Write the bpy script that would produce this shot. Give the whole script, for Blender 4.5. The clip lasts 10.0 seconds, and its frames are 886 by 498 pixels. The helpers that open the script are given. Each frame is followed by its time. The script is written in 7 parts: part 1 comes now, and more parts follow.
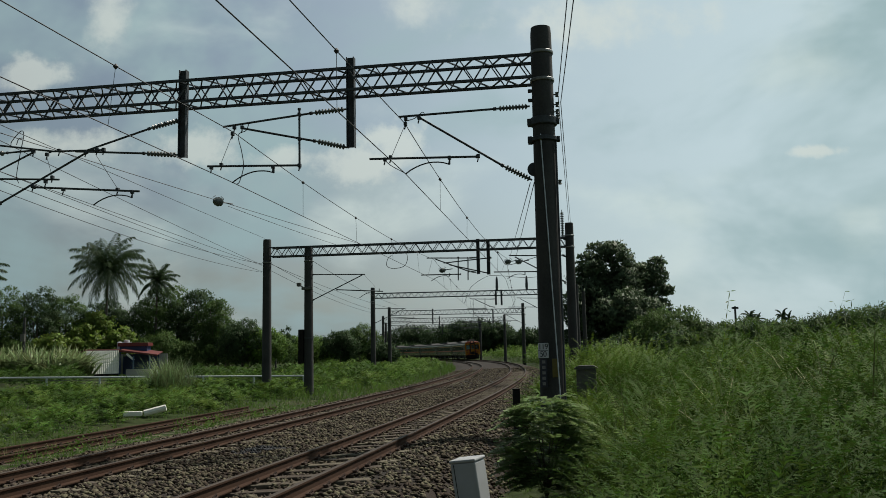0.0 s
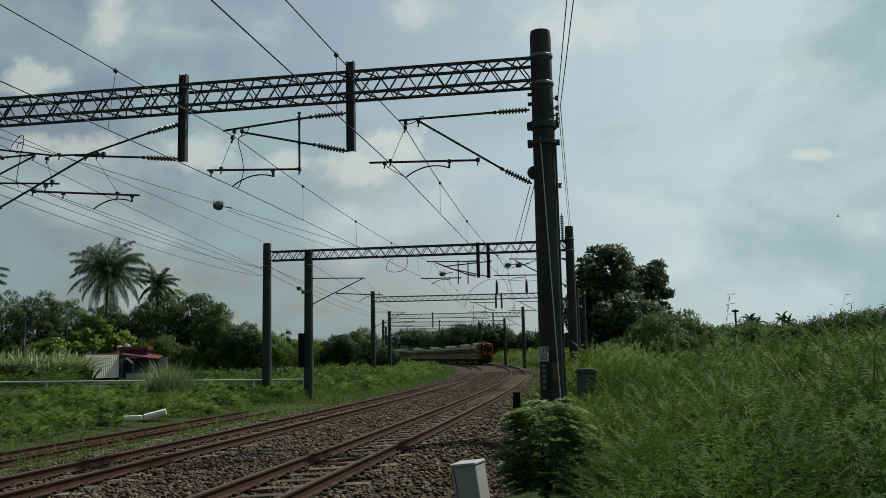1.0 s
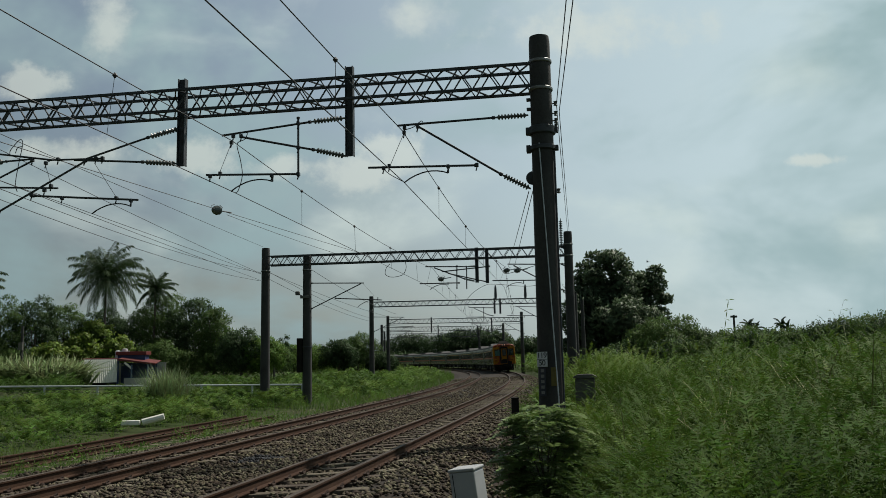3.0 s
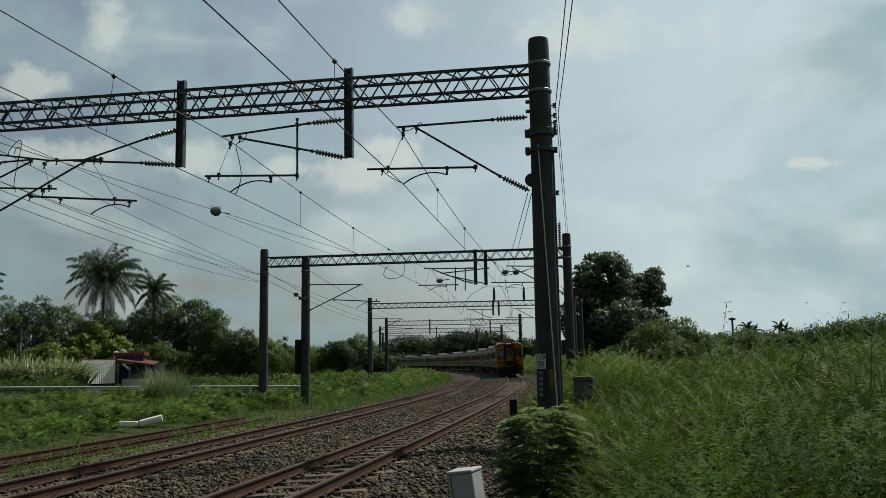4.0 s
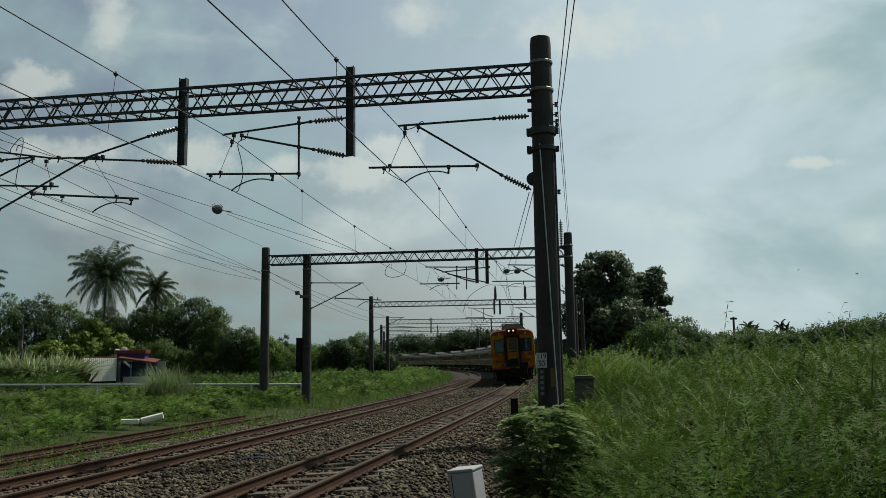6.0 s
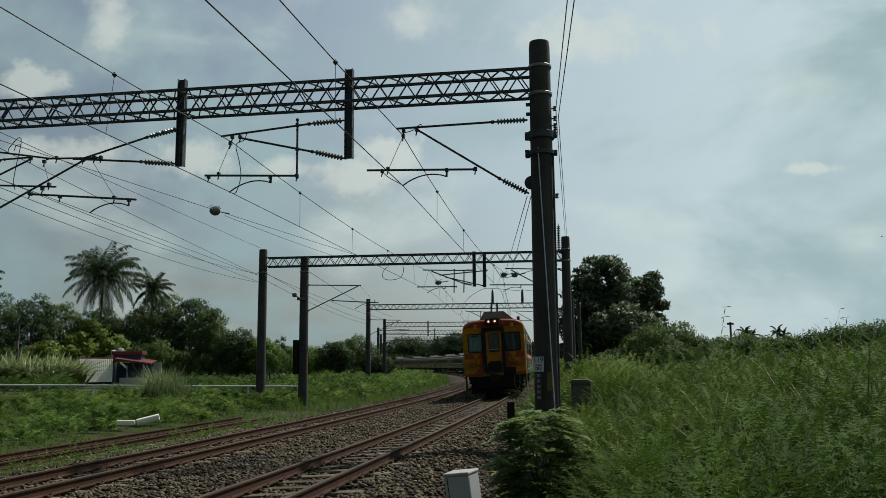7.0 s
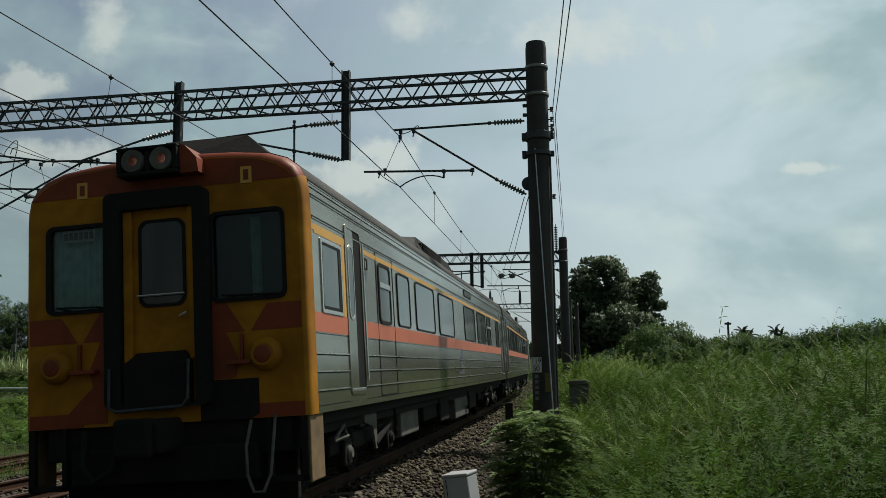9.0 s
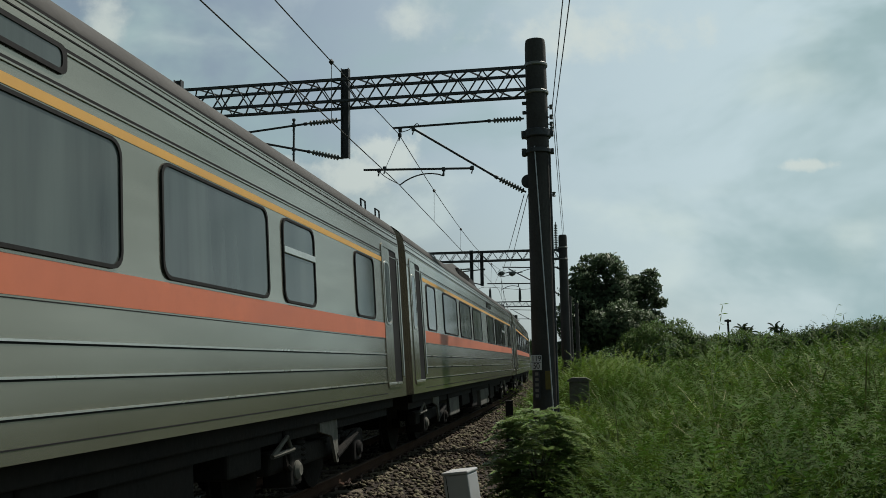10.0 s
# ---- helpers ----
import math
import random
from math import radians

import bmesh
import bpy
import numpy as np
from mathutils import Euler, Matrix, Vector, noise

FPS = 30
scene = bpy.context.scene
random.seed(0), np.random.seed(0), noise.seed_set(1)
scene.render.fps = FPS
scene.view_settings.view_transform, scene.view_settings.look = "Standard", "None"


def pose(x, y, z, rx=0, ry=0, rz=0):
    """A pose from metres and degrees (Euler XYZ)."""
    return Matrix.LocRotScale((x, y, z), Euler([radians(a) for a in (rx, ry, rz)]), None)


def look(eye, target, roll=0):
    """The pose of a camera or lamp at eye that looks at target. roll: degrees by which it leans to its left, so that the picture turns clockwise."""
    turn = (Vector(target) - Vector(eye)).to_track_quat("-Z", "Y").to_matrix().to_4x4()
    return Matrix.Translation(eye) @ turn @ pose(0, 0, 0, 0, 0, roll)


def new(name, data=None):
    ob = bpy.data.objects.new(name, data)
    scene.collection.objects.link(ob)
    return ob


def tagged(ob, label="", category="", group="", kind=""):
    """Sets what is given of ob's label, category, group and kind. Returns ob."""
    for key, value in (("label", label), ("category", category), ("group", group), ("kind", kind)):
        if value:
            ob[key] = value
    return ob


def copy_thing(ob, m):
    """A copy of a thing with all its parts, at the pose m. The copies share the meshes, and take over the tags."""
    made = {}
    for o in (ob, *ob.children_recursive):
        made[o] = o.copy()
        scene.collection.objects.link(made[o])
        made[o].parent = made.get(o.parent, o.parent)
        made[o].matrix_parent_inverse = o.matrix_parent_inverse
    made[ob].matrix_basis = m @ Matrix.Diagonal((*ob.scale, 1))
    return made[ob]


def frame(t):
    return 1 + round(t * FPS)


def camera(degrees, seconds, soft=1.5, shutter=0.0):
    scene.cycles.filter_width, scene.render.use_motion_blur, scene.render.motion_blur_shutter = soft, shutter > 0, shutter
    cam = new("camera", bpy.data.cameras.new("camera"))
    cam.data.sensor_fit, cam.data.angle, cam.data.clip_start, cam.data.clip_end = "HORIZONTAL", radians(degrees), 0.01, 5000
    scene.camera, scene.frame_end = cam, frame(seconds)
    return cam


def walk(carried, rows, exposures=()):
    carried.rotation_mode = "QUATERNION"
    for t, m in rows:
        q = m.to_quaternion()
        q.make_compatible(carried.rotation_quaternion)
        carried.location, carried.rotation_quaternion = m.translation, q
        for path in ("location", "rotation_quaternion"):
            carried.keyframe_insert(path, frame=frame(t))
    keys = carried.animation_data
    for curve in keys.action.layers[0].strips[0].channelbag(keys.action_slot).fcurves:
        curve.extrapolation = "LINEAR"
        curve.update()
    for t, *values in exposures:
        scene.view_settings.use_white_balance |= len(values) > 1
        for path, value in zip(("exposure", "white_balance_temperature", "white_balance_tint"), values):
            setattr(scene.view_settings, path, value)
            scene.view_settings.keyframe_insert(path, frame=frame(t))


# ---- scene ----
# ---------------------------------------------------------------- camera
EYE = 1.414
cam = camera(54.0, 10.0, 0.75, 0.0)


def held(yaw, pitch, roll, x=0.0, y=0.0, z=EYE):
    return pose(x, y, z, 90 + pitch, 0, yaw) @ pose(0, 0, 0, 0, 0, roll)


walk(cam, [
    (0.0, held(0.027, 6.812, -1.141)),
    (0.5, held(0.136, 6.982, -1.169)),
    (1.0, held(0.021, 7.047, -1.222)),
    (1.5, held(0.037, 6.953, -1.093)),
    (2.0, held(-0.083, 7.023, -1.071)),
    (2.5, held(-0.032, 7.262, -1.193)),
    (4.0, held(-0.162, 7.492, -0.999)),
    (4.5, held(0.0, 7.636, -1.062)),
    (5.0, held(0.055, 7.472, -0.944)),
    (5.5, held(-0.032, 7.378, -0.951)),
    (7.0, held(-0.232, 7.611, -0.442)),
    (7.5, held(-0.398, 7.714, -0.374)),
    (8.0, held(-0.484, 7.691, -0.643)),
    (8.5, held(-0.397, 7.626, -0.684)),
    (9.0, held(-0.401, 7.690, -0.718)),
    (9.5, held(-0.325, 7.698, -0.802)),
    (10.0, held(-0.409, 7.554, -0.864)),
])

# ---------------------------------------------------------------- light
SUN = Vector((0.42, 0.38, 0.825)).normalized()
sun = new("sun", bpy.data.lights.new("sun", "SUN"))
sun.data.energy, sun.data.angle, sun.data.color = 4.2, radians(1.5), (1.0, 0.95, 0.86)
sun.matrix_world = look(SUN * 50, (0, 0, 0))

world = bpy.data.worlds.new("sky")
scene.world = world
world.use_nodes = True


def sky():
    nt = world.node_tree
    nt.nodes.clear()
    N, L = nt.nodes.new, nt.links.new
    out, bg = N("ShaderNodeOutputWorld"), N("ShaderNodeBackground")
    tex = N("ShaderNodeTexSky")
    tex.sky_type, tex.sun_disc = "NISHITA", False
    tex.sun_elevation = math.asin(SUN.z)
    tex.sun_rotation = math.atan2(SUN.x, SUN.y)
    tex.air_density, tex.dust_density = 1.2, 2.5
    dim = N("ShaderNodeVectorMath")
    dim.operation = "SCALE"
    dim.inputs["Scale"].default_value = 0.062
    L(tex.outputs[0], dim.inputs[0])
    co, sep = N("ShaderNodeTexCoord"), N("ShaderNodeSeparateXYZ")
    L(co.outputs["Generated"], sep.inputs[0])
    flat = N("ShaderNodeMapping")
    flat.inputs["Scale"].default_value = (1.0, 1.0, 1.7)
    L(co.outputs["Generated"], flat.inputs[0])

    def clouds(scale, detail, lo, hi, shift, rough=0.55):
        mp, nz, mr = N("ShaderNodeMapping"), N("ShaderNodeTexNoise"), N("ShaderNodeMapRange")
        mp.inputs["Location"].default_value = shift
        nz.inputs["Scale"].default_value, nz.inputs["Detail"].default_value = scale, detail
        nz.inputs["Roughness"].default_value, nz.inputs["Distortion"].default_value = rough, 0.25
        mr.interpolation_type = "SMOOTHSTEP"
        mr.inputs["From Min"].default_value, mr.inputs["From Max"].default_value = lo, hi
        L(flat.outputs[0], mp.inputs[0])
        L(mp.outputs[0], nz.inputs["Vector"])
        L(nz.outputs["Fac"], mr.inputs["Value"])
        return mr.outputs[0]

    def mix(fac, a, b):
        m = N("ShaderNodeMix")
        m.data_type = "RGBA"
        L(fac, m.inputs["Factor"])
        for sock, v in ((6, a), (7, b)):
            if isinstance(v, tuple):
                m.inputs[sock].default_value = v
            else:
                L(v, m.inputs[sock])
        return m.outputs[2]

    # thin haze towards the sun's side and the horizon
    side = N("ShaderNodeVectorMath")
    side.operation = "DOT_PRODUCT"
    side.inputs[1].default_value = (0.80, 0.55, 0.22)
    L(co.outputs["Generated"], side.inputs[0])
    veil = N("ShaderNodeMapRange")
    veil.interpolation_type = "SMOOTHSTEP"
    veil.inputs["From Min"].default_value, veil.inputs["From Max"].default_value = 0.30, 0.95
    veil.inputs["To Min"].default_value, veil.inputs["To Max"].default_value = 0.18, 0.92
    L(side.outputs["Value"], veil.inputs["Value"])
    base = mix(veil.outputs[0], dim.outputs[0], (0.56, 0.70, 0.735, 1))
    grey = mix(clouds(3.2, 5, 0.42, 0.64, (3.1, 0.4, 0.0)), base, (0.335, 0.465, 0.485, 1))
    lit = mix(clouds(5.5, 8, 0.50, 0.86, (1.7, 2.9, 0.0), 0.5), grey, (0.635, 0.735, 0.70, 1))
    # separate heaps of cumulus: direction (x / y, z / y), half width, half height
    ahead = N("ShaderNodeMath")
    ahead.operation, ahead.inputs[1].default_value = "MAXIMUM", 0.05
    L(sep.outputs["Y"], ahead.inputs[0])
    tilt = N("ShaderNodeCombineXYZ")
    for k, axis in enumerate(("X", "Z")):
        dv = N("ShaderNodeMath")
        dv.operation = "DIVIDE"
        L(sep.outputs[axis], dv.inputs[0])
        L(ahead.outputs[0], dv.inputs[1])
        L(dv.outputs[0], tilt.inputs[k])
    rag = N("ShaderNodeTexNoise")
    rag.inputs["Scale"].default_value, rag.inputs["Detail"].default_value, rag.inputs["Roughness"].default_value = 17.0, 7, 0.62
    L(tilt.outputs[0], rag.inputs["Vector"])

    def heap(x, z, w, t, soft):
        sb, dv, ln, ad, mr = N("ShaderNodeVectorMath"), N("ShaderNodeVectorMath"), N("ShaderNodeVectorMath"), N("ShaderNodeMath"), N("ShaderNodeMapRange")
        sb.operation, dv.operation, ln.operation, ad.operation = "SUBTRACT", "DIVIDE", "LENGTH", "MULTIPLY_ADD"
        sb.inputs[1].default_value, dv.inputs[1].default_value = (x, z, 0), (w, t, 1)
        L(tilt.outputs[0], sb.inputs[0])
        L(sb.outputs[0], dv.inputs[0])
        L(dv.outputs[0], ln.inputs[0])
        L(rag.outputs["Fac"], ad.inputs[0])
        ad.inputs[1].default_value = -3.0
        L(ln.outputs["Value"], ad.inputs[2])
        mr.interpolation_type = "SMOOTHSTEP"
        mr.inputs["From Min"].default_value, mr.inputs["From Max"].default_value = -0.35, -0.35 - soft
        L(ad.outputs[0], mr.inputs["Value"])
        return mr.outputs[0]

    def either(a, b):
        m = N("ShaderNodeMath")
        m.operation = "MAXIMUM"
        L(a, m.inputs[0])
        L(b, m.inputs[1])
        return m.outputs[0]

    def weak(a, k):
        m = N("ShaderNodeMath")
        m.operation, m.inputs[1].default_value = "MULTIPLY", k
        L(a, m.inputs[0])
        return m.outputs[0]

    shadow = either(heap(-0.115, 0.205, 0.13, 0.045, 1.1), heap(-0.43, 0.235, 0.10, 0.035, 1.1))
    lit = mix(weak(shadow, 0.55), lit, (0.355, 0.455, 0.475, 1))
    bright = heap(-0.058, 0.250, 0.046, 0.030, 0.7)
    for x, z, w, t, soft in ((-0.094, 0.222, 0.07, 0.026, 0.9), (-0.286, 0.244, 0.052, 0.026, 0.8), (-0.187, 0.232, 0.045, 0.019, 0.9), (-0.398, 0.409, 0.030, 0.055, 1.3),
                             (-0.48, 0.337, 0.049, 0.023, 0.8), (-0.436, 0.252, 0.055, 0.023, 0.9), (-0.028, 0.416, 0.055, 0.030, 1.6), (0.192, 0.389, 0.15, 0.036, 1.2), (0.437, 0.226, 0.036, 0.009, 0.8)):
        bright = either(bright, heap(x, z, w, t, soft))
    lit = mix(weak(bright, 0.72), lit, (0.64, 0.70, 0.655, 1))
    # the sky is brightest round the sun and dims away from it
    glow = N("ShaderNodeVectorMath")
    glow.operation = "DOT_PRODUCT"
    glow.inputs[1].default_value = SUN
    L(co.outputs["Generated"], glow.inputs[0])
    fall = N("ShaderNodeMapRange")
    fall.inputs["From Min"].default_value, fall.inputs["From Max"].default_value = -0.5, 0.55
    fall.inputs["To Min"].default_value, fall.inputs["To Max"].default_value = 0.20, 1.0
    L(glow.outputs["Value"], fall.inputs["Value"])
    # and deeper overhead than near the horizon
    high = N("ShaderNodeMapRange")
    high.interpolation_type = "SMOOTHSTEP"
    high.inputs["From Min"].default_value, high.inputs["From Max"].default_value = 0.40, 0.80
    high.inputs["To Min"].default_value, high.inputs["To Max"].default_value = 1.0, 0.38
    L(sep.outputs["Z"], high.inputs["Value"])
    both = N("ShaderNodeMath")
    both.operation = "MULTIPLY"
    L(fall.outputs[0], both.inputs[0])
    L(high.outputs[0], both.inputs[1])
    L(lit, bg.inputs["Color"])
    L(both.outputs[0], bg.inputs["Strength"])
    L(bg.outputs[0], out.inputs[0])


sky()


# ---------------------------------------------------------------- materials
def ramp(nt, fac, stops):
    r = nt.nodes.new("ShaderNodeValToRGB")
    while len(r.color_ramp.elements) < len(stops):
        r.color_ramp.elements.new(0.5)
    for e, (p, col) in zip(r.color_ramp.elements, stops):
        e.position, e.color = p, (*col, 1)
    nt.links.new(fac, r.inputs[0])
    return r.outputs[0]


def shade(col, k):
    return tuple(min(1.0, max(0.0, v * k)) for v in col)


def mat(name, base, rough=0.6, metal=0.0, grain=30.0, stain=2.0, spread=0.25, dirt=None, bump=0.2, rand=0.0, spec=0.5,
        stretch=(1, 1, 1), island=0.0, through_light=0.0):
    """A surface with fine grain, larger stains and bump; rand varies it from object to object, island from piece to piece."""
    m = bpy.data.materials.new(name)
    m.use_nodes = True
    nt = m.node_tree
    bs = nt.nodes["Principled BSDF"]
    N, L = nt.nodes.new, nt.links.new
    co, mp = N("ShaderNodeTexCoord"), N("ShaderNodeMapping")
    mp.inputs["Scale"].default_value = stretch
    L(co.outputs["Object"], mp.inputs[0])
    fine, big = N("ShaderNodeTexNoise"), N("ShaderNodeTexNoise")
    fine.inputs["Scale"].default_value, fine.inputs["Detail"].default_value = grain, 5
    big.inputs["Scale"].default_value, big.inputs["Detail"].default_value = stain, 4
    L(mp.outputs[0], fine.inputs["Vector"])
    L(mp.outputs[0], big.inputs["Vector"])
    col = ramp(nt, fine.outputs["Fac"], [(0.25, shade(base, 1 - spread)), (0.5, base), (0.78, shade(base, 1 + spread))])
    if dirt:
        mr = N("ShaderNodeMapRange")
        mr.inputs["From Min"].default_value, mr.inputs["From Max"].default_value = 0.42, 0.72
        mr.inputs["To Max"].default_value = 0.85
        L(big.outputs["Fac"], mr.inputs["Value"])
        mx = N("ShaderNodeMix")
        mx.data_type = "RGBA"
        L(mr.outputs[0], mx.inputs["Factor"])
        L(col, mx.inputs[6])
        mx.inputs[7].default_value = (*dirt, 1)
        col = mx.outputs[2]
    for amount, node, sock in ((rand, "ShaderNodeObjectInfo", "Random"), (island, "ShaderNodeNewGeometry", "Random Per Island")):
        if amount:
            oi, hs, a, b = N(node), N("ShaderNodeHueSaturation"), N("ShaderNodeMapRange"), N("ShaderNodeMapRange")
            a.inputs["To Min"].default_value, a.inputs["To Max"].default_value = 1 - amount, 1 + amount
            b.inputs["To Min"].default_value, b.inputs["To Max"].default_value = 0.5 - 0.06 * amount, 0.5 + 0.06 * amount
            L(oi.outputs[sock], a.inputs["Value"])
            L(oi.outputs[sock], b.inputs["Value"])
            L(col, hs.inputs["Color"])
            L(a.outputs[0], hs.inputs["Value"])
            L(b.outputs[0], hs.inputs["Hue"])
            col = hs.outputs[0]
    L(col, bs.inputs["Base Color"])
    rr = N("ShaderNodeMapRange")
    rr.inputs["To Min"].default_value, rr.inputs["To Max"].default_value = max(0.02, rough - 0.12), min(1, rough + 0.12)
    L(big.outputs["Fac"], rr.inputs["Value"])
    L(rr.outputs[0], bs.inputs["Roughness"])
    bs.inputs["Metallic"].default_value = metal
    bs.inputs["Specular IOR Level"].default_value = spec
    if bump:
        bp = N("ShaderNodeBump")
        bp.inputs["Strength"].default_value, bp.inputs["Distance"].default_value = bump, 0.02
        L(fine.outputs["Fac"], bp.inputs["Height"])
        L(bp.outputs[0], bs.inputs["Normal"])
    if through_light:
        tr, add = N("ShaderNodeBsdfTranslucent"), N("ShaderNodeMixShader")
        L(col, tr.inputs["Color"])
        add.inputs[0].default_value = through_light
        L(bs.outputs[0], add.inputs[1])
        L(tr.outputs[0], add.inputs[2])
        L(add.outputs[0], nt.nodes["Material Output"].inputs[0])
    return m


def glowing(name, col, strength):
    m = bpy.data.materials.new(name)
    m.use_nodes = True
    bs = m.node_tree.nodes["Principled BSDF"]
    bs.inputs["Base Color"].default_value = (*col, 1)
    bs.inputs["Emission Color"].default_value = (*col, 1)
    bs.inputs["Emission Strength"].default_value = strength
    return m


def pane_glass(name, tint, rough=0.05):
    m = bpy.data.materials.new(name)
    m.use_nodes = True
    bs = m.node_tree.nodes["Principled BSDF"]
    bs.inputs["Base Color"].default_value = (*tint, 1)
    bs.inputs["Transmission Weight"].default_value = 1.0
    bs.inputs["Roughness"].default_value = rough
    bs.inputs["IOR"].default_value = 1.45
    return m


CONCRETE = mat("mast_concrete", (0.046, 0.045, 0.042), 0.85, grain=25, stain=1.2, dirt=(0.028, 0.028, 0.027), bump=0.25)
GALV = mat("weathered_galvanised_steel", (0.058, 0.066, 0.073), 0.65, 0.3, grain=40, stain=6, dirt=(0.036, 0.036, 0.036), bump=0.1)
BAND = mat("steel_band", (0.22, 0.22, 0.21), 0.5, 0.4, grain=40, stain=5)
PORCELAIN = mat("insulator_porcelain", (0.105, 0.120, 0.112), 0.4, grain=20, stain=8, spread=0.15, bump=0)
WIRE = mat("catenary_wire", (0.05, 0.05, 0.052), 0.6, 0.4, grain=50, stain=3, bump=0)
RAIL = mat("rusty_rail_side", (0.057, 0.031, 0.019), 0.9, grain=60, stain=2, dirt=(0.042, 0.022, 0.015), bump=0.15, spec=0.15)
RAIL_TOP = mat("worn_rail_head", (0.062, 0.044, 0.031), 0.70, 0.15, grain=40, stain=1.5, dirt=(0.042, 0.026, 0.019), bump=0.03, spec=0.3)
SLEEPER = mat("sleeper_concrete", (0.135, 0.115, 0.088), 0.92, grain=40, stain=3, dirt=(0.065, 0.048, 0.035), rand=0.35, spec=0.15)
CLIP = mat("rusty_clip", (0.06, 0.035, 0.025), 0.8, 0.2, grain=60, stain=5)
STONE = mat("ballast_stone", (0.096, 0.081, 0.057), 0.92, grain=35, stain=0.9, spread=0.35, dirt=(0.076, 0.057, 0.040), bump=0.3, island=0.65, spec=0.15)
# darker copy of STONE, with a cast shadow put into its colour
SHADOW_STONE = mat("shadow_painted_stone", (0.034, 0.036, 0.038), 0.7, grain=35, stain=0.9, spread=0.4, dirt=(0.022, 0.023, 0.025), bump=0.3, island=0.6, spec=0.25)
BED = mat("ballast_bed", (0.030, 0.024, 0.019), 0.95, grain=22, stain=0.7, spread=0.5, dirt=(0.036, 0.026, 0.02), bump=0.8, spec=0.2)
SOIL = mat("weedy_soil", (0.034, 0.052, 0.015), 0.97, grain=3.0, stain=0.25, spread=0.45, dirt=(0.046, 0.048, 0.022), bump=0.5, spec=0.1)
BLADE = mat("grass_blade", (0.062, 0.112, 0.018), 0.7, grain=2, stain=0.3, spread=0.35, dirt=(0.10, 0.13, 0.028), bump=0, island=0.3, spec=0.08, through_light=0.4)
LUSH = mat("lush_grass", (0.090, 0.165, 0.030), 0.6, grain=2, stain=0.4, spread=0.25, dirt=(0.125, 0.18, 0.04), bump=0, island=0.3, spec=0.12, through_light=0.4)
CANE_LEAF = mat("cane_leaf", (0.20, 0.265, 0.115), 0.5, grain=2, stain=0.3, spread=0.35, dirt=(0.16, 0.20, 0.08), bump=0, island=0.5, spec=0.25, through_light=0.3)
# dark blotches put mound-sized shade variation into the leaf colour
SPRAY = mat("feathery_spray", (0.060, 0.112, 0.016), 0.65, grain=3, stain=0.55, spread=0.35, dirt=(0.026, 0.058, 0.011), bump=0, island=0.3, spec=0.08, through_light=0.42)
# lighter copy of SPRAY, sunlight put into the leaf colour
SPRAY_LIGHT = mat("sun_painted_spray", (0.100, 0.158, 0.023), 0.6, grain=3, stain=0.6, spread=0.3, dirt=(0.075, 0.135, 0.028), bump=0, island=0.3, spec=0.12, through_light=0.42)
DRY = mat("dry_stalk", (0.22, 0.23, 0.085), 0.7, grain=4, stain=0.6, bump=0, island=0.3)
PALM_LEAF = mat("palm_frond", (0.052, 0.086, 0.034), 0.6, grain=1.5, stain=0.2, spread=0.25, bump=0, island=0.28, spec=0.15, through_light=0.25)
LEAF = mat("shrub_leaf", (0.050, 0.096, 0.018), 0.65, grain=3, stain=0.5, spread=0.3, dirt=(0.042, 0.082, 0.018), bump=0, island=0.28, spec=0.1, through_light=0.38)
TREE_LEAF = mat("tree_leaf", (0.072, 0.122, 0.034), 0.62, grain=1.5, stain=0.2, spread=0.25, bump=0, island=0.28, spec=0.12, through_light=0.38)
DARK_LEAF = mat("dark_tree_leaf", (0.046, 0.080, 0.032), 0.62, grain=1.5, stain=0.2, spread=0.25, bump=0, island=0.28, spec=0.12, through_light=0.32)
GLOSSY_LEAF = mat("glossy_tree_leaf", (0.082, 0.122, 0.062), 0.5, grain=1.5, stain=0.2, spread=0.25, bump=0, island=0.28, spec=0.15, through_light=0.25)
BRIGHT_LEAF = mat("young_leaf", (0.16, 0.235, 0.042), 0.5, grain=1.5, stain=0.3, spread=0.25, bump=0, island=0.28, spec=0.25, through_light=0.45)
BUSH_LEAF = mat("bush_leaf", (0.185, 0.265, 0.090), 0.5, grain=6, stain=1.5, spread=0.25, bump=0, island=0.35, spec=0.2, through_light=0.35)
BARK = mat("tree_bark", (0.10, 0.085, 0.065), 0.9, grain=12, stain=2, bump=0.6)
STEEL = mat("brushed_stainless_panel", (0.342, 0.328, 0.272), 0.20, 0.80, grain=6, stain=0.7, spread=0.16, dirt=(0.225, 0.212, 0.165), bump=0.02, stretch=(1, 0.15, 1))
# black for panel joints, and for the shade painted in the door reveals
SEAM_SHADE = mat("dark_seam_and_reveal_shade", (0.012, 0.012, 0.012), 0.8, grain=20, stain=3, bump=0, spec=0.15)
BRIGHT = mat("bright_metal_trim", (0.52, 0.52, 0.48), 0.3, 0.8, grain=20, stain=2, spread=0.1, bump=0)
ROOF_GREY = mat("grimy_roof", (0.046, 0.044, 0.040), 0.85, grain=10, stain=1.0, dirt=(0.030, 0.028, 0.025), bump=0.2)
ORANGE_BAND = mat("faded_salmon_band", (0.50, 0.135, 0.062), 0.5, grain=8, stain=1.0, spread=0.08, dirt=(0.42, 0.125, 0.07), bump=0.02)
YELLOW_BAND = mat("yellow_band", (0.62, 0.33, 0.055), 0.5, grain=8, stain=1.0, spread=0.08, dirt=(0.54, 0.29, 0.07), bump=0.02)
CAB_YELLOW = mat("cab_yellow_paint", (0.37, 0.156, 0.006), 0.6, grain=7, stain=1.8, spread=0.2, dirt=(0.19, 0.070, 0.006), bump=0.05, spec=0.18)
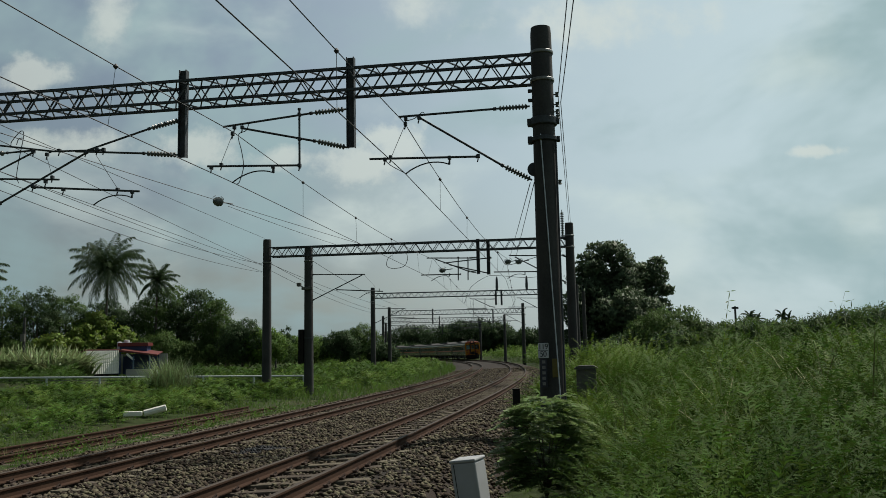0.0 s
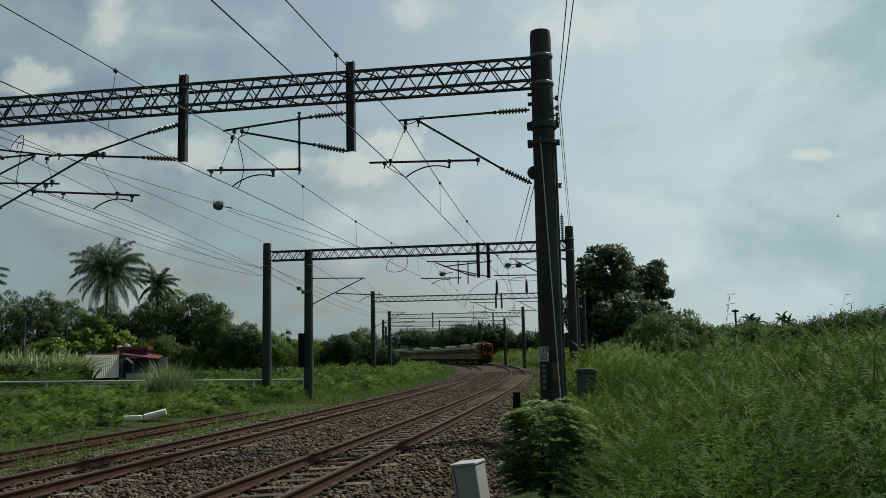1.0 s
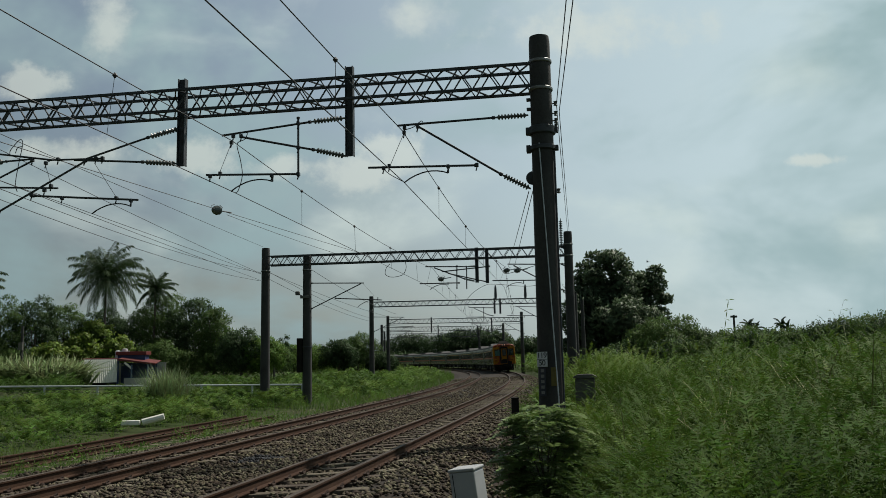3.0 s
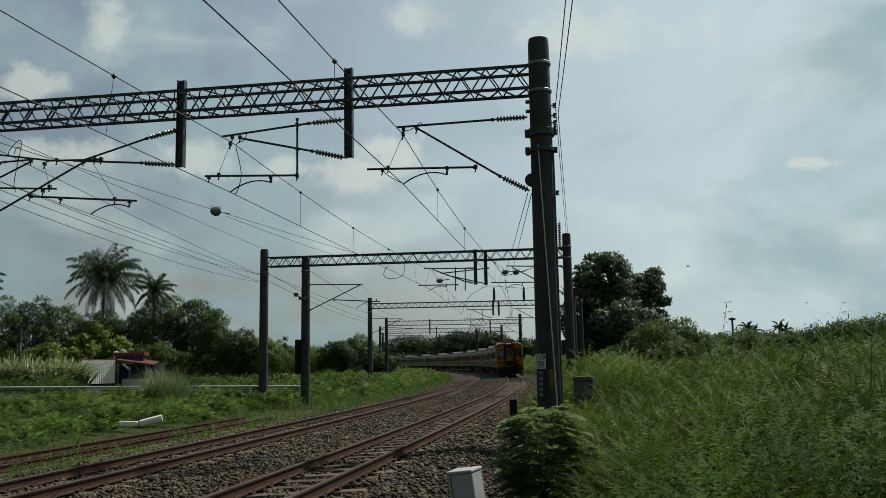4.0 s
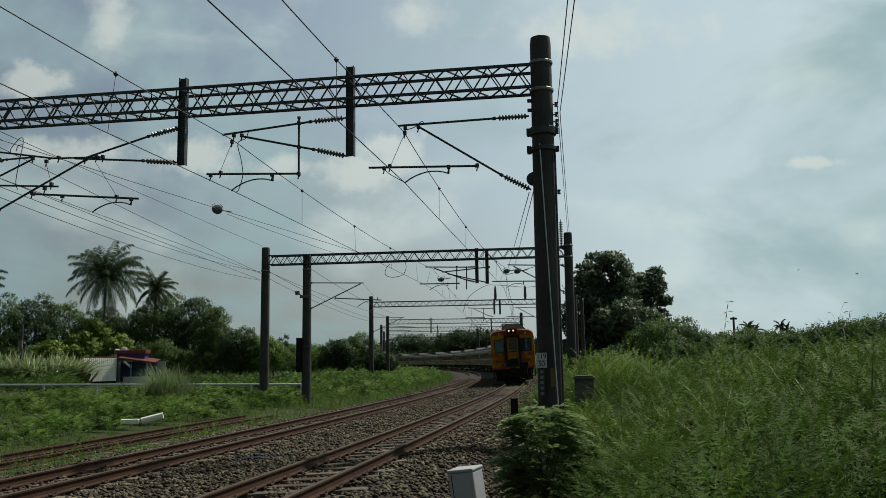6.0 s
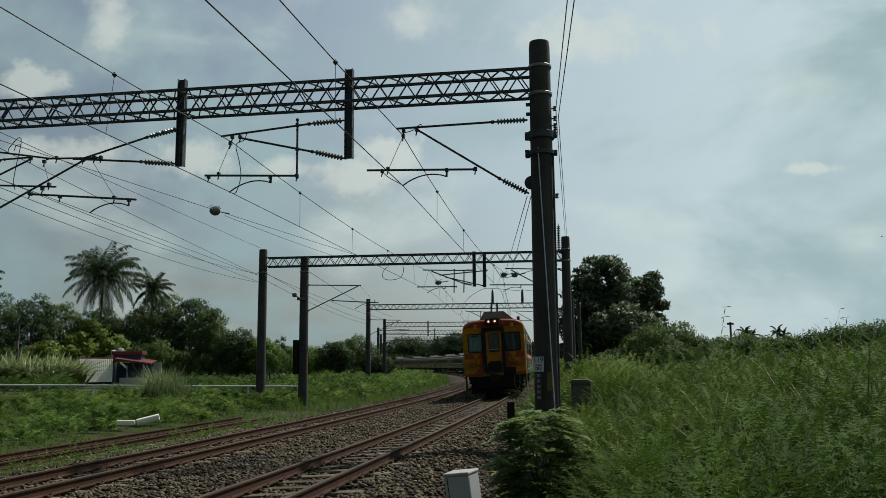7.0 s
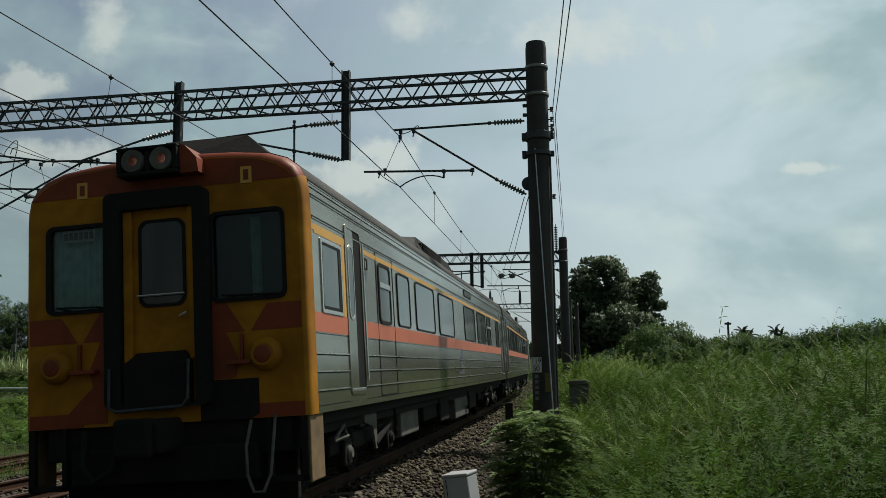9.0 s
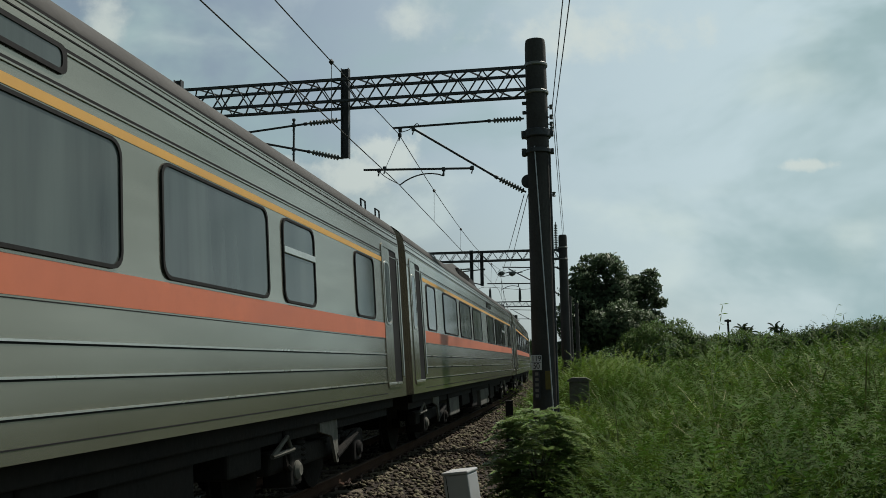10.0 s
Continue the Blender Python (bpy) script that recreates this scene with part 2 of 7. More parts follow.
CAB_RED = mat("cab_vermilion_paint", (0.22, 0.040, 0.012), 0.55, grain=7, stain=1.8, spread=0.16, dirt=(0.125, 0.028, 0.011), bump=0.05, spec=0.3)
RUBBER = mat("black_rubber", (0.013, 0.013, 0.013), 0.8, grain=20, stain=4, bump=0.1, spec=0.2)
GRIME = mat("underframe_grime", (0.013, 0.012, 0.011), 0.9, grain=20, stain=3, dirt=(0.022, 0.019, 0.016), bump=0.3, spec=0.15)
UNDER_GREY = mat("underframe_grey_box", (0.125, 0.122, 0.110), 0.75, grain=12, stain=2, dirt=(0.07, 0.065, 0.055), spec=0.2)
GLASS_DARK = mat("tinted_train_window", (0.045, 0.057, 0.053), 0.07, 0.0, grain=6, stain=1.6, spread=0.5, dirt=(0.105, 0.125, 0.112), bump=0, spec=0.55, stretch=(1, 1, 0.10))
PALE_STEEL = mat("dusty_bracket_steel", (0.13, 0.127, 0.11), 0.8, grain=14, stain=4, dirt=(0.06, 0.055, 0.045), spec=0.15)
GLASS_BARE = mat("uncurtained_train_window", (0.022, 0.027, 0.026), 0.06, 0.0, grain=5, stain=1.2, spread=0.5, dirt=(0.06, 0.07, 0.065), bump=0, spec=0.8, stretch=(1, 1.6, 0.12))
CURTAIN = mat("pale_green_curtain", (0.58, 0.84, 0.80), 0.85, grain=10, stain=2, bump=0, spec=0.1)
GLASS = pane_glass("clear_cab_glass", (0.52, 0.60, 0.585))
INTERIOR = mat("dim_cab_interior", (0.035, 0.04, 0.036), 0.8, grain=6, stain=1.5, bump=0)
LAMP_ON = glowing("lit_headlamp", (1.0, 0.42, 0.30), 2.0)
WHITE_PAINT = mat("grey_white_paint", (0.40, 0.41, 0.42), 0.6, grain=12, stain=3, spread=0.06, dirt=(0.31, 0.31, 0.30), bump=0.05)
PLATE_WHITE = mat("white_plate", (0.62, 0.64, 0.66), 0.5, grain=12, stain=6, spread=0.06, dirt=(0.5, 0.5, 0.5), bump=0)
BLACK_INK = mat("black_lettering", (0.02, 0.02, 0.025), 0.6, grain=12, stain=4, bump=0)
BLUE_INK = mat("blue_emblem", (0.115, 0.145, 0.175), 0.6, grain=12, stain=4, bump=0)
SIGN_YELLOW = mat("sign_yellow", (0.13, 0.10, 0.018), 0.7, grain=12, stain=4, bump=0)
CREAM = mat("cream_sheet_wall", (0.84, 0.82, 0.74), 0.6, grain=8, stain=0.8, spread=0.05, dirt=(0.74, 0.71, 0.62), bump=0.02)
GREY_SHEET = mat("grey_sheet_wall", (0.36, 0.36, 0.34), 0.6, grain=8, stain=0.8, spread=0.05, bump=0.02)
RED_ROOF = mat("red_sheet_roof", (0.15, 0.026, 0.022), 0.6, grain=8, stain=1, dirt=(0.09, 0.024, 0.022))
BLUE_WALL = mat("blue_painted_wall", (0.022, 0.042, 0.12), 0.6, grain=8, stain=1, dirt=(0.02, 0.03, 0.08))
BLUE_POST = mat("faded_blue_paint", (0.10, 0.16, 0.28), 0.6, grain=8, stain=1, spread=0.1, bump=0.02)
RAIL_WHITE = mat("galvanised_fence", (0.50, 0.53, 0.55), 0.5, 0.2, grain=20, stain=2, spread=0.08, bump=0)
BIRD = mat("dark_feathers", (0.03, 0.03, 0.03), 0.8, grain=30, stain=5, bump=0)
CAB_DIRTY = mat("dirt_caked_yellow_paint", (0.20, 0.125, 0.05), 0.85, grain=9, stain=3, spread=0.25, dirt=(0.09, 0.065, 0.04), bump=0.2)
NOTICE = mat("faded_notice", (0.04, 0.042, 0.055), 0.7, grain=12, stain=4, bump=0)


# ---------------------------------------------------------------- building helpers
class Shape:
    """Points and faces collected for one mesh."""

    def __init__(self):
        self.v, self.f = [], []

    def add(self, verts, faces):
        n = len(self.v)
        self.v += [tuple(p) for p in verts]
        self.f += [tuple(i + n for i in face) for face in faces]
        return self

    def box(self, x0, x1, y0, y1, z0, z1, b=0.0):
        """A block, its edges taken off by b."""
        if not b:
            p = [(x, y, z) for x in (x0, x1) for y in (y0, y1) for z in (z0, z1)]
            return self.add(p, [(0, 1, 3, 2), (4, 6, 7, 5), (0, 4, 5, 1), (2, 3, 7, 6), (0, 2, 6, 4), (1, 5, 7, 3)])
        bm = bmesh.new()
        bmesh.ops.create_cube(bm, size=1.0)
        for w in bm.verts:
            w.co = ((x0 + x1) / 2 + w.co.x * (x1 - x0), (y0 + y1) / 2 + w.co.y * (y1 - y0), (z0 + z1) / 2 + w.co.z * (z1 - z0))
        bmesh.ops.bevel(bm, geom=bm.edges[:], offset=b, segments=2, affect="EDGES", profile=0.5)
        bm.verts.index_update()
        self.add([w.co for w in bm.verts], [[w.index for w in face.verts] for face in bm.faces])
        bm.free()
        return self

    def tube(self, points, r, n=8, caps=True, r2=None):
        """A round bar along points; r2: its radius at the far end."""
        pts = [Vector(p) for p in points]
        rings = []
        for i, p in enumerate(pts):
            d = (pts[min(i + 1, len(pts) - 1)] - pts[max(i - 1, 0)]).normalized()
            a = d.cross(Vector((0, 0, 1)))
            a = (Vector((1, 0, 0)) if a.length < 0.02 else a).normalized()
            b = d.cross(a).normalized()
            a = b.cross(d)
            rad = r if r2 is None else r + (r2 - r) * i / (len(pts) - 1)
            rings.append([p + (a * math.cos(k * math.tau / n) + b * math.sin(k * math.tau / n)) * rad for k in range(n)])
        faces = [(i * n + k, i * n + (k + 1) % n, (i + 1) * n + (k + 1) % n, (i + 1) * n + k) for i in range(len(pts) - 1) for k in range(n)]
        if caps:
            faces += [tuple(range(n)), tuple(reversed([(len(pts) - 1) * n + k for k in range(n)]))]
        return self.add([q for ring in rings for q in ring], faces)

    def lathe(self, a, b, profile, n=12):
        """Turned shape about the line from a to b; profile: (share of the way, radius)."""
        a, b = Vector(a), Vector(b)
        d = (b - a).normalized()
        e = d.cross(Vector((0, 0, 1)))
        e = (Vector((1, 0, 0)) if e.length < 0.02 else e).normalized()
        g = d.cross(e)
        pts = [a + (b - a) * t + (e * math.cos(k * math.tau / n) + g * math.sin(k * math.tau / n)) * r for t, r in profile for k in range(n)]
        m = len(profile)
        faces = [(i * n + k, i * n + (k + 1) % n, (i + 1) * n + (k + 1) % n, (i + 1) * n + k) for i in range(m - 1) for k in range(n)]
        return self.add(pts, faces + [tuple(range(n)), tuple(reversed([(m - 1) * n + k for k in range(n)]))])

    def beam(self, p, q, w, t=None):
        """A square bar from p to q."""
        p, q = Vector(p), Vector(q)
        d = (q - p).normalized()
        a = d.cross(Vector((0, 0, 1)))
        a = (Vector((1, 0, 0)) if a.length < 0.02 else a).normalized() * w / 2
        b = d.cross(a).normalized() * (t or w) / 2
        pts = [e + s * a + u * b for e in (p, q) for s, u in ((-1, -1), (1, -1), (1, 1), (-1, 1))]
        return self.add(pts, [(0, 1, 5, 4), (1, 2, 6, 5), (2, 3, 7, 6), (3, 0, 4, 7), (3, 2, 1, 0), (4, 5, 6, 7)])

    def sweep(self, profile, frames, closed=True, caps=True):
        """A 2D profile (x, z) carried along poses (its y axis ahead)."""
        n = len(profile)
        pts = [m @ Vector((x, 0, z)) for m in frames for x, z in profile]
        last = n if closed else n - 1
        faces = [(i * n + k, i * n + (k + 1) % n, (i + 1) * n + (k + 1) % n, (i + 1) * n + k) for i in range(len(frames) - 1) for k in range(last)]
        if caps and closed:
            faces += [tuple(range(n)), tuple(reversed([(len(frames) - 1) * n + k for k in range(n)]))]
        return self.add(pts, faces)


def mesh_of(shape, name, smooth=False):
    me = bpy.data.meshes.new(name)
    me.from_pydata(shape.v, [], shape.f)
    me.update()
    if smooth:
        me.polygons.foreach_set("use_smooth", [True] * len(me.polygons))
        me.set_sharp_from_angle(angle=radians(38))
    return me


def part(name, shape, material, parent=None, label="", smooth=False, weld=False):
    ob = new(name, mesh_of(shape, name, smooth))
    if weld:
        bm = bmesh.new()
        bm.from_mesh(ob.data)
        bmesh.ops.remove_doubles(bm, verts=bm.verts[:], dist=0.002)
        bm.to_mesh(ob.data)
        bm.free()
    ob.data.materials.append(material)
    ob.parent = parent
    if label:
        tagged(ob, label)
    return ob


def thing(name, label, category, m=None, group="", kind=""):
    ob = tagged(new(name), label, category, group, kind)
    ob.empty_display_size = 0.3
    if m is not None:
        ob.matrix_world = m
    return ob


def solid(name, shape, material, label, category, group="", kind="", smooth=False):
    return tagged(part(name, shape, material, smooth=smooth), label, category, group, kind)


def writing(name, text, size, material, parent, m):
    """Flat raised letters from the built-in font, as a mesh."""
    cu = bpy.data.curves.new(name, "FONT")
    cu.body, cu.size, cu.extrude, cu.align_x, cu.align_y = text, size, 0.002, "CENTER", "CENTER"
    tmp = bpy.data.objects.new(name, cu)
    me = bpy.data.meshes.new_from_object(tmp)
    bpy.data.objects.remove(tmp)
    ob = new(name, me)
    me.materials.clear()
    me.materials.append(material)
    ob.parent, ob.matrix_local = parent, m
    return ob


# ---------------------------------------------------------------- the railway line, as a curve on the plan
# distance along the line from a point beside the camera, and its bend (1/1000 per metre) there
BEND_AT = [-10, 20, 45, 70, 95, 130, 180]
BEND = [0.564, 1.193, 2.274, 1.179, 2.150, 1.781, 2.438]
GS = np.linspace(-60, 470, 5301)


def lay_out():
    k = np.interp(GS, BEND_AT, BEND) * 1e-3
    d = GS[1] - GS[0]
    head = np.concatenate([[0], np.cumsum((k[1:] + k[:-1]) / 2 * d)])
    i0 = int(np.argmin(abs(GS)))
    head += radians(-9.953) - head[i0]
    dx, dy = -np.sin(head), np.cos(head)
    x = np.concatenate([[0], np.cumsum((dx[1:] + dx[:-1]) / 2 * d)])
    y = np.concatenate([[0], np.cumsum((dy[1:] + dy[:-1]) / 2 * d)])
    return x - x[i0] - 2.512, y - y[i0] + 8.0, head


GX, GY, GH = lay_out()
CANT, CANT_FAR = radians(2.96), radians(1.1)
FAR_U, FAR_Z = -3.88, -0.12
SIDE_U, SIDE_Z = -8.78, -0.50


def heading(s):
    return float(np.interp(s, GS, GH))


def at(s, u=0.0, z=0.0):
    """A place s metres along the line, u to the right of the near track's middle, z over its rails."""
    h = heading(s)
    return Vector((float(np.interp(s, GS, GX)) + math.cos(h) * u, float(np.interp(s, GS, GY)) + math.sin(h) * u, z))


def along(s, u=0.0, z=0.0, cant=0.0):
    """The pose there: x across to the right, y along the line."""
    return Matrix.Translation(at(s, u, z)) @ Matrix.Rotation(heading(s), 4, "Z") @ Matrix.Rotation(-cant, 4, "Y")


def line_coords(x, y):
    """s and u of many places."""
    x, y = np.asarray(x, float), np.asarray(y, float)
    s = np.full(x.shape, 0.0)
    s += y - 8
    for _ in range(6):
        s = np.clip(s, GS[0], GS[-1])
        px, py, h = np.interp(s, GS, GX), np.interp(s, GS, GY), np.interp(s, GS, GH)
        s = s + (-(x - px) * np.sin(h) + (y - py) * np.cos(h)) * 0.9
    s = np.clip(s, GS[0], GS[-1])
    px, py, h = np.interp(s, GS, GX), np.interp(s, GS, GY), np.interp(s, GS, GH)
    return s, (x - px) * np.cos(h) + (y - py) * np.sin(h)


PROFILE_U = [-400, -60, -30, -20, -13, -10.2, -7.4, -6.6, -5.9, 1.9, 2.5, 3.1, 4.5, 6.5, 9, 14, 30, 60, 400]
PROFILE_Z = [-0.3, -0.3, -0.35, -0.45, -0.5, -0.66, -0.66, -0.66, -0.55, -0.55, -0.62, -0.5, -0.25, 0.05, 0.3, 0.45, 0.4, 0.3, 0.3]


def lumps(x, y, size):
    a = np.sin(x / size * 1.7 + 0.3) * np.cos(y / size * 1.3 + 1.1) + 0.5 * np.sin(x / size * 3.1 + y / size * 2.3) + 0.3 * np.cos(y / size * 5.3 - x / size * 4.1)
    return a / 1.8


def ground_z(x, y):
    s, u = line_coords(x, y)
    z = np.interp(u, PROFILE_U, PROFILE_Z)
    wild = np.clip((np.abs(u + 3.2) - 6.5) / 4, 0, 1)
    return z + wild * (0.16 * lumps(x, y, 3.0) + 0.10 * lumps(y, x, 1.1))


def spaced(lo, hi, near, far, mid=0.0):
    """Grid lines, close near mid and wide far out."""
    out, p = [mid], mid
    while p < hi:
        p += min(far, near + abs(p - mid) * 0.05)
        out.append(p)
    p = mid
    while p > lo:
        p -= min(far, near + abs(p - mid) * 0.05)
        out.insert(0, p)
    return np.array(out)


def build_ground():
    xs, ys = spaced(-1500, 1500, 0.45, 120), spaced(-300, 2600, 0.45, 120, 14.0)
    X, Y = np.meshgrid(xs, ys)
    Z = ground_z(X, Y)
    sh = Shape()
    n = len(xs)
    sh.v = list(map(tuple, np.stack([X, Y, Z], -1).reshape(-1, 3).tolist()))
    sh.f = [(j * n + i, j * n + i + 1, (j + 1) * n + i + 1, (j + 1) * n + i) for j in range(len(ys) - 1) for i in range(n - 1)]
    solid("ground", sh, SOIL, "weedy green ground beside the railway line", "ground", kind="structure", smooth=True)


build_ground()


# ballast: the bed under each track, then loose stones on it
def bed_z(u):
    """Height of the stones' surface across both tracks."""
    return np.interp(u, [-6.7, -5.75, -5.2, -4.75, -4.45, -3.3, -3.0, -2.6, -1.9, -1.3, -0.85, -0.5, 0.5, 0.85, 1.4, 1.8, 2.6],
                     [-0.70, -0.33, -0.275, -0.275, -0.315, -0.295, -0.245, -0.24, -0.21, -0.19, -0.185, -0.225, -0.175, -0.095, -0.09, -0.15, -0.66])


def build_bed():
    us = np.linspace(-6.6, 2.6, 47)
    ss = np.concatenate([np.arange(-14, 40, 0.4), np.arange(40, 440, 2.0)])
    sh = Shape()
    for s in ss:
        m = along(s)
        wave = 0.03 * lumps(us * 3, s * 3.0, 1.0)
        sh.v += [tuple(m @ Vector((u, 0, z))) for u, z in zip(us, bed_z(us) - 0.035 + wave)]
    n = len(us)
    sh.f = [(j * n + i, j * n + i + 1, (j + 1) * n + i + 1, (j + 1) * n + i) for j in range(len(ss) - 1) for i in range(n - 1)]
    solid("ballast_bed", sh, BED, "brown-grey crushed stone bed under the tracks", "ballast", kind="structure", smooth=True)


build_bed()


def scatter(name, places, kinds, material, label, category, kind="stuff", outward=None):
    """Many copies of small shapes joined into one mesh. places: rows x y z turn size lean; kinds: list of (verts, faces) arrays;
    outward (or three more columns): for each place the way its leaves face."""
    rows = np.asarray(places, float)
    if rows.shape[1] > 6:
        outward = rows[:, 6:9]
    pick = np.random.RandomState(len(rows)).randint(0, len(kinds), len(rows))
    allv, alln, allc = [], [], 0
    facing = [] if outward is None else np.asarray(outward, float)
    faces, counts = [], []
    for k, (v, f) in enumerate(kinds):
        r = rows[pick == k]
        if not len(r):
            continue
        c, s = np.cos(r[:, 3]), np.sin(r[:, 3])
        lean = r[:, 5:6]
        vx, vy, vz = v[None, :, 0], v[None, :, 1], v[None, :, 2]
        lx = vx + vz * np.sin(lean)
        lz = vz * np.cos(lean) - vx * np.sin(lean) * 0.3
        x = (lx * c[:, None] - vy * s[:, None]) * r[:, 4:5] + r[:, 0:1]
        y = (lx * s[:, None] + vy * c[:, None]) * r[:, 4:5] + r[:, 1:2]
        z = lz * r[:, 4:5] + r[:, 2:3]
        pts = np.stack([x, y, z], -1)
        allv.append(pts.reshape(-1, 3))
        base = allc + np.arange(len(r))[:, None, None] * len(v)
        tri = np.asarray(f)[None] + base
        if len(facing):
            way = facing[pick == k]
            alln.append(np.repeat(way, len(v), 0))
            q = pts[:, np.asarray(f)]
            turned = (np.cross(q[:, :, 1] - q[:, :, 0], q[:, :, 2] - q[:, :, 0]) * way[:, None]).sum(-1) < 0
            tri[turned] = tri[turned][:, ::-1]
        faces.append(tri.reshape(-1))
        counts.append(np.full(len(r) * len(f), len(f[0])))
        allc += len(r) * len(v)
    V, F, C = np.concatenate(allv), np.concatenate(faces), np.concatenate(counts)
    me = bpy.data.meshes.new(name)
    me.vertices.add(len(V))
    me.vertices.foreach_set("co", V.ravel())
    me.loops.add(len(F))
    me.loops.foreach_set("vertex_index", F.astype(np.int32))
    me.polygons.add(len(C))
    me.polygons.foreach_set("loop_start", np.concatenate([[0], np.cumsum(C)[:-1]]).astype(np.int32))
    me.update(calc_edges=True)
    if alln:
        way = np.concatenate(alln) + np.random.RandomState(3).normal(0, 0.28, (len(V), 3))
        me.normals_split_custom_set_from_vertices((way / np.linalg.norm(way, axis=1)[:, None]).tolist())
    me.materials.append(material)
    ob = new(name, me)
    return tagged(ob, label, category, kind=kind) if label else ob


def stone_kinds():
    rs = np.random.RandomState(5)
    f = np.array([(0, 1, 4), (1, 2, 4), (2, 3, 4), (3, 0, 4), (1, 0, 5), (2, 1, 5), (3, 2, 5), (0, 3, 5)])
    out = []
    for _ in range(14):
        v = np.array([(1, 0, 0), (0, 1, 0), (-1, 0, 0), (0, -1, 0), (0.2, 0.1, 0.8), (0, 0, -0.7)], float)
        v += rs.uniform(-0.38, 0.38, v.shape)
        out.append((v * (1, rs.uniform(0.6, 1), rs.uniform(0.6, 1.0)), f))
    return out


def build_stones():
    rs = np.random.RandomState(11)
    rows = []
    for s0, s1, count, lo, hi in ((0.5, 14, 25000, 0.022, 0.056), (14, 32, 19000, 0.028, 0.060), (32, 80, 9000, 0.04, 0.075)):
        s, u = rs.uniform(s0, s1, count), rs.uniform(-6.5, 2.55, count)
        keep, lift = np.ones(count, bool), np.zeros(count)
        for mid in (0.0, FAR_U):
            for side in (-0.565, 0.565):
                keep &= np.abs(u - mid - side) > 0.10
            on = np.abs(u - mid) < 0.6
            tie = on & (((s / 0.62) % 1.0) < 0.36)
            keep &= ~(tie & (rs.uniform(0, 1, count) < 0.35 + 0.55 * np.clip(lumps(s * 2.1, u * 2.6, 1.0) + 0.5, 0, 1)))
            lift = np.where(tie, 0.05, np.where(on, 0.022, lift))
        s, u, lift = s[keep], u[keep], lift[keep]
        h = np.interp(s, GS, GH)
        x, y = np.interp(s, GS, GX) + np.cos(h) * u, np.interp(s, GS, GY) + np.sin(h) * u
        size = rs.uniform(lo, hi, len(s))
        z = bed_z(u) - 0.025 + lift + 0.03 * lumps(u * 3, s * 3.0, 1.0) + rs.uniform(-0.01, 0.02, len(s))
        rows.append(np.stack([x, y, z, rs.uniform(0, 6.28, len(s)), size, rs.uniform(-0.6, 0.6, len(s))], -1))
    rows = np.concatenate(rows)
    s, u = line_coords(rows[:, 0], rows[:, 1])
    # the girder's shadow on the ballast, painted as an ellipse of dark stones
    in_shadow = ((s - 7.5) / 0.62) ** 2 + ((u + 2.1) / 0.42) ** 2 + 0.5 * lumps(s * 4, u * 4, 1.0) < 1
    scatter("shadow_stones", rows[in_shadow], stone_kinds(), SHADOW_STONE, "dark patch of ballast stones, the girder's shadow painted in", "ballast")
    scatter("ballast_stones", rows[~in_shadow], stone_kinds(), STONE, "loose brown-grey ballast stones round the rails", "ballast")


build_stones()

# ---------------------------------------------------------------- tracks
RAIL_SIDE = [(-0.063, -0.145), (-0.063, -0.132), (-0.012, -0.115), (-0.009, -0.04), (-0.031, -0.028), (-0.032, -0.006),
             (0.032, -0.006), (0.031, -0.028), (0.009, -0.04), (0.012, -0.115), (0.063, -0.132), (0.063, -0.145)]
RAIL_HEAD = [(-0.0325, -0.0065), (-0.027, 0.0), (0.027, 0.0), (0.0325, -0.0065)]


def build_track(label, u0, z0, cant, s0, s1, sleepers, rusty=False):
    track = thing("railway_track", label, "railway track", Matrix.Translation(at(10, u0, z0)), kind="structure")
    back = track.matrix_world.inverted()
    ss = list(np.arange(s0, 60, 0.8)) + list(np.arange(60, s1, 2.5)) if s1 > 60 else list(np.arange(s0, s1, 0.8))
    for side in (-0.565, 0.565):
        frames = [back @ along(s, u0, z0, cant) @ Matrix.Translation((side, 0, 0)) for s in ss]
        r = part("rail", Shape().sweep(RAIL_SIDE, frames), RAIL, track, "rust-brown steel rail", smooth=True)
        part("rail_head", Shape().sweep(RAIL_HEAD, frames), RAIL if rusty else RAIL_TOP, r, "worn running surface", smooth=True)
    tie = mesh_of(Shape().box(-1.0, 1.0, -0.11, 0.11, -0.32, -0.158, 0.02), "sleeper")
    tie.materials.append(SLEEPER)
    clip = Shape()
    for sgn in (-1, 1):
        clip.box(sgn * 0.085 - 0.035, sgn * 0.085 + 0.035, -0.06, 0.06, -0.15, -0.118, 0.01)
        clip.tube([(sgn * 0.1, -0.04, -0.12), (sgn * 0.12, 0, -0.09), (sgn * 0.1, 0.04, -0.12)], 0.012, 6)
    fast = mesh_of(clip, "rail_clip")
    fast.materials.append(CLIP)
    for i, s in enumerate(np.arange(s0, sleepers, 0.62)):
        s = math.floor(s / 0.62) * 0.62 + 0.11
        if s < -1:
            continue
        ob = new("sleeper", tie)
        ob.parent = track
        ob.matrix_local = back @ along(s, u0, z0, cant)
        if s < 40:
            for side in (-0.565, 0.565):
                c = new("rail_clip", fast)
                c.parent = ob
                c.matrix_local = Matrix.Translation((side, 0, 0))
    return track


# ---------------------------------------------------------------- overhead line
MAST_TOP, BEAM_LO, BEAM_HI = 8.04, 6.935, 7.40


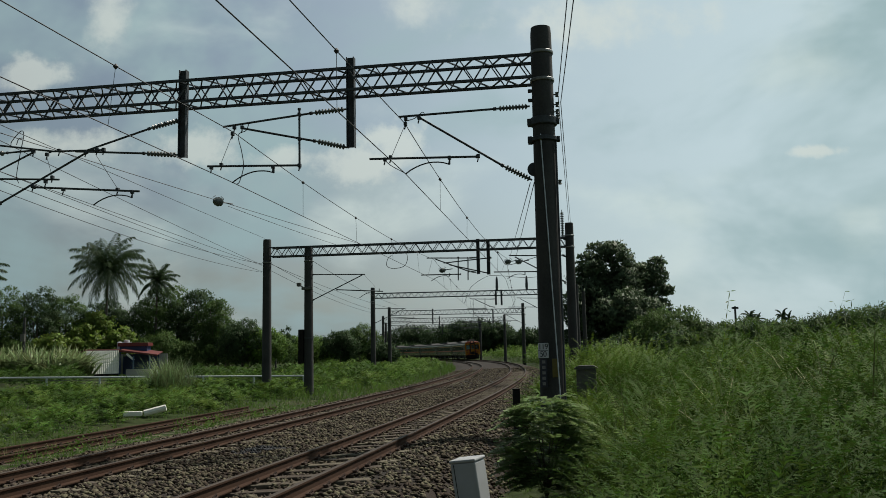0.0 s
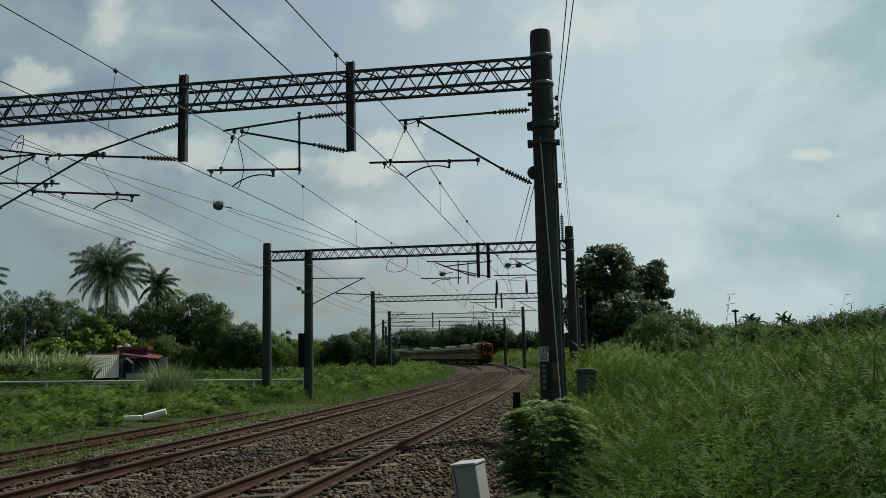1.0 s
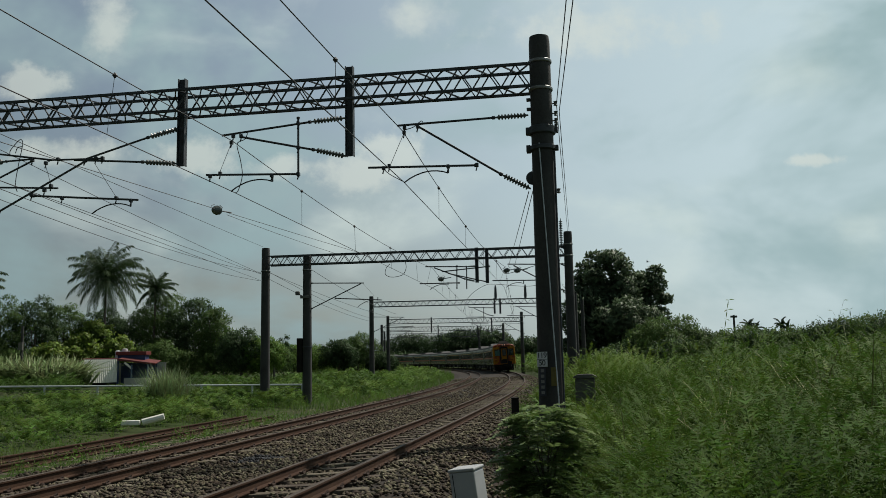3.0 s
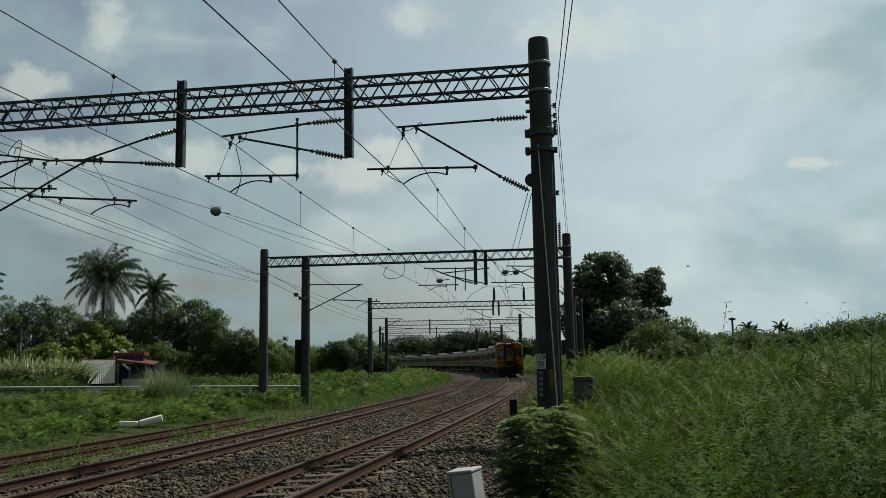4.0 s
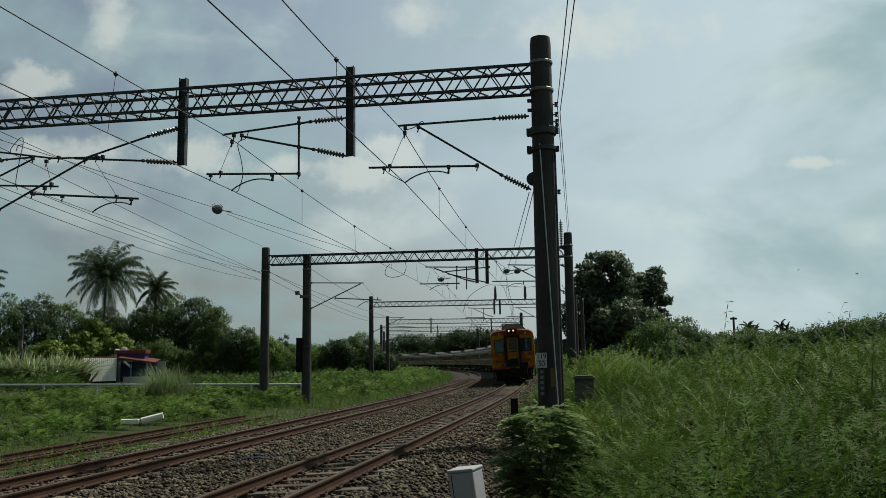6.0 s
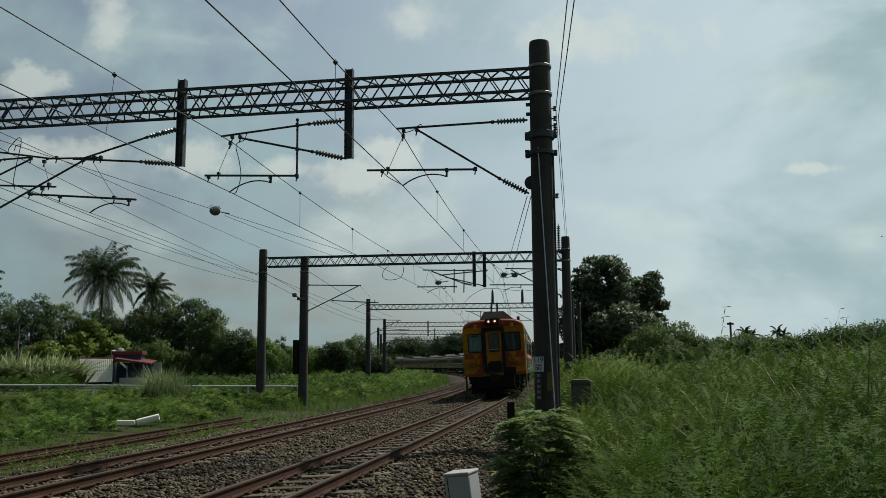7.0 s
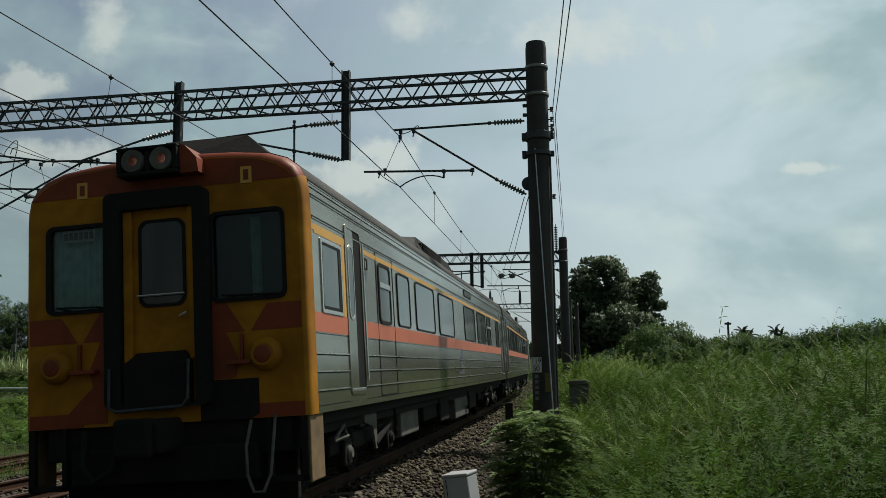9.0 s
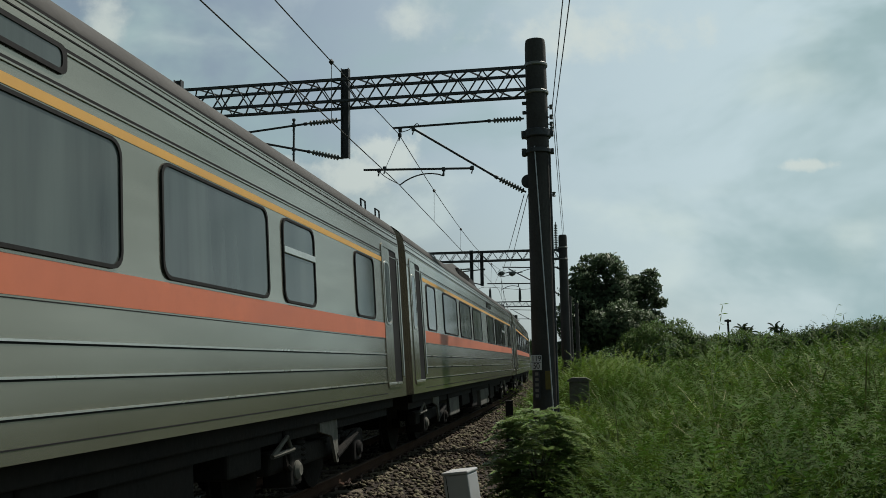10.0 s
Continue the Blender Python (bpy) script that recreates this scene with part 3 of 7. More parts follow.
def mast(parent, back, s, u, top, r0=0.245, r1=0.20, z0=-0.9):
    b = back @ along(s, u)
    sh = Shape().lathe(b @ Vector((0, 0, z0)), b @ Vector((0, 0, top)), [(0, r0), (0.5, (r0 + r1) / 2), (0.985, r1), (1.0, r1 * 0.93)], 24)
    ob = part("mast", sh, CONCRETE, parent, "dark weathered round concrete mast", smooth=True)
    return ob, b


def ring(parent, b, z, r, h=0.07, name="steel_band"):
    sh = Shape().lathe(b @ Vector((0, 0, z - h / 2)), b @ Vector((0, 0, z + h / 2)), [(0, r), (0.2, r + 0.012), (0.8, r + 0.012), (1, r)], 24)
    return part(name, sh, BAND, parent, "pale steel band", smooth=True)


def lattice(parent, back, s, u0, u1, lo, hi, depth, bay, bar, near):
    """A lattice girder between two masts: four chords and the lacing of its four sides."""
    m = back @ along(s)
    for y in (-depth / 2, depth / 2):
        for z in (lo, hi):
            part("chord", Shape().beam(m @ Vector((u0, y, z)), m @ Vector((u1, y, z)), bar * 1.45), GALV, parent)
    n = max(2, round((u1 - u0) / bay))
    rest = Shape()
    for face in range(4):
        for i in range(n):
            a, b_, mid = u0 + (u1 - u0) * i / n, u0 + (u1 - u0) * (i + 1) / n, u0 + (u1 - u0) * (i + 0.5) / n
            if face < 2:
                y = (-depth / 2, depth / 2)[face]
                ends = (((a, y, lo), (mid, y, hi)), ((mid, y, hi), (b_, y, lo)))
                w, t = bar, bar * 0.6
            else:
                z = (lo, hi)[face - 2]
                ends = (((a, -depth / 2, z), (mid, depth / 2, z)), ((mid, depth / 2, z), (b_, -depth / 2, z)))
                w, t = bar * 0.7, bar * 0.7
            if face > 1 and not near:
                continue
            for p, q in ends:
                if near == 2 or (near == 1 and face < 2):
                    part("lacing_bar", Shape().beam(m @ Vector(p), m @ Vector(q), w, t), GALV, parent)
                else:
                    rest.beam(m @ Vector(p), m @ Vector(q), w, t)
    if rest.v:
        tagged(part("lacing", rest, GALV, parent), kind="stuff")


def hanger(parent, back, s, u, top, bottom, w=0.17):
    b = back @ along(s, u)
    h, f, d = w / 2, 0.018, 0.075
    outline = [(-h, -d), (-h + f, -d), (-h + f, -0.012), (h - f, -0.012), (h - f, -d), (h, -d), (h, d), (h - f, d), (h - f, 0.012), (-h + f, 0.012), (-h + f, d), (-h, d)]
    n = len(outline)
    pts = [b @ Vector((x, y, z)) for z in (bottom, top) for x, y in outline]
    caps = [(0, 1, 2, 9, 10, 11), (2, 3, 8, 9), (3, 4, 5, 6, 7, 8)]
    sh = Shape().add(pts, [(i, (i + 1) % n, n + (i + 1) % n, n + i) for i in range(n)] + [tuple(reversed(c)) for c in caps] + [tuple(n + i for i in c) for c in caps])
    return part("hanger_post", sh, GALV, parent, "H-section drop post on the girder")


def insulator(parent, a, b, n=9, r=0.062):
    prof = [(0, 0.02), (0.06, 0.02)]
    for i in range(n):
        t = 0.08 + 0.84 * i / n
        prof += [(t, 0.026), (t + 0.84 / n * 0.35, r), (t + 0.84 / n * 0.6, r * 0.9), (t + 0.84 / n * 0.75, 0.026)]
    prof += [(0.94, 0.02), (1, 0.02)]
    return part("insulator", Shape().lathe(a, b, prof, 12), PORCELAIN, parent, "grey ribbed porcelain insulator", smooth=True)


def smooth_path(points, steps=6):
    """A rounded path through points."""
    p = [Vector(q) for q in points]
    p = [p[0] * 2 - p[1]] + p + [p[-1] * 2 - p[-2]]
    out = []
    for i in range(1, len(p) - 2):
        for k in range(steps):
            t = k / steps
            out.append(0.5 * (2 * p[i] + (p[i + 1] - p[i - 1]) * t + (2 * p[i - 1] - 5 * p[i] + 4 * p[i + 1] - p[i + 2]) * t * t + (3 * p[i] - p[i - 1] - 3 * p[i + 1] + p[i + 2]) * t ** 3))
    return out + [p[-2]]


def cantilever(s, label, tubes, insulators, steady=None, wires=(), r=0.026, clamps=(), loops=()):
    """A bracket that holds the wires: tubes and insulators as (u, z) pairs in the plane across the line at s."""
    m = along(s, tubes[0][0][0], 0)
    ob = thing("cantilever_bracket", label, "overhead line bracket", m, group="brackets of the overhead line")
    back = m.inverted() @ along(s)

    def P(q):
        return back @ Vector((q[0], 0, q[1]))

    for i, (a, b) in enumerate(tubes):
        part("bracket_tube", Shape().tube([P(a), P(b)], r, 8).lathe(P(a), P(a) + (P(b) - P(a)) * 0.03, [(0, r * 1.6), (1, r * 1.6)], 8), GALV, ob, smooth=True)
    for a, b in insulators:
        insulator(ob, P(a), P(b))
    if steady:
        a, b = P(steady[0]), P(steady[1])
        pts = [a + (b - a) * t + Vector((0, 0, 0.13 * math.sin(math.pi * t) ** 0.8)) for t in np.linspace(0, 1, 9)]
        part("steady_arm", Shape().tube(pts, r * 0.6, 6).tube([P(steady[1]), P((steady[1][0], steady[1][1] + 0.16))], r * 0.8, 6), GALV, ob, "thin curved arm", smooth=True)
    for a, b in wires:
        part("stay_wire", Shape().tube([P(a), P(b)], 0.006, 4), WIRE, ob)
    for c in clamps:
        q = P(c)
        part("clamp", Shape().box(q.x - 0.034, q.x + 0.034, q.y - 0.04, q.y + 0.04, q.z - 0.04, q.z + 0.04, 0.010).tube([q - Vector((0, 0, 0.05)), q - Vector((0.02, 0, 0.12))], 0.014, 6), GALV, ob, "bolted tube clamp")
    for path in loops:
        part("jumper_loop", Shape().tube(smooth_path([P(q) for q in path]), 0.009, 6), WIRE, ob, "slack looped jumper wire", smooth=True)
    return ob


def build_portal(s, right, lefts, top_left, label, near=0, posts=(), beam_lo=BEAM_LO, beam_hi=BEAM_HI, top=MAST_TOP, right_mast=True):
    ob = thing("catenary_portal", label, "railway portal", along(s, 0, -0.6), group="portals over the tracks")
    back = ob.matrix_world.inverted()
    r0, r1 = (0.255, 0.215) if near else (0.25, 0.20)
    if right_mast:
        ms, b = mast(ob, back, s, right, top, r0, r1)
        ring(ms, b, beam_hi + 0.10, r1 + 0.016)
        ring(ms, b, beam_lo - 0.02, r1 + 0.02)
    for u, t in zip(lefts, top_left):
        ml, bl = mast(ob, back, s, u, t, r0, r1)
        ring(ml, bl, beam_lo - 0.3, r1 + 0.025, 0.05)
    lattice(ob, back, s, min(lefts) + r1, right - r1 + 0.02, beam_lo, beam_hi, 0.56 if near == 2 else 0.48, 0.59 if near == 2 else 0.62, 0.038 if near == 2 else 0.045, near)
    for u, hi, lo in posts:
        hanger(ob, back, s, u, hi, lo)
    return ob


SUPPORT = [-27.0, 9.95, 37.0, 73.0, 108.0, 136.5, 168.0, 205.0]


def overhead(u_at, m_at, cz, mz, sag, label):
    """Contact wire, messenger wire over it and the droppers between them."""
    c, m, drops = [], [], []
    slack = sag
    for i in range(len(SUPPORT) - 1):
        sag = min(slack, 0.26) if i == 0 else slack
        a, b = at(SUPPORT[i], u_at[i], cz), at(SUPPORT[i + 1], u_at[i + 1], cz)
        A, B = at(SUPPORT[i], m_at[i], mz), at(SUPPORT[i + 1], m_at[i + 1], mz)
        c.append(a)
        for k in range(16):
            t = k / 16
            m.append(A + (B - A) * t - Vector((0, 0, 4 * sag * t * (1 - t))))
        long = (b - a).length
        for t in np.linspace(4.85, long - 4.85, int((long - 9.7) / 5.2) + 1) / long:
            drops.append((a + (b - a) * t, A + (B - A) * t - Vector((0, 0, 4 * sag * t * (1 - t)))))
    solid("contact_wire", Shape().tube(c, 0.0095, 5), WIRE, "bare contact wire over the " + label + " track", "overhead wire")
    top = solid("messenger_wire", Shape().tube(m, 0.0095, 5), WIRE, "sagging messenger wire over the " + label + " track", "overhead wire")
    for p, q in drops:
        part("dropper", Shape().tube([p, q], 0.005, 4), WIRE, top)
        part("dropper_clamp", Shape().lathe(q - Vector((0, 0, 0.05)), q + Vector((0, 0, 0.04)), [(0, 0.012), (0.5, 0.045), (1, 0.012)], 8), WIRE, top)


build_portal(9.95, 2.97, [-14.6], [8.05], "large lattice portal on thick dark concrete masts over the near track", 2,
             posts=[(-1.085, 7.72, 5.76), (-4.89, 7.72, 5.76)])
build_portal(37.0, 3.32, [-12.7, -10.42], [7.62, 7.16], "second lattice portal with two masts beside each other", 1,
             posts=[(-1.39, 7.25, 5.42), (-0.86, 7.2, 5.38)], top=7.9, beam_lo=6.68, beam_hi=7.15)
build_portal(73.0, 3.4, [-13.2], [7.6], "lattice portal farther along the curve", 0, posts=[(-1.72, 7.15, 5.72), (-1.2, 7.12, 5.7)], top=7.9, beam_lo=6.60, beam_hi=7.05)
build_portal(108.0, 2.7, [-15.0], [7.55], "distant lattice portal along the curve", 0, posts=[(-1.28, 7.0, 5.2), (-9.26, 7.25, 5.25)], top=7.75, beam_lo=6.48, beam_hi=7.05)
build_portal(136.5, 3.0, [-17.0], [7.6], "distant lattice portal along the curve", 0, posts=[(-1.25, 7.1, 5.2), (-7.75, 7.4, 5.3)], top=7.5, beam_lo=6.42, beam_hi=7.12)
build_portal(168.0, 3.0, [-16.0], [7.6], "small-looking lattice portal before distant trees", 0, posts=[(-4.7, 7.2, 5.3)], top=7.5, beam_lo=6.3, beam_hi=7.05)

# brackets at the first portal
cantilever(9.95, "steel bracket arm on the thick mast holding the near wires",
           [((2.01, 6.393), (-0.05, 6.357)), ((2.13, 5.18), (0.38, 6.32)), ((1.63, 5.41), (-0.69, 5.49))],
           [((2.70, 6.40), (2.0, 6.393)), ((2.70, 4.86), (2.12, 5.185))],
           ((0.08, 5.13), (1.01, 5.28)), [((0.098, 6.214), (-0.237, 5.47)), ((0.10, 6.22), (0.07, 6.35))], 0.024,
           [(0.10, 6.30), (0.38, 6.31), (1.61, 5.42), (-0.237, 5.50), (-0.36, 5.46), (1.01, 5.42), (0.09, 6.20)],
           [[(0.123, 6.26), (0.28, 6.30), (0.38, 6.37), (0.464, 6.425), (0.511, 6.36)], [(-0.36, 5.44), (-0.21, 5.31), (0.08, 5.14)]])
cantilever(9.95, "steel bracket arm hung from the lattice girder over the far track",
           [((-1.94, 6.565), (-3.96, 6.39)), ((-1.87, 5.945), (-3.53, 6.335)), ((-2.23, 6.69), (-2.225, 5.37)), ((-2.20, 5.44), (-4.31, 5.535))],
           [((-1.19, 6.60), (-1.95, 6.565)), ((-1.17, 5.765), (-1.88, 5.95))],
           ((-3.74, 5.14), (-2.80, 5.31)), [((-3.728, 6.246), (-4.0, 5.58))], 0.024,
           [(-2.23, 6.55), (-2.228, 6.02), (-2.225, 5.44), (-3.70, 6.36), (-3.52, 6.35), (-4.22, 5.50), (-3.99, 5.55), (-2.82, 5.44), (-3.74, 6.22)],
           [[(-3.37, 6.43), (-3.43, 6.28), (-3.61, 6.18), (-3.53, 5.82), (-3.485, 5.48), (-3.57, 5.165), (-3.645, 5.10)]])
cantilever(9.95, "long steel bracket arm with a raking tube beside the drop post",
           [((-5.67, 6.463), (-7.20, 6.05)), ((-7.16, 6.02), (-9.40, 4.90)), ((-5.78, 5.908), (-7.45, 6.05)), ((-8.48, 5.29), (-5.89, 5.065))],
           [((-4.95, 6.61), (-5.69, 6.463)), ((-4.98, 5.825), (-5.80, 5.91))],
           ((-6.98, 4.81), (-6.06, 4.93)), [((-6.96, 5.95), (-6.41, 5.15))], 0.024,
           [(-7.20, 6.03), (-6.93, 6.06), (-6.77, 6.05), (-6.41, 5.13), (-6.06, 5.06), (-7.72, 5.20), (-8.47, 5.31), (-9.28, 4.97)])
cantilever(9.95, "steel bracket arm reaching in over the siding",
           [((-10.6, 6.50), (-7.98, 6.08)), ((-8.1, 6.085), (-6.77, 6.045)), ((-9.15, 6.115), (-8.45, 6.135)), ((-9.9, 5.48), (-8.49, 6.09)), ((-9.9, 5.56), (-7.83, 5.43))],
           [((-10.4, 6.09), (-9.1, 6.115)), ((-10.9, 5.02), (-9.8, 5.52))],
           None, [((-8.16, 5.98), (-8.0, 5.5))], 0.022,
           [(-8.49, 6.11), (-8.15, 6.02), (-8.0, 5.49), (-8.16, 5.40), (-7.85, 6.09)],
           [[(-9.06, 6.27), (-9.04, 6.38), (-8.825, 6.60), (-8.75, 6.50), (-8.825, 6.05), (-8.887, 5.60), (-8.834, 5.40)], [(-8.92, 6.29), (-8.87, 6.42), (-8.746, 6.44)]])
# brackets at the farther portals
for s, k in ((37.0, 0.0), (73.0, -0.3), (108.0, -0.3), (136.5, 0.0)):
    cantilever(s, "steel bracket arm on a portal mast over the near track",
               [((2.3, 6.25), (0.2, 6.33)), ((2.3, 5.25), (0.5, 6.25)), ((1.9, 5.45), (-0.6, 5.5))], [((3.1, 6.25), (2.3, 6.25)), ((3.1, 4.85), (2.3, 5.25))],
               ((0.1, 5.13), (1.0, 5.3)), [((0.1, 6.22), (-0.2, 5.5))], 0.03)
    cantilever(s, "steel bracket arm hung from the girder over the far track",
               [((-1.9 + k, 6.27), (-4.08, 6.34)), ((-2.0 + k, 5.62), (-3.63, 6.27)), ((-2.43 + k, 6.35), (-2.45 + k, 5.12)), ((-2.3 + k, 5.44), (-4.39, 5.46))],
               [((-1.4 + k, 6.28), (-1.9 + k, 6.27)), ((-1.5 + k, 5.5), (-2.0 + k, 5.62))],
               ((-3.86, 5.13), (-2.91, 5.34)), [((-3.8, 6.25), (-4.0, 5.5))], 0.03)
cantilever(37.0, "steel bracket arm over the near track from the drop post", [((-0.7, 6.25), (-3.2, 6.05)), ((-0.85, 5.44), (-2.9, 5.95)), ((-1.92, 6.28), (-1.94, 5.12))],
           [], None, [], 0.03)
for s, u0, k in ((37.0, -10.42, 1.0), (73.0, -13.2, 1.0), (108.0, -15.0, 1.0)):
    cantilever(s, "side bracket arm with a raking strut on the outer mast", [((u0 + 0.2, 5.67), (u0 + 3.05, 5.59)), ((u0 + 0.2, 4.3), (u0 + 2.9, 5.56)), ((u0 + 1.5, 4.83), (u0 + 4.0, 4.67))], [],
               ((u0 + 2.73, 4.35), (u0 + 3.8, 4.66)), [((u0 + 3.0, 5.58), (u0 + 3.6, 4.9))], 0.028)

overhead([0.33, 0.07, 0.0, 0.1, 0.0, 0.1, 0.0, 0.0], [0.3, 0.07, 0.05, 0.1, 0.0, 0.1, 0.0, 0.0], 5.14, 6.22, 0.42, "near")
overhead([-3.6, -3.73, -3.6, -3.8, -3.9, -3.8, -3.9, -3.9], [-2.9, -3.71, -3.7, -3.8, -3.9, -3.8, -3.9, -3.9], 5.15, 6.25, 0.28, "far")


# wires strung from the mast tops and between the portals
def strung(label, name, points, sag, r=0.009):
    """One wire hung from point to point."""
    pts = []
    for p, q in zip(points, points[1:]):
        pts += [p + (q - p) * t - Vector((0, 0, 4 * sag * t * (1 - t))) for t in np.linspace(0, 1, 13)[:-1]]
    return solid(name, Shape().tube(pts + [points[-1]], r, 5), WIRE, label, "overhead wire")


strung("thin feeder wire on the mast's insulators", "feeder_wire", [at(-27, 6.2, 6.9), at(9.95, 3.28, 6.59), at(37, 3.32, 7.93), at(73, 3.2, 7.7)], 0.06, 0.009)
strung("thin feeder wire on the mast's insulators", "feeder_wire", [at(-27, 6.5, 7.2), at(9.95, 3.33, 6.44), at(37, 3.40, 7.93), at(73, 3.4, 7.75)], 0.06, 0.009)
for u1, z1, u2, z2, sag in ((-9.41, 6.81, -12.85, 7.70, 0.02), (-9.39, 6.44, -12.97, 6.27, 0.05), (-9.35, 5.71, -12.97, 6.24, 0.0), (-9.35, 5.71, -12.96, 5.90, 0.02), (-9.34, 5.52, -12.97, 6.33, 0.24), (-9.32, 5.27, -13.0, 5.88, 0.24)):
    strung("slack wire running to the outer mast of the second portal", "guy_wire", [at(-27, u1 + 1.2, z1 - 0.2), at(9.95, u1, z1), at(37, u2, z2)], sag, 0.009)
for u1, z1, u2, z2 in ((-12.5, 6.33, -13.25, 5.55), (-12.5, 6.30, -10.6, 5.4), (-12.5, 5.95, -13.25, 5.25), (-10.2, 6.40, -10.9, 5.9)):
    strung("thin slack wire between the outer masts along the curve", "guy_wire", [at(37, u1, z1), at(73, u2, z2)], 0.25, 0.012)
a, b = at(9.95, -9.396, 6.61), at(37, -7.57, 7.19)
knot = a + (b - a) * 0.40
strung("anchor wire with a strain insulator", "anchor_wire", [at(-27, -9.9, 6.4), a, b], 0.02, 0.011)
strung("second anchor wire beyond the strain insulator", "anchor_wire", [knot + Vector((0.22, 0.5, -0.13)), at(37, -8.95, 7.23)], 0.04, 0.010)


def strain_insulator(p, d, label, k=1.0):
    """A stack of discs with two horns, on a wire that runs along d."""
    ob = thing("strain_insulator", label, "insulator", Matrix.Translation(p))
    prof = [(0, 0.03), (0.1, 0.09), (0.3, 0.15), (0.36, 0.12), (0.5, 0.17), (0.6, 0.12), (0.72, 0.15), (0.9, 0.08), (1, 0.03)]
    part("disc_stack", Shape().lathe(-d * 0.2 * k, d * 0.2 * k, [(t, r * k) for t, r in prof], 16), PORCELAIN, ob, smooth=True)
    for e in (-1, 1):
        part("horn", Shape().tube([d * e * 0.18 * k, d * e * 0.23 * k + Vector((0, 0, 0.13 * k)), d * e * 0.11 * k + Vector((0, 0, 0.2 * k))], 0.012, 6), GALV, ob)
    part("link_chain", Shape().tube([d * 0.2 * k, d * 0.62 * k], 0.022, 6), GALV, ob)


strain_insulator(knot - Vector((0, 0, 0.05)), (b - a).normalized() + Vector((0.35, 0, 0.0)), "round grey strain insulator on an anchor wire")
for u, z in ((-3.2, 5.62), (0.17, 5.95), (0.72, 5.93)):
    strain_insulator(at(36.5, u, z), Vector((0.95, -0.15, 0.12)).normalized(), "dark round strain insulator beside the second portal", 0.85)
for u, u1 in ((2.66, 0.24), (2.74, 0.55)):
    strung("thin anchor wire from the mast towards the second portal", "anchor_wire", [at(9.95, u, 4.81), at(37, u1, 6.2)], 0.0, 0.009)
strung("looped jumper cable under the girder", "jumper_cable", smooth_path([at(37, -5.95, 6.55), at(37, -6.15, 6.35), at(37, -6.2, 6.0), at(37, -5.85, 5.85), at(37, -5.3, 5.95), at(37, -5.1, 6.3), at(37, -5.15, 6.68)]), 0.0, 0.016)
strung("slack jumper cable beside the drop post", "jumper_cable", smooth_path([at(37, -0.75, 6.9), at(37, -0.3, 6.35), at(37, -0.05, 5.95), at(37, 0.1, 5.85), at(37, 0.5, 5.9), at(37, 1.6, 6.2)]), 0.0, 0.016)
strung("slack jumper cable beside the third portal", "jumper_cable", smooth_path([at(72, -4.6, 5.9), at(72, -4.0, 7.3), at(72, -2.6, 8.25), at(72, -1.5, 8.35), at(72, 1.2, 8.1), at(72, 3.2, 8.3)]), 0.0, 0.02)
for u in (-1.6, 1.15, 3.3):
    t = thing("girder_spike", "dark upright terminal on the third portal's girder", "terminal", along(73, u, 7.1))
    part("spike", Shape().lathe((0, 0, 0), (0, 0, 1.25), [(0, 0.10), (0.2, 0.13), (0.8, 0.10), (1, 0.05)], 10), GALV, t)


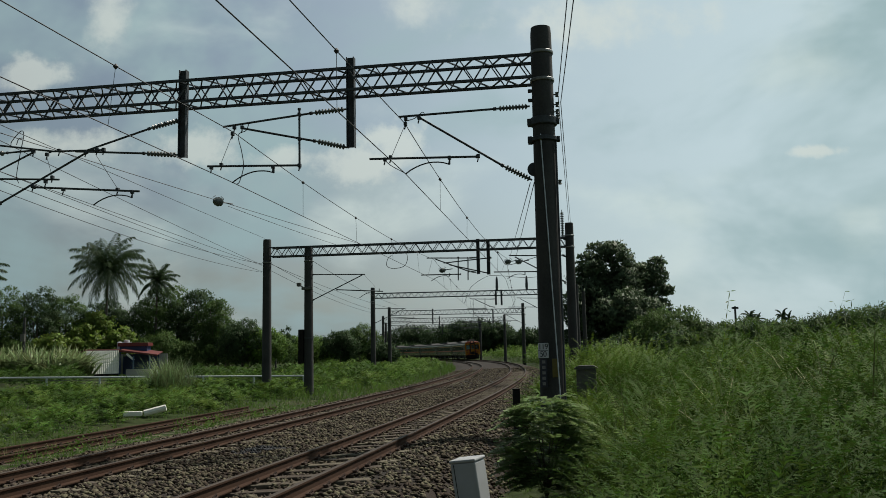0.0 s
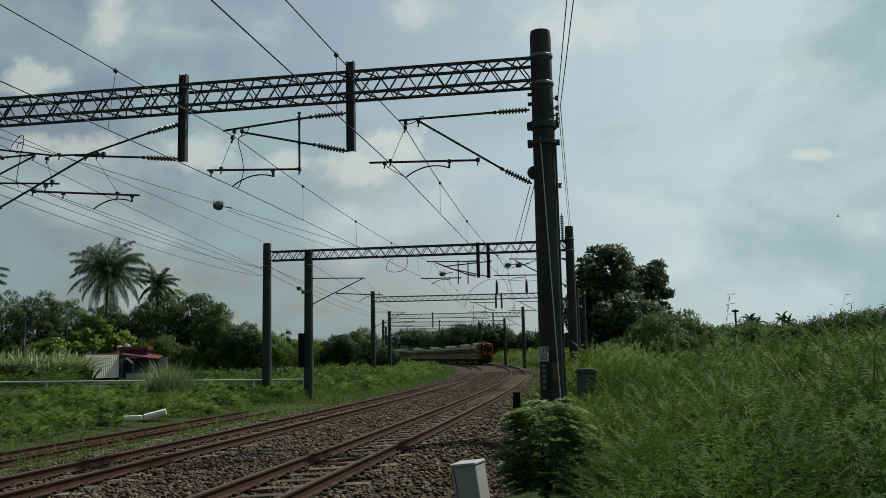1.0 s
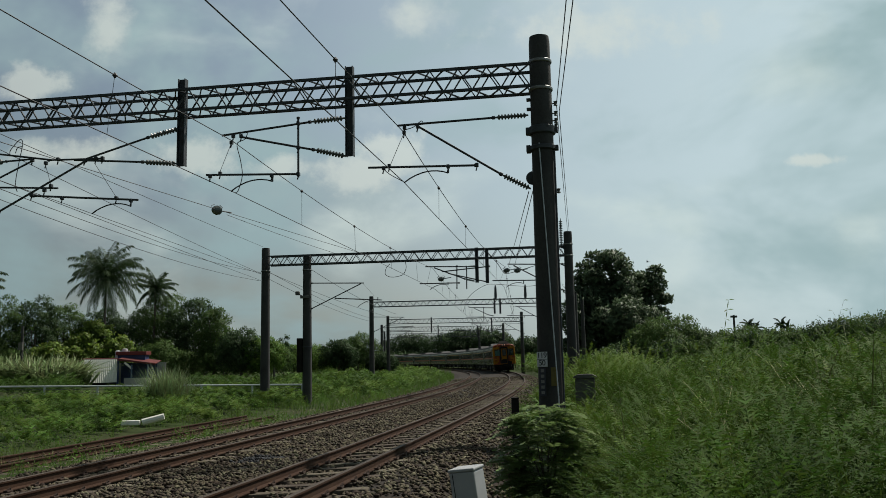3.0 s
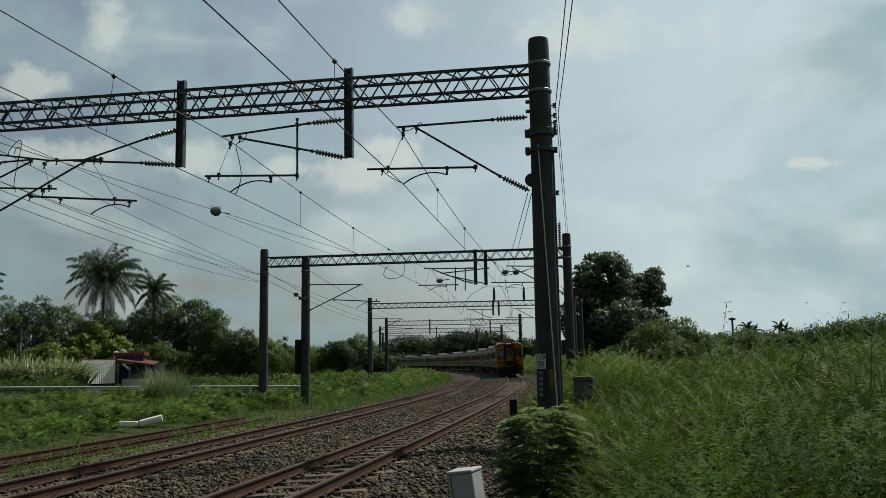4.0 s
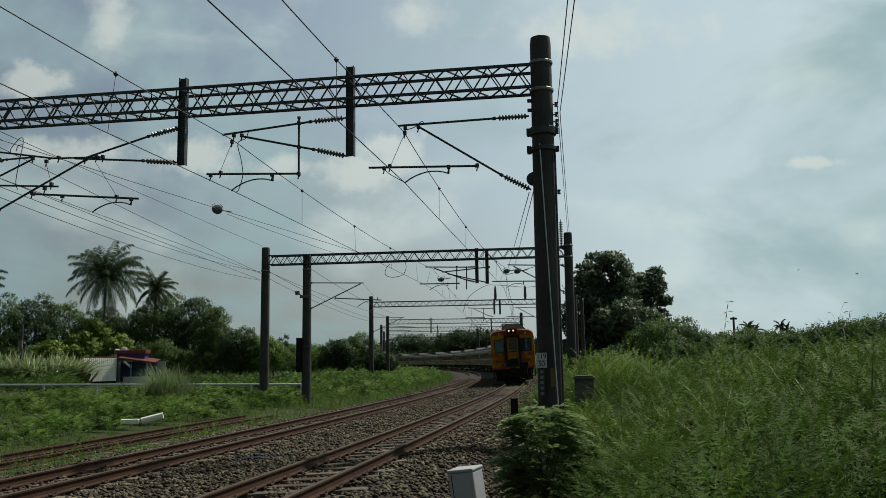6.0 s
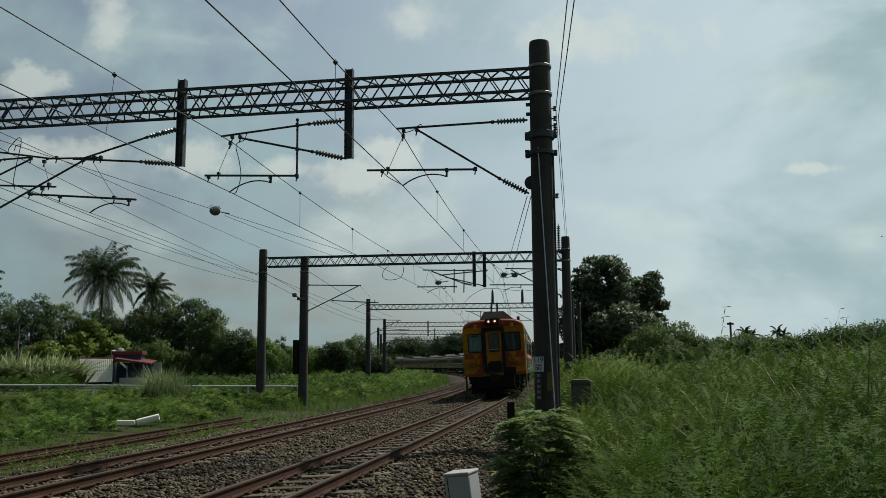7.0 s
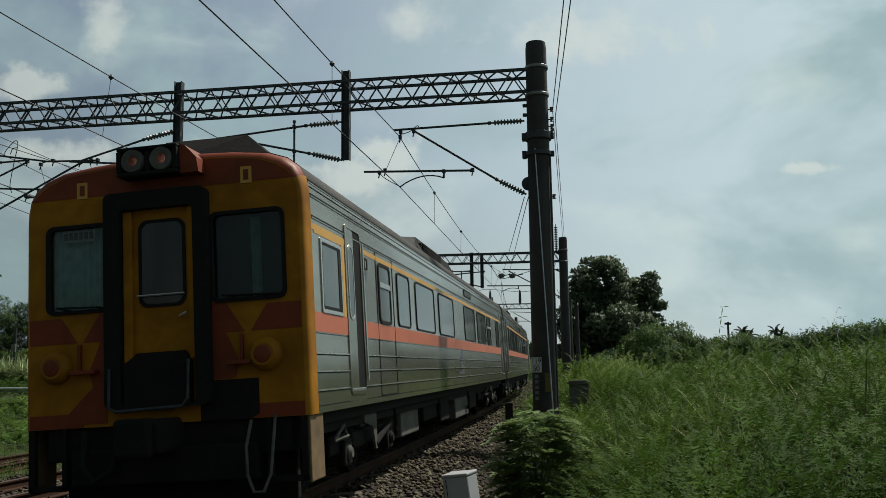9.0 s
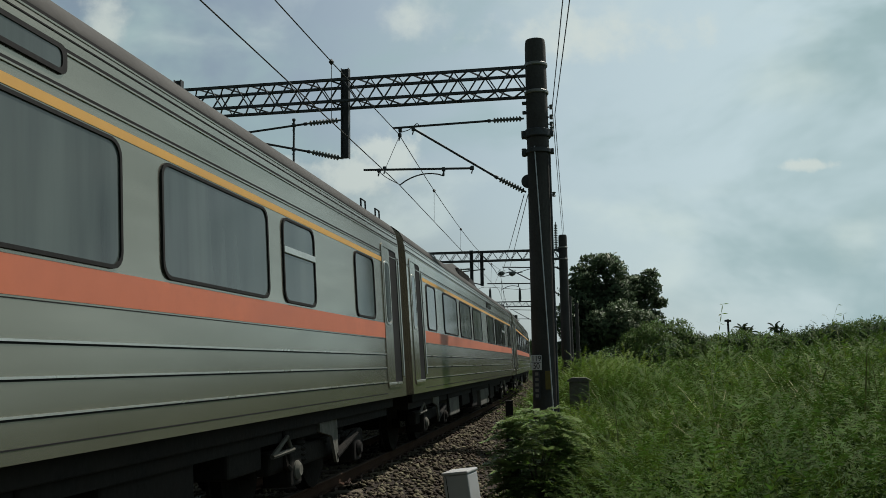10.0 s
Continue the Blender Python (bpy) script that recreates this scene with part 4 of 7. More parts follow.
# what is fixed to the thick mast
def mast_fittings():
    m = along(9.95, 2.97, 0)
    ob = thing("mast_bracket", "dark steel collar and insulator spools on the mast", "mast fitting", m)
    sh = Shape()
    for z, h in ((6.05, 0.16), (5.68, 0.09)):
        sh.lathe((0, 0, z - h / 2), (0, 0, z + h / 2), [(0, 0.262), (0.1, 0.275), (0.9, 0.275), (1, 0.262)], 24)
        sh.box(-0.33, -0.24, -0.09, 0.09, z - 0.07, z + 0.07, 0.01).box(0.24, 0.32, -0.07, 0.07, z - 0.05, z + 0.05, 0.01)
    part("collar", sh, GALV, ob, smooth=True)
    for z in (6.61, 6.40, 6.25, 6.14, 4.79):
        part("spool", Shape().tube([(0.22, 0, z), (0.30, 0, z)], 0.015, 6).lathe((0.29, 0, z - 0.05), (0.29, 0, z + 0.05), [(0, 0.02), (0.1, 0.045), (0.4, 0.025), (0.6, 0.025), (0.9, 0.045), (1, 0.02)], 10), PORCELAIN, ob, smooth=True)
    for z in (6.72, 6.52, 6.05):
        part("stub", Shape().box(-0.30, -0.22, -0.04, 0.04, z - 0.03, z + 0.03, 0.008), GALV, ob)
    part("weight_disc", Shape().lathe((-0.22, -0.03, 5.08), (-0.22, 0.03, 5.08), [(0, 0.10), (0.2, 0.14), (0.8, 0.14), (1, 0.10)], 18), GALV, ob, smooth=True)
    duct = thing("cable_duct", "pale cable running down the mast's face", "cable", m)
    pts = [(-0.06 + 0.26 * t, -0.235 - 0.045 * t - 0.06 * t ** 3, 5.75 - 6.3 * t) for t in np.linspace(0, 1, 12)]
    part("cable", Shape().tube(pts, 0.012, 8), RAIL_WHITE, duct, smooth=True)
    pipe = Shape().tube([(0.235, -0.12, 5.6), (0.25, -0.12, -0.5)], 0.02, 8)
    part("conduit", pipe, GALV, duct, smooth=True)
    plate = thing("mast_number_plate", "white plate with black numerals strapped to the mast", "sign", along(9.95, 2.97, 1.42) @ pose(-0.145, -0.262, 0, 0, 0, -20))
    part("plate", Shape().box(-0.11, 0.11, -0.004, 0.004, -0.145, 0.145, 0.003), PLATE_WHITE, plate)
    for text, z in (("119", 0.072), ("50", -0.072)):
        for i, digit in enumerate(text):
            writing("numeral", digit, 0.155, BLACK_INK, plate, pose((i - (len(text) - 1) / 2) * 0.068, -0.006, z, 90, 0, 0))
    part("divider", Shape().box(-0.105, 0.105, -0.0065, -0.0045, -0.004, 0.004), BLACK_INK, plate)
    strip = thing("mast_notice", "narrow dark upright strip with faded pale characters", "sign", along(9.95, 2.97, 0.98) @ pose(-0.145, -0.266, 0, 0, 0, -20))
    part("strip", Shape().box(-0.065, 0.065, -0.003, 0.003, -0.27, 0.27, 0.002), NOTICE, strip)
    for i in range(5):
        part("faded_character", Shape().box(-0.035, 0.035, -0.006, -0.004, 0.19 - i * 0.105, 0.25 - i * 0.105), BAND, strip)
    warn = thing("warning_label", "small faded yellow label low on the mast", "sign", along(9.95, 2.97, 1.08) @ pose(0.075, -0.247, 0, 0, 0, 17))
    part("label_plate", Shape().box(-0.06, 0.06, -0.004, 0.004, -0.18, 0.18, 0.003), SIGN_YELLOW, warn)


mast_fittings()

build_track("near main track of rusty rails curving away to the left", 0.0, 0.0, CANT, -14, 436, 62)
build_track("far main track of rusty rails beside the near one", FAR_U, FAR_Z, CANT_FAR, -14, 436, 50)
build_track("disused siding of rusted rails half sunk in grass", SIDE_U, SIDE_Z, 0.0, 2, 25.5, 25, True)

# ---------------------------------------------------------------- the train
# In a car's space: x across (to the platform side), y back from its front end, z up from the rails.
HALF, LEN, FLOOR = 1.395, 19.88, 0.93
SECTION = [(1.395, 0.93), (1.395, 2.88), (1.388, 3.03), (1.365, 3.16), (1.31, 3.265), (1.20, 3.355), (1.02, 3.42), (0.70, 3.46), (0.35, 3.48), (0, 3.485)]
FULL = SECTION + [(-x, z) for x, z in reversed(SECTION[:-1])]


def rounded(x0, x1, z0, z1, r, n=4):
    """Outline of a rectangle with round corners."""
    pts = []
    for cx, cz, a in ((x1 - r, z1 - r, 0), (x0 + r, z1 - r, 90), (x0 + r, z0 + r, 180), (x1 - r, z0 + r, 270)):
        pts += [(cx + r * math.cos(radians(a + 90 * i / n)), cz + r * math.sin(radians(a + 90 * i / n))) for i in range(n + 1)]
    return pts


def panel(outline, depth, plane, side=1):
    """An outline made into a slab. plane 'side': outline in y, z on the car's flank at x = plane value; 'front': in x, z."""
    where, lo = plane
    sh, n = Shape(), len(outline)
    if where == "side":
        pts = [(side * lo, a, b) for a, b in outline] + [(side * (lo + depth), a, b) for a, b in outline]
    else:
        pts = [(a, lo, b) for a, b in outline] + [(a, lo - depth, b) for a, b in outline]
    return sh.add(pts, [tuple(range(n)), tuple(reversed(range(n, 2 * n)))] + [(i, (i + 1) % n, n + (i + 1) % n, n + i) for i in range(n)])


def frame_ring(outer, inner, depth, plane, side=1):
    where, lo = plane
    sh, n = Shape(), len(outer)

    def put(pts, off):
        return [(side * (lo + off), a, b) if where == "side" else (a, lo - off, b) for a, b in pts]

    pts = put(outer, 0) + put(outer, depth) + put(inner, depth) + put(inner, 0)
    return sh.add(pts, [(k * n + i, k * n + (i + 1) % n, (k + 1) * n + (i + 1) % n, (k + 1) * n + i) for k in range(3) for i in range(n)])


def side_window(car, y0, y1, z0, z1, side, kind="fixed"):
    r = 0.09
    w = part("window", frame_ring(rounded(y0 - 0.014, y1 + 0.014, z0 - 0.014, z1 + 0.014, r + 0.012), rounded(y0 + 0.008, y1 - 0.008, z0 + 0.008, z1 - 0.008, r), 0.014, ("side", HALF), side), RUBBER, car, "window with rounded black rubber frame")
    part("pane", panel(rounded(y0, y1, z0, z1, r), 0.004, ("side", HALF), side), GLASS_BARE if kind == "dark" else GLASS_DARK, w)
    if kind == "hopper":
        zm = z0 + (z1 - z0) * 0.62
        part("sash_bar", Shape().box(*sorted((side * HALF, side * (HALF + 0.02))), y0, y1, zm - 0.03, zm + 0.03, 0.004), BRIGHT, w, "bright metal sash bar")
    return w


def door_recess(car, y0, y1, side):
    """A folding door in a rounded opening; the set-back's shade is a near-black flush panel."""
    d = part("door", panel(rounded(y0, y1, 1.10, 2.86, 0.07), 0.004, ("side", HALF), side), SEAM_SHADE, car, "narrow door on a near-black flush panel painted as reveal shade")
    part("door_leaf", panel(rounded(y0 + 0.002, y0 + (y1 - y0) * 0.52, 1.115, 2.855, 0.05), 0.007, ("side", HALF), side), STEEL, d)
    part("door_window", panel(rounded(y0 + 0.07, y0 + (y1 - y0) * 0.44, 1.88, 2.66, 0.09), 0.010, ("side", HALF), side), GLASS_DARK, d)
    part("window_bead", frame_ring(rounded(y0 + 0.05, y0 + (y1 - y0) * 0.46, 1.86, 2.68, 0.10), rounded(y0 + 0.075, y0 + (y1 - y0) * 0.435, 1.885, 2.655, 0.085), 0.014, ("side", HALF), side), BRIGHT, d)
    part("handrail", Shape().tube([(side * (HALF + 0.03), y1 + 0.03, 1.2), (side * (HALF + 0.03), y1 + 0.03, 2.75)], 0.014, 6), BRIGHT, d)
    part("step", Shape().box(*sorted((side * (HALF - 0.12), side * (HALF + 0.012))), y0, y1, 1.085, 1.125, 0.006), BRIGHT, d)


def bogie(car, y):
    b = part("bogie", Shape().box(-1.12, -0.98, y - 1.55, y + 1.55, 0.42, 0.62, 0.03).box(0.98, 1.12, y - 1.55, y + 1.55, 0.42, 0.62, 0.03)
             .box(-1.0, 1.0, y - 0.25, y + 0.25, 0.45, 0.75, 0.03), GRIME, car, "dark steel bogie frame")
    for dy in (-1.05, 1.05):
        ax = part("wheelset", Shape().tube([(-0.75, y + dy, 0.43), (0.75, y + dy, 0.43)], 0.08, 10), GRIME, b)
        for sx in (-1, 1):
            ax2 = Shape().lathe((sx * 0.51, y + dy, 0.43), (sx * 0.64, y + dy, 0.43), [(0, 0.455), (0.2, 0.455), (0.25, 0.43), (1, 0.425)], 28)
            part("wheel", ax2, GRIME, b, smooth=True)
            part("axle_box", Shape().box(sx * 1.05 - 0.14, sx * 1.05 + 0.14, y + dy - 0.15, y + dy + 0.15, 0.28, 0.58, 0.03).box(sx * 1.13 - 0.03, sx * 1.13 + 0.03, y + dy - 0.10, y + dy + 0.10, 0.33, 0.5, 0.02), GRIME, b)
            part("spring", Shape().lathe((sx * 1.05, y + dy * 0.62, 0.45), (sx * 1.05, y + dy * 0.62, 0.86), [(i / 16, 0.10 if i % 2 else 0.075) for i in range(17)], 12), GRIME, b)
            part("axle_cap", Shape().lathe((sx * 1.16, y + dy, 0.42), (sx * 1.235, y + dy, 0.42), [(0, 0.09), (0.6, 0.085), (1, 0.05)], 14), PALE_STEEL if dy < 0 else GRIME, b, "dusty axle end cap", smooth=True)
    for sx in (-1, 1):
        gusset = [(y - 0.44, 0.80), (y - 0.44, 0.71), (y - 0.05, 0.64), (y + 0.07, 0.36), (y + 0.14, 0.36), (y + 0.15, 0.80)]
        part("gusset_bracket", panel(gusset if sx > 0 else gusset[::-1], 0.03, ("side", 1.20), sx), PALE_STEEL, b, "pale dusty damper bracket")
        part("damper", Shape().tube([(sx * 1.2, y + 0.1, 0.42), (sx * 1.2, y + 0.9, 0.60)], 0.045, 8), GRIME, b, smooth=True)
        part("step_iron", Shape().tube([(sx * 1.22, y - 1.72, 0.60), (sx * 1.24, y - 1.40, 0.74), (sx * 1.24, y - 1.32, 0.64)], 0.022, 6).tube([(sx * 1.22, y - 1.72, 0.60), (sx * 1.24, y - 1.25, 0.62)], 0.022, 6), PALE_STEEL, b)


def hull(y0, y1, inset=0.0):
    frames = [Matrix.Translation((0, y, 0)) for y in (y0, y1)]
    return Shape().sweep([(x * (1 - inset), z) for x, z in FULL], frames)


RIBS_LOW, GROOVES = (1.13, 1.305, 1.475), ((2.785, 0.009), (2.995, 0.010), (3.072, 0.004), (3.135, 0.010))


def flank_x(z):
    return float(np.interp(z, [p[1] for p in SECTION], [p[0] for p in SECTION]))


def car_body(label, windows, doors, cab):
    car = thing("railcar", label, "train car", group="cars of the train")
    y0 = 0.20 if cab else 0.0
    part("body", hull(y0, LEN), STEEL, car, "brushed stainless-steel body", smooth=True)
    top = [p for p in SECTION if p[1] >= 3.15]
    prof = [(x * 1.004, z + 0.006) for x, z in top] + [(-x * 1.004, z + 0.006) for x, z in reversed(top[:-1])]
    part("roof", Shape().sweep(prof + [(x, z - 0.02) for x, z in reversed(prof)], [Matrix.Translation((0, y, 0)) for y in (y0, LEN - 0.02)]), ROOF_GREY, car, "grimy brown-grey roof", smooth=True)
    for sd in (-1, 1):
        def strip(z0, z1, out, a=y0 + (0.03 if cab else 0.0), b=LEN - 1.0):
            x = flank_x((z0 + z1) / 2)
            return Shape().box(*sorted((sd * (x - 0.02), sd * (x + out))), a, b, z0, z1)
        part("salmon_band", strip(1.685, 1.872, 0.0035, 0.225 if cab else 1.1, LEN - 1.02), ORANGE_BAND, car, "faded salmon-red painted band")
        part("yellow_band", strip(2.655, 2.712, 0.0035, 0.225 if cab else 1.1, LEN - 1.02), YELLOW_BAND, car, "yellow painted band")
        stops = [y0 + 0.03] + [v for a, b in doors for v in (a - 0.05, b + 0.05)] + [LEN - 0.05]
        for a, b in zip(stops[::2], stops[1::2]):
            if b - a < 0.2:
                continue
            for z in RIBS_LOW:
                part("rib", strip(z, z + 0.012, 0.010, a, b), BRIGHT, car, "bright pressed rib")
                part("rib_gap", strip(z - 0.011, z, 0.003, a, b), SEAM_SHADE, car)
            part("skirt_seam", strip(0.992, 1.0, 0.003, a, b), SEAM_SHADE, car)
        for a, b in doors:
            part("door_edge", frame_ring(rounded(a - 0.03, b + 0.03, 1.06, 2.90, 0.08), rounded(a, b, 1.10, 2.86, 0.07), 0.012, ("side", HALF), sd), STEEL, car)
        for z, t in GROOVES:
            x = flank_x(z)
            part("groove", Shape().box(*sorted((sd * (x - 0.03), sd * (x + 0.005))), y0 + 0.05, LEN - 0.05, z - t, z + t), SEAM_SHADE, car, "dark pressed groove")
            if t > 0.005:
                part("rib", Shape().box(*sorted((sd * (x - 0.03), sd * (x + 0.008))), y0 + 0.05, LEN - 0.05, z - t - 0.012, z - t - 0.001), STEEL, car)
        part("band_seam", strip(1.668, 1.674, 0.003), SEAM_SHADE, car, "fine seam under the painted band")
        for a, b, kind in windows:
            side_window(car, a, b, 1.905, 2.625, sd, kind)
        for a, b in doors:
            door_recess(car, a, b, sd)
        part("sole_bar", Shape().box(*sorted((sd * 1.20, sd * 1.27)), 0.5, LEN - 0.3, 0.80, 0.932, 0.01), GRIME, car)
        for y, w, z0, m in ((5.7, 1.35, 0.34, UNDER_GREY), (7.5, 1.3, 0.45, GRIME), (9.1, 1.0, 0.34, GRIME), (11.45, 2.0, 0.28, UNDER_GREY), (13.4, 1.2, 0.38, GRIME), (14.9, 0.7, 0.5, GRIME)):
            part("equipment_box", Shape().box(*sorted((sd * 0.62, sd * 1.14)), y - w / 2, y + w / 2, z0, 0.81, 0.025), m, car, "box of running gear under the floor")
        for y in (4.3, 8.0, 12.0, 15.6):
            part("air_pipe", Shape().tube([(sd * 1.2, y, 0.85), (sd * 1.22, y, 0.5), (sd * 1.15, y + 0.3, 0.42)], 0.03, 6), GRIME, car)
    part("underframe", Shape().box(-1.2, 1.2, 0.5, LEN - 0.4, 0.70, 0.93), GRIME, car)
    bogie(car, 3.0)
    bogie(car, 17.0)
    g = part("gangway", Shape().box(-0.95, 0.95, LEN, LEN + 0.20, 1.0, 3.2, 0.04), RUBBER, car, "black rubber gangway bellows")
    part("coupler", Shape().box(-0.12, 0.12, LEN - 0.1, LEN + 0.45, 0.72, 0.92, 0.02), GRIME, car)
    if not cab:
        part("gangway", Shape().box(-0.95, 0.95, -0.20, 0.0, 1.0, 3.2, 0.04), RUBBER, car, "black rubber gangway bellows")
    for y in (LEN - 0.25, LEN - 1.0):
        part("roof_step", Shape().tube([(1.16, y, 3.33), (1.16, y, 3.50), (1.16, y + 0.22, 3.50), (1.16, y + 0.22, 3.33)], 0.012, 6), GALV, car)
    # a long housing with a ramp at its front, black louvred flanks, and a lower one behind it
    def housing(name, y, label, material, x, rise, ramp, tail):
        lo = [(-x, y[0], 3.36), (x, y[0], 3.36), (x, y[1], 3.36), (-x, y[1], 3.36)]
        hi = [(-x + 0.14, y[0] + ramp, rise), (x - 0.14, y[0] + ramp, rise), (x - 0.14, y[1] - tail, rise), (-x + 0.14, y[1] - tail, rise)]
        return part(name, Shape().add(lo + hi, [(3, 2, 1, 0), (4, 5, 6, 7)] + [(i, (i + 1) % 4, 4 + (i + 1) % 4, 4 + i) for i in range(4)]), material, car, label)
    unit = housing("roof_unit", (5.4, 10.25), "grimy roof ventilation housing", ROOF_GREY, 1.14, 3.71, 2.4, 0.15)
    for sd in (-1, 1):
        part("louvre_box", Shape().box(*sorted((sd * 0.86, sd * 1.09)), 7.85, 10.1, 3.44, 3.61, 0.02), RUBBER, unit, "black louvred flank")
        for k in range(3):
            part("louvre", Shape().box(*sorted((sd * 1.08, sd * 1.11)), 7.95, 10.0, 3.47 + 0.05 * k, 3.505 + 0.05 * k), GRIME, unit)
    housing("roof_unit", (10.26, 11.75), "low dark roof housing", GRIME, 1.14, 3.67, 0.05, 0.12)
    housing("roof_unit", (13.9, 16.0), "low grey roof housing", ROOF_GREY, 0.80, 3.64, 0.2, 0.2)
    part("vent_window", panel(rounded(11.05, 12.08, 2.865, 2.985, 0.03), 0.008, ("side", HALF)), GLASS_DARK, car, "small clerestory pane")
    part("vent_frame", frame_ring(rounded(11.02, 12.11, 2.845, 3.005, 0.05), rounded(11.06, 12.07, 2.872, 2.978, 0.035), 0.014, ("side", HALF)), RUBBER, car)
    return car


def face_outline(y, k, drop=0.09):
    """The front's outline: the body's own section, pulled in by k, its arch lowered by drop."""
    pts = [(x * k, z - drop * min(1, max(0, z - 2.88) / 0.45)) for x, z in SECTION]
    return [Vector((x, y, z)) for x, z in pts] + [Vector((-x, y, z)) for x, z in reversed(pts[:-1])]


def cab_front(car):
    """The painted driving end: a shallow shell with rounded edges, its door, windows, lamps and skirts."""
    rings = [face_outline(0.22, 1.006, 0.0), face_outline(0.075, 1.006, 0.03), face_outline(0.04, 1.0, 0.045), face_outline(0.014, 0.988, 0.065), face_outline(0.0, 0.968)]
    n = len(rings[0])
    sh = Shape()
    sh.v = [tuple(p) for r in rings for p in r]
    sh.f = [(i * n + k, i * n + k + 1, (i + 1) * n + k + 1, (i + 1) * n + k) for i in range(4) for k in range(n - 1)]
    shell = part("cab_shell", sh, CAB_YELLOW, car, "yellow-orange painted cab corner with a vermilion arch", smooth=True)
    shell.data.materials.append(CAB_RED)
    for face in shell.data.polygons:
        face.material_index = int(face.center.z > 3.12)
    return shell


def build_lead_car():
    car = car_body("stainless-steel diesel railcar with orange and yellow cab leading the train",
                   [(4.02, 4.86, "fixed"), (5.35, 7.0, "dark"), (7.5, 9.24, "fixed"), (10.83, 12.62, "fixed"), (13.11, 14.88, "fixed"), (15.25, 16.09, "hopper"), (17.56, 18.38, "fixed")],
                   [(1.42, 2.03), (18.86, 19.64)], True)
    shell = cab_front(car)
    # front wall with true window openings, bands of paint laid over it 4 mm proud
    wall = Shape()
    xs, zs = [-1.35, -1.155, -0.54, 0.50, 1.20, 1.35], [0.93, 2.01, 2.83, 2.84]
    for i, (x0, x1) in enumerate(zip(xs, xs[1:])):
        for z0, z1 in zip(zs[:2], zs[1:3]):
            if (i in (1, 3)) and z0 == 2.01:
                continue
            wall.box(x0, x1, 0.0, 0.05, z0, z1)
    out = [(1.35, 2.83)] + [(p.x, p.z) for p in face_outline(0.0, 0.969) if p.z > 2.84] + [(-1.35, 2.83)]
    wall.add([(x, 0.0, z) for x, z in out] + [(x, 0.05, z) for x, z in out],
             [tuple(range(len(out))), tuple(reversed(range(len(out), 2 * len(out))))])
    front = part("cab_front", wall, CAB_YELLOW, car, "yellow painted flat cab front, grimy", weld=True)
    P = ("front", -0.001)
    brow = [(p.x, p.z) for p in face_outline(0, 0.962, 0.10) if p.z > 3.13]
    brow = [(1.315, 3.115)] + brow + [(-1.315, 3.115)]
    part("brow", panel(brow, 0.004, P), CAB_RED, front, "dull vermilion brow")
    # low zigzag of vermilion across the front
    for sx in (-1, 1):
        part("vermilion_band", panel([(sx * 0.44, 1.72), (sx * 0.44, 2.0), (sx * 0.62, 2.0), (sx * 0.80, 1.72)][::sx], 0.004, P), CAB_RED, front)
        part("vermilion_band", panel([(sx * 0.86, 1.72), (sx * 1.02, 1.96), (sx * 1.345, 1.96), (sx * 1.345, 1.72)][::sx], 0.004, P), CAB_RED, front)
        part("vermilion_band", panel([(sx * 0.44, 1.30), (sx * 0.44, 1.72), (sx * 0.62, 1.72), (sx * 0.74, 1.44), (sx * 0.70, 1.30)][::sx], 0.004, P), CAB_RED, front)
        part("vermilion_band", panel([(sx * 0.80, 0.935), (sx * 0.80, 1.06), (sx * 1.345, 1.06), (sx * 1.345, 0.935)][::sx], 0.004, P), CAB_RED, front)
    part("vermilion_band", panel([(-0.56, 0.96), (-0.56, 1.30), (-0.70, 1.30), (-0.95, 1.06), (-0.80, 0.96)], 0.005, P), CAB_RED, front)
    part("grime_patch", panel([(0.36, 0.93), (0.36, 1.29), (0.92, 1.29), (0.92, 0.97), (0.84, 0.93)], 0.006, P), GRIME, front, "soot-black patch")
    # windows
    for x0, x1 in ((-1.155, -0.54), (0.50, 1.20)):
        w = part("cab_window", frame_ring(rounded(x0 - 0.018, x1 + 0.018, 1.995, 2.85, 0.08), rounded(x0 + 0.015, x1 - 0.015, 2.03, 2.815, 0.07), 0.022, P), RUBBER, front, "cab window in a thick black rubber frame")
        pane = part("pane", panel(rounded(x0 + 0.008, x1 - 0.008, 2.02, 2.825, 0.07), 0.006, ("front", 0.018)), GLASS, w)
        pane.visible_shadow = False
        part("wiper", Shape().tube([(x0 + 0.35, -0.03, 2.0), (x0 + 0.10, -0.03, 2.06), (x1 - 0.06, -0.03, 2.04)], 0.010, 5), RUBBER, w)
    folds = [(-1.15 + 0.605 * i / 44, 0.048 + 0.016 * math.sin(i * 1.35) + 0.006 * math.sin(i * 0.5)) for i in range(45)]
    cur = Shape().add([(x, y + 0.03, z) for x, y in folds for z in (2.0, 2.84)], [(2 * i, 2 * i + 2, 2 * i + 3, 2 * i + 1) for i in range(44)])
    part("curtain", cur, CURTAIN, front, "pale green pleated curtain", smooth=True)
    cur2 = Shape().add([(x * 0.16 + 1.02, y + 0.085, z) for x, y in folds for z in (2.0, 2.8)], [(2 * i, 2 * i + 2, 2 * i + 3, 2 * i + 1) for i in range(44)])
    part("curtain", cur2, CURTAIN, front, "pale curtain gathered in the cab", smooth=True)
    part("cab_bulkhead", Shape().box(-1.3, 1.3, 0.17, 0.19, 0.95, 3.1).box(-0.5, -0.44, 0.06, 0.169, 0.95, 3.1).box(-1.3, -0.51, 0.06, 0.169, 1.9, 1.95).box(-0.43, 1.3, 0.06, 0.169, 1.9, 1.95), INTERIOR, front)
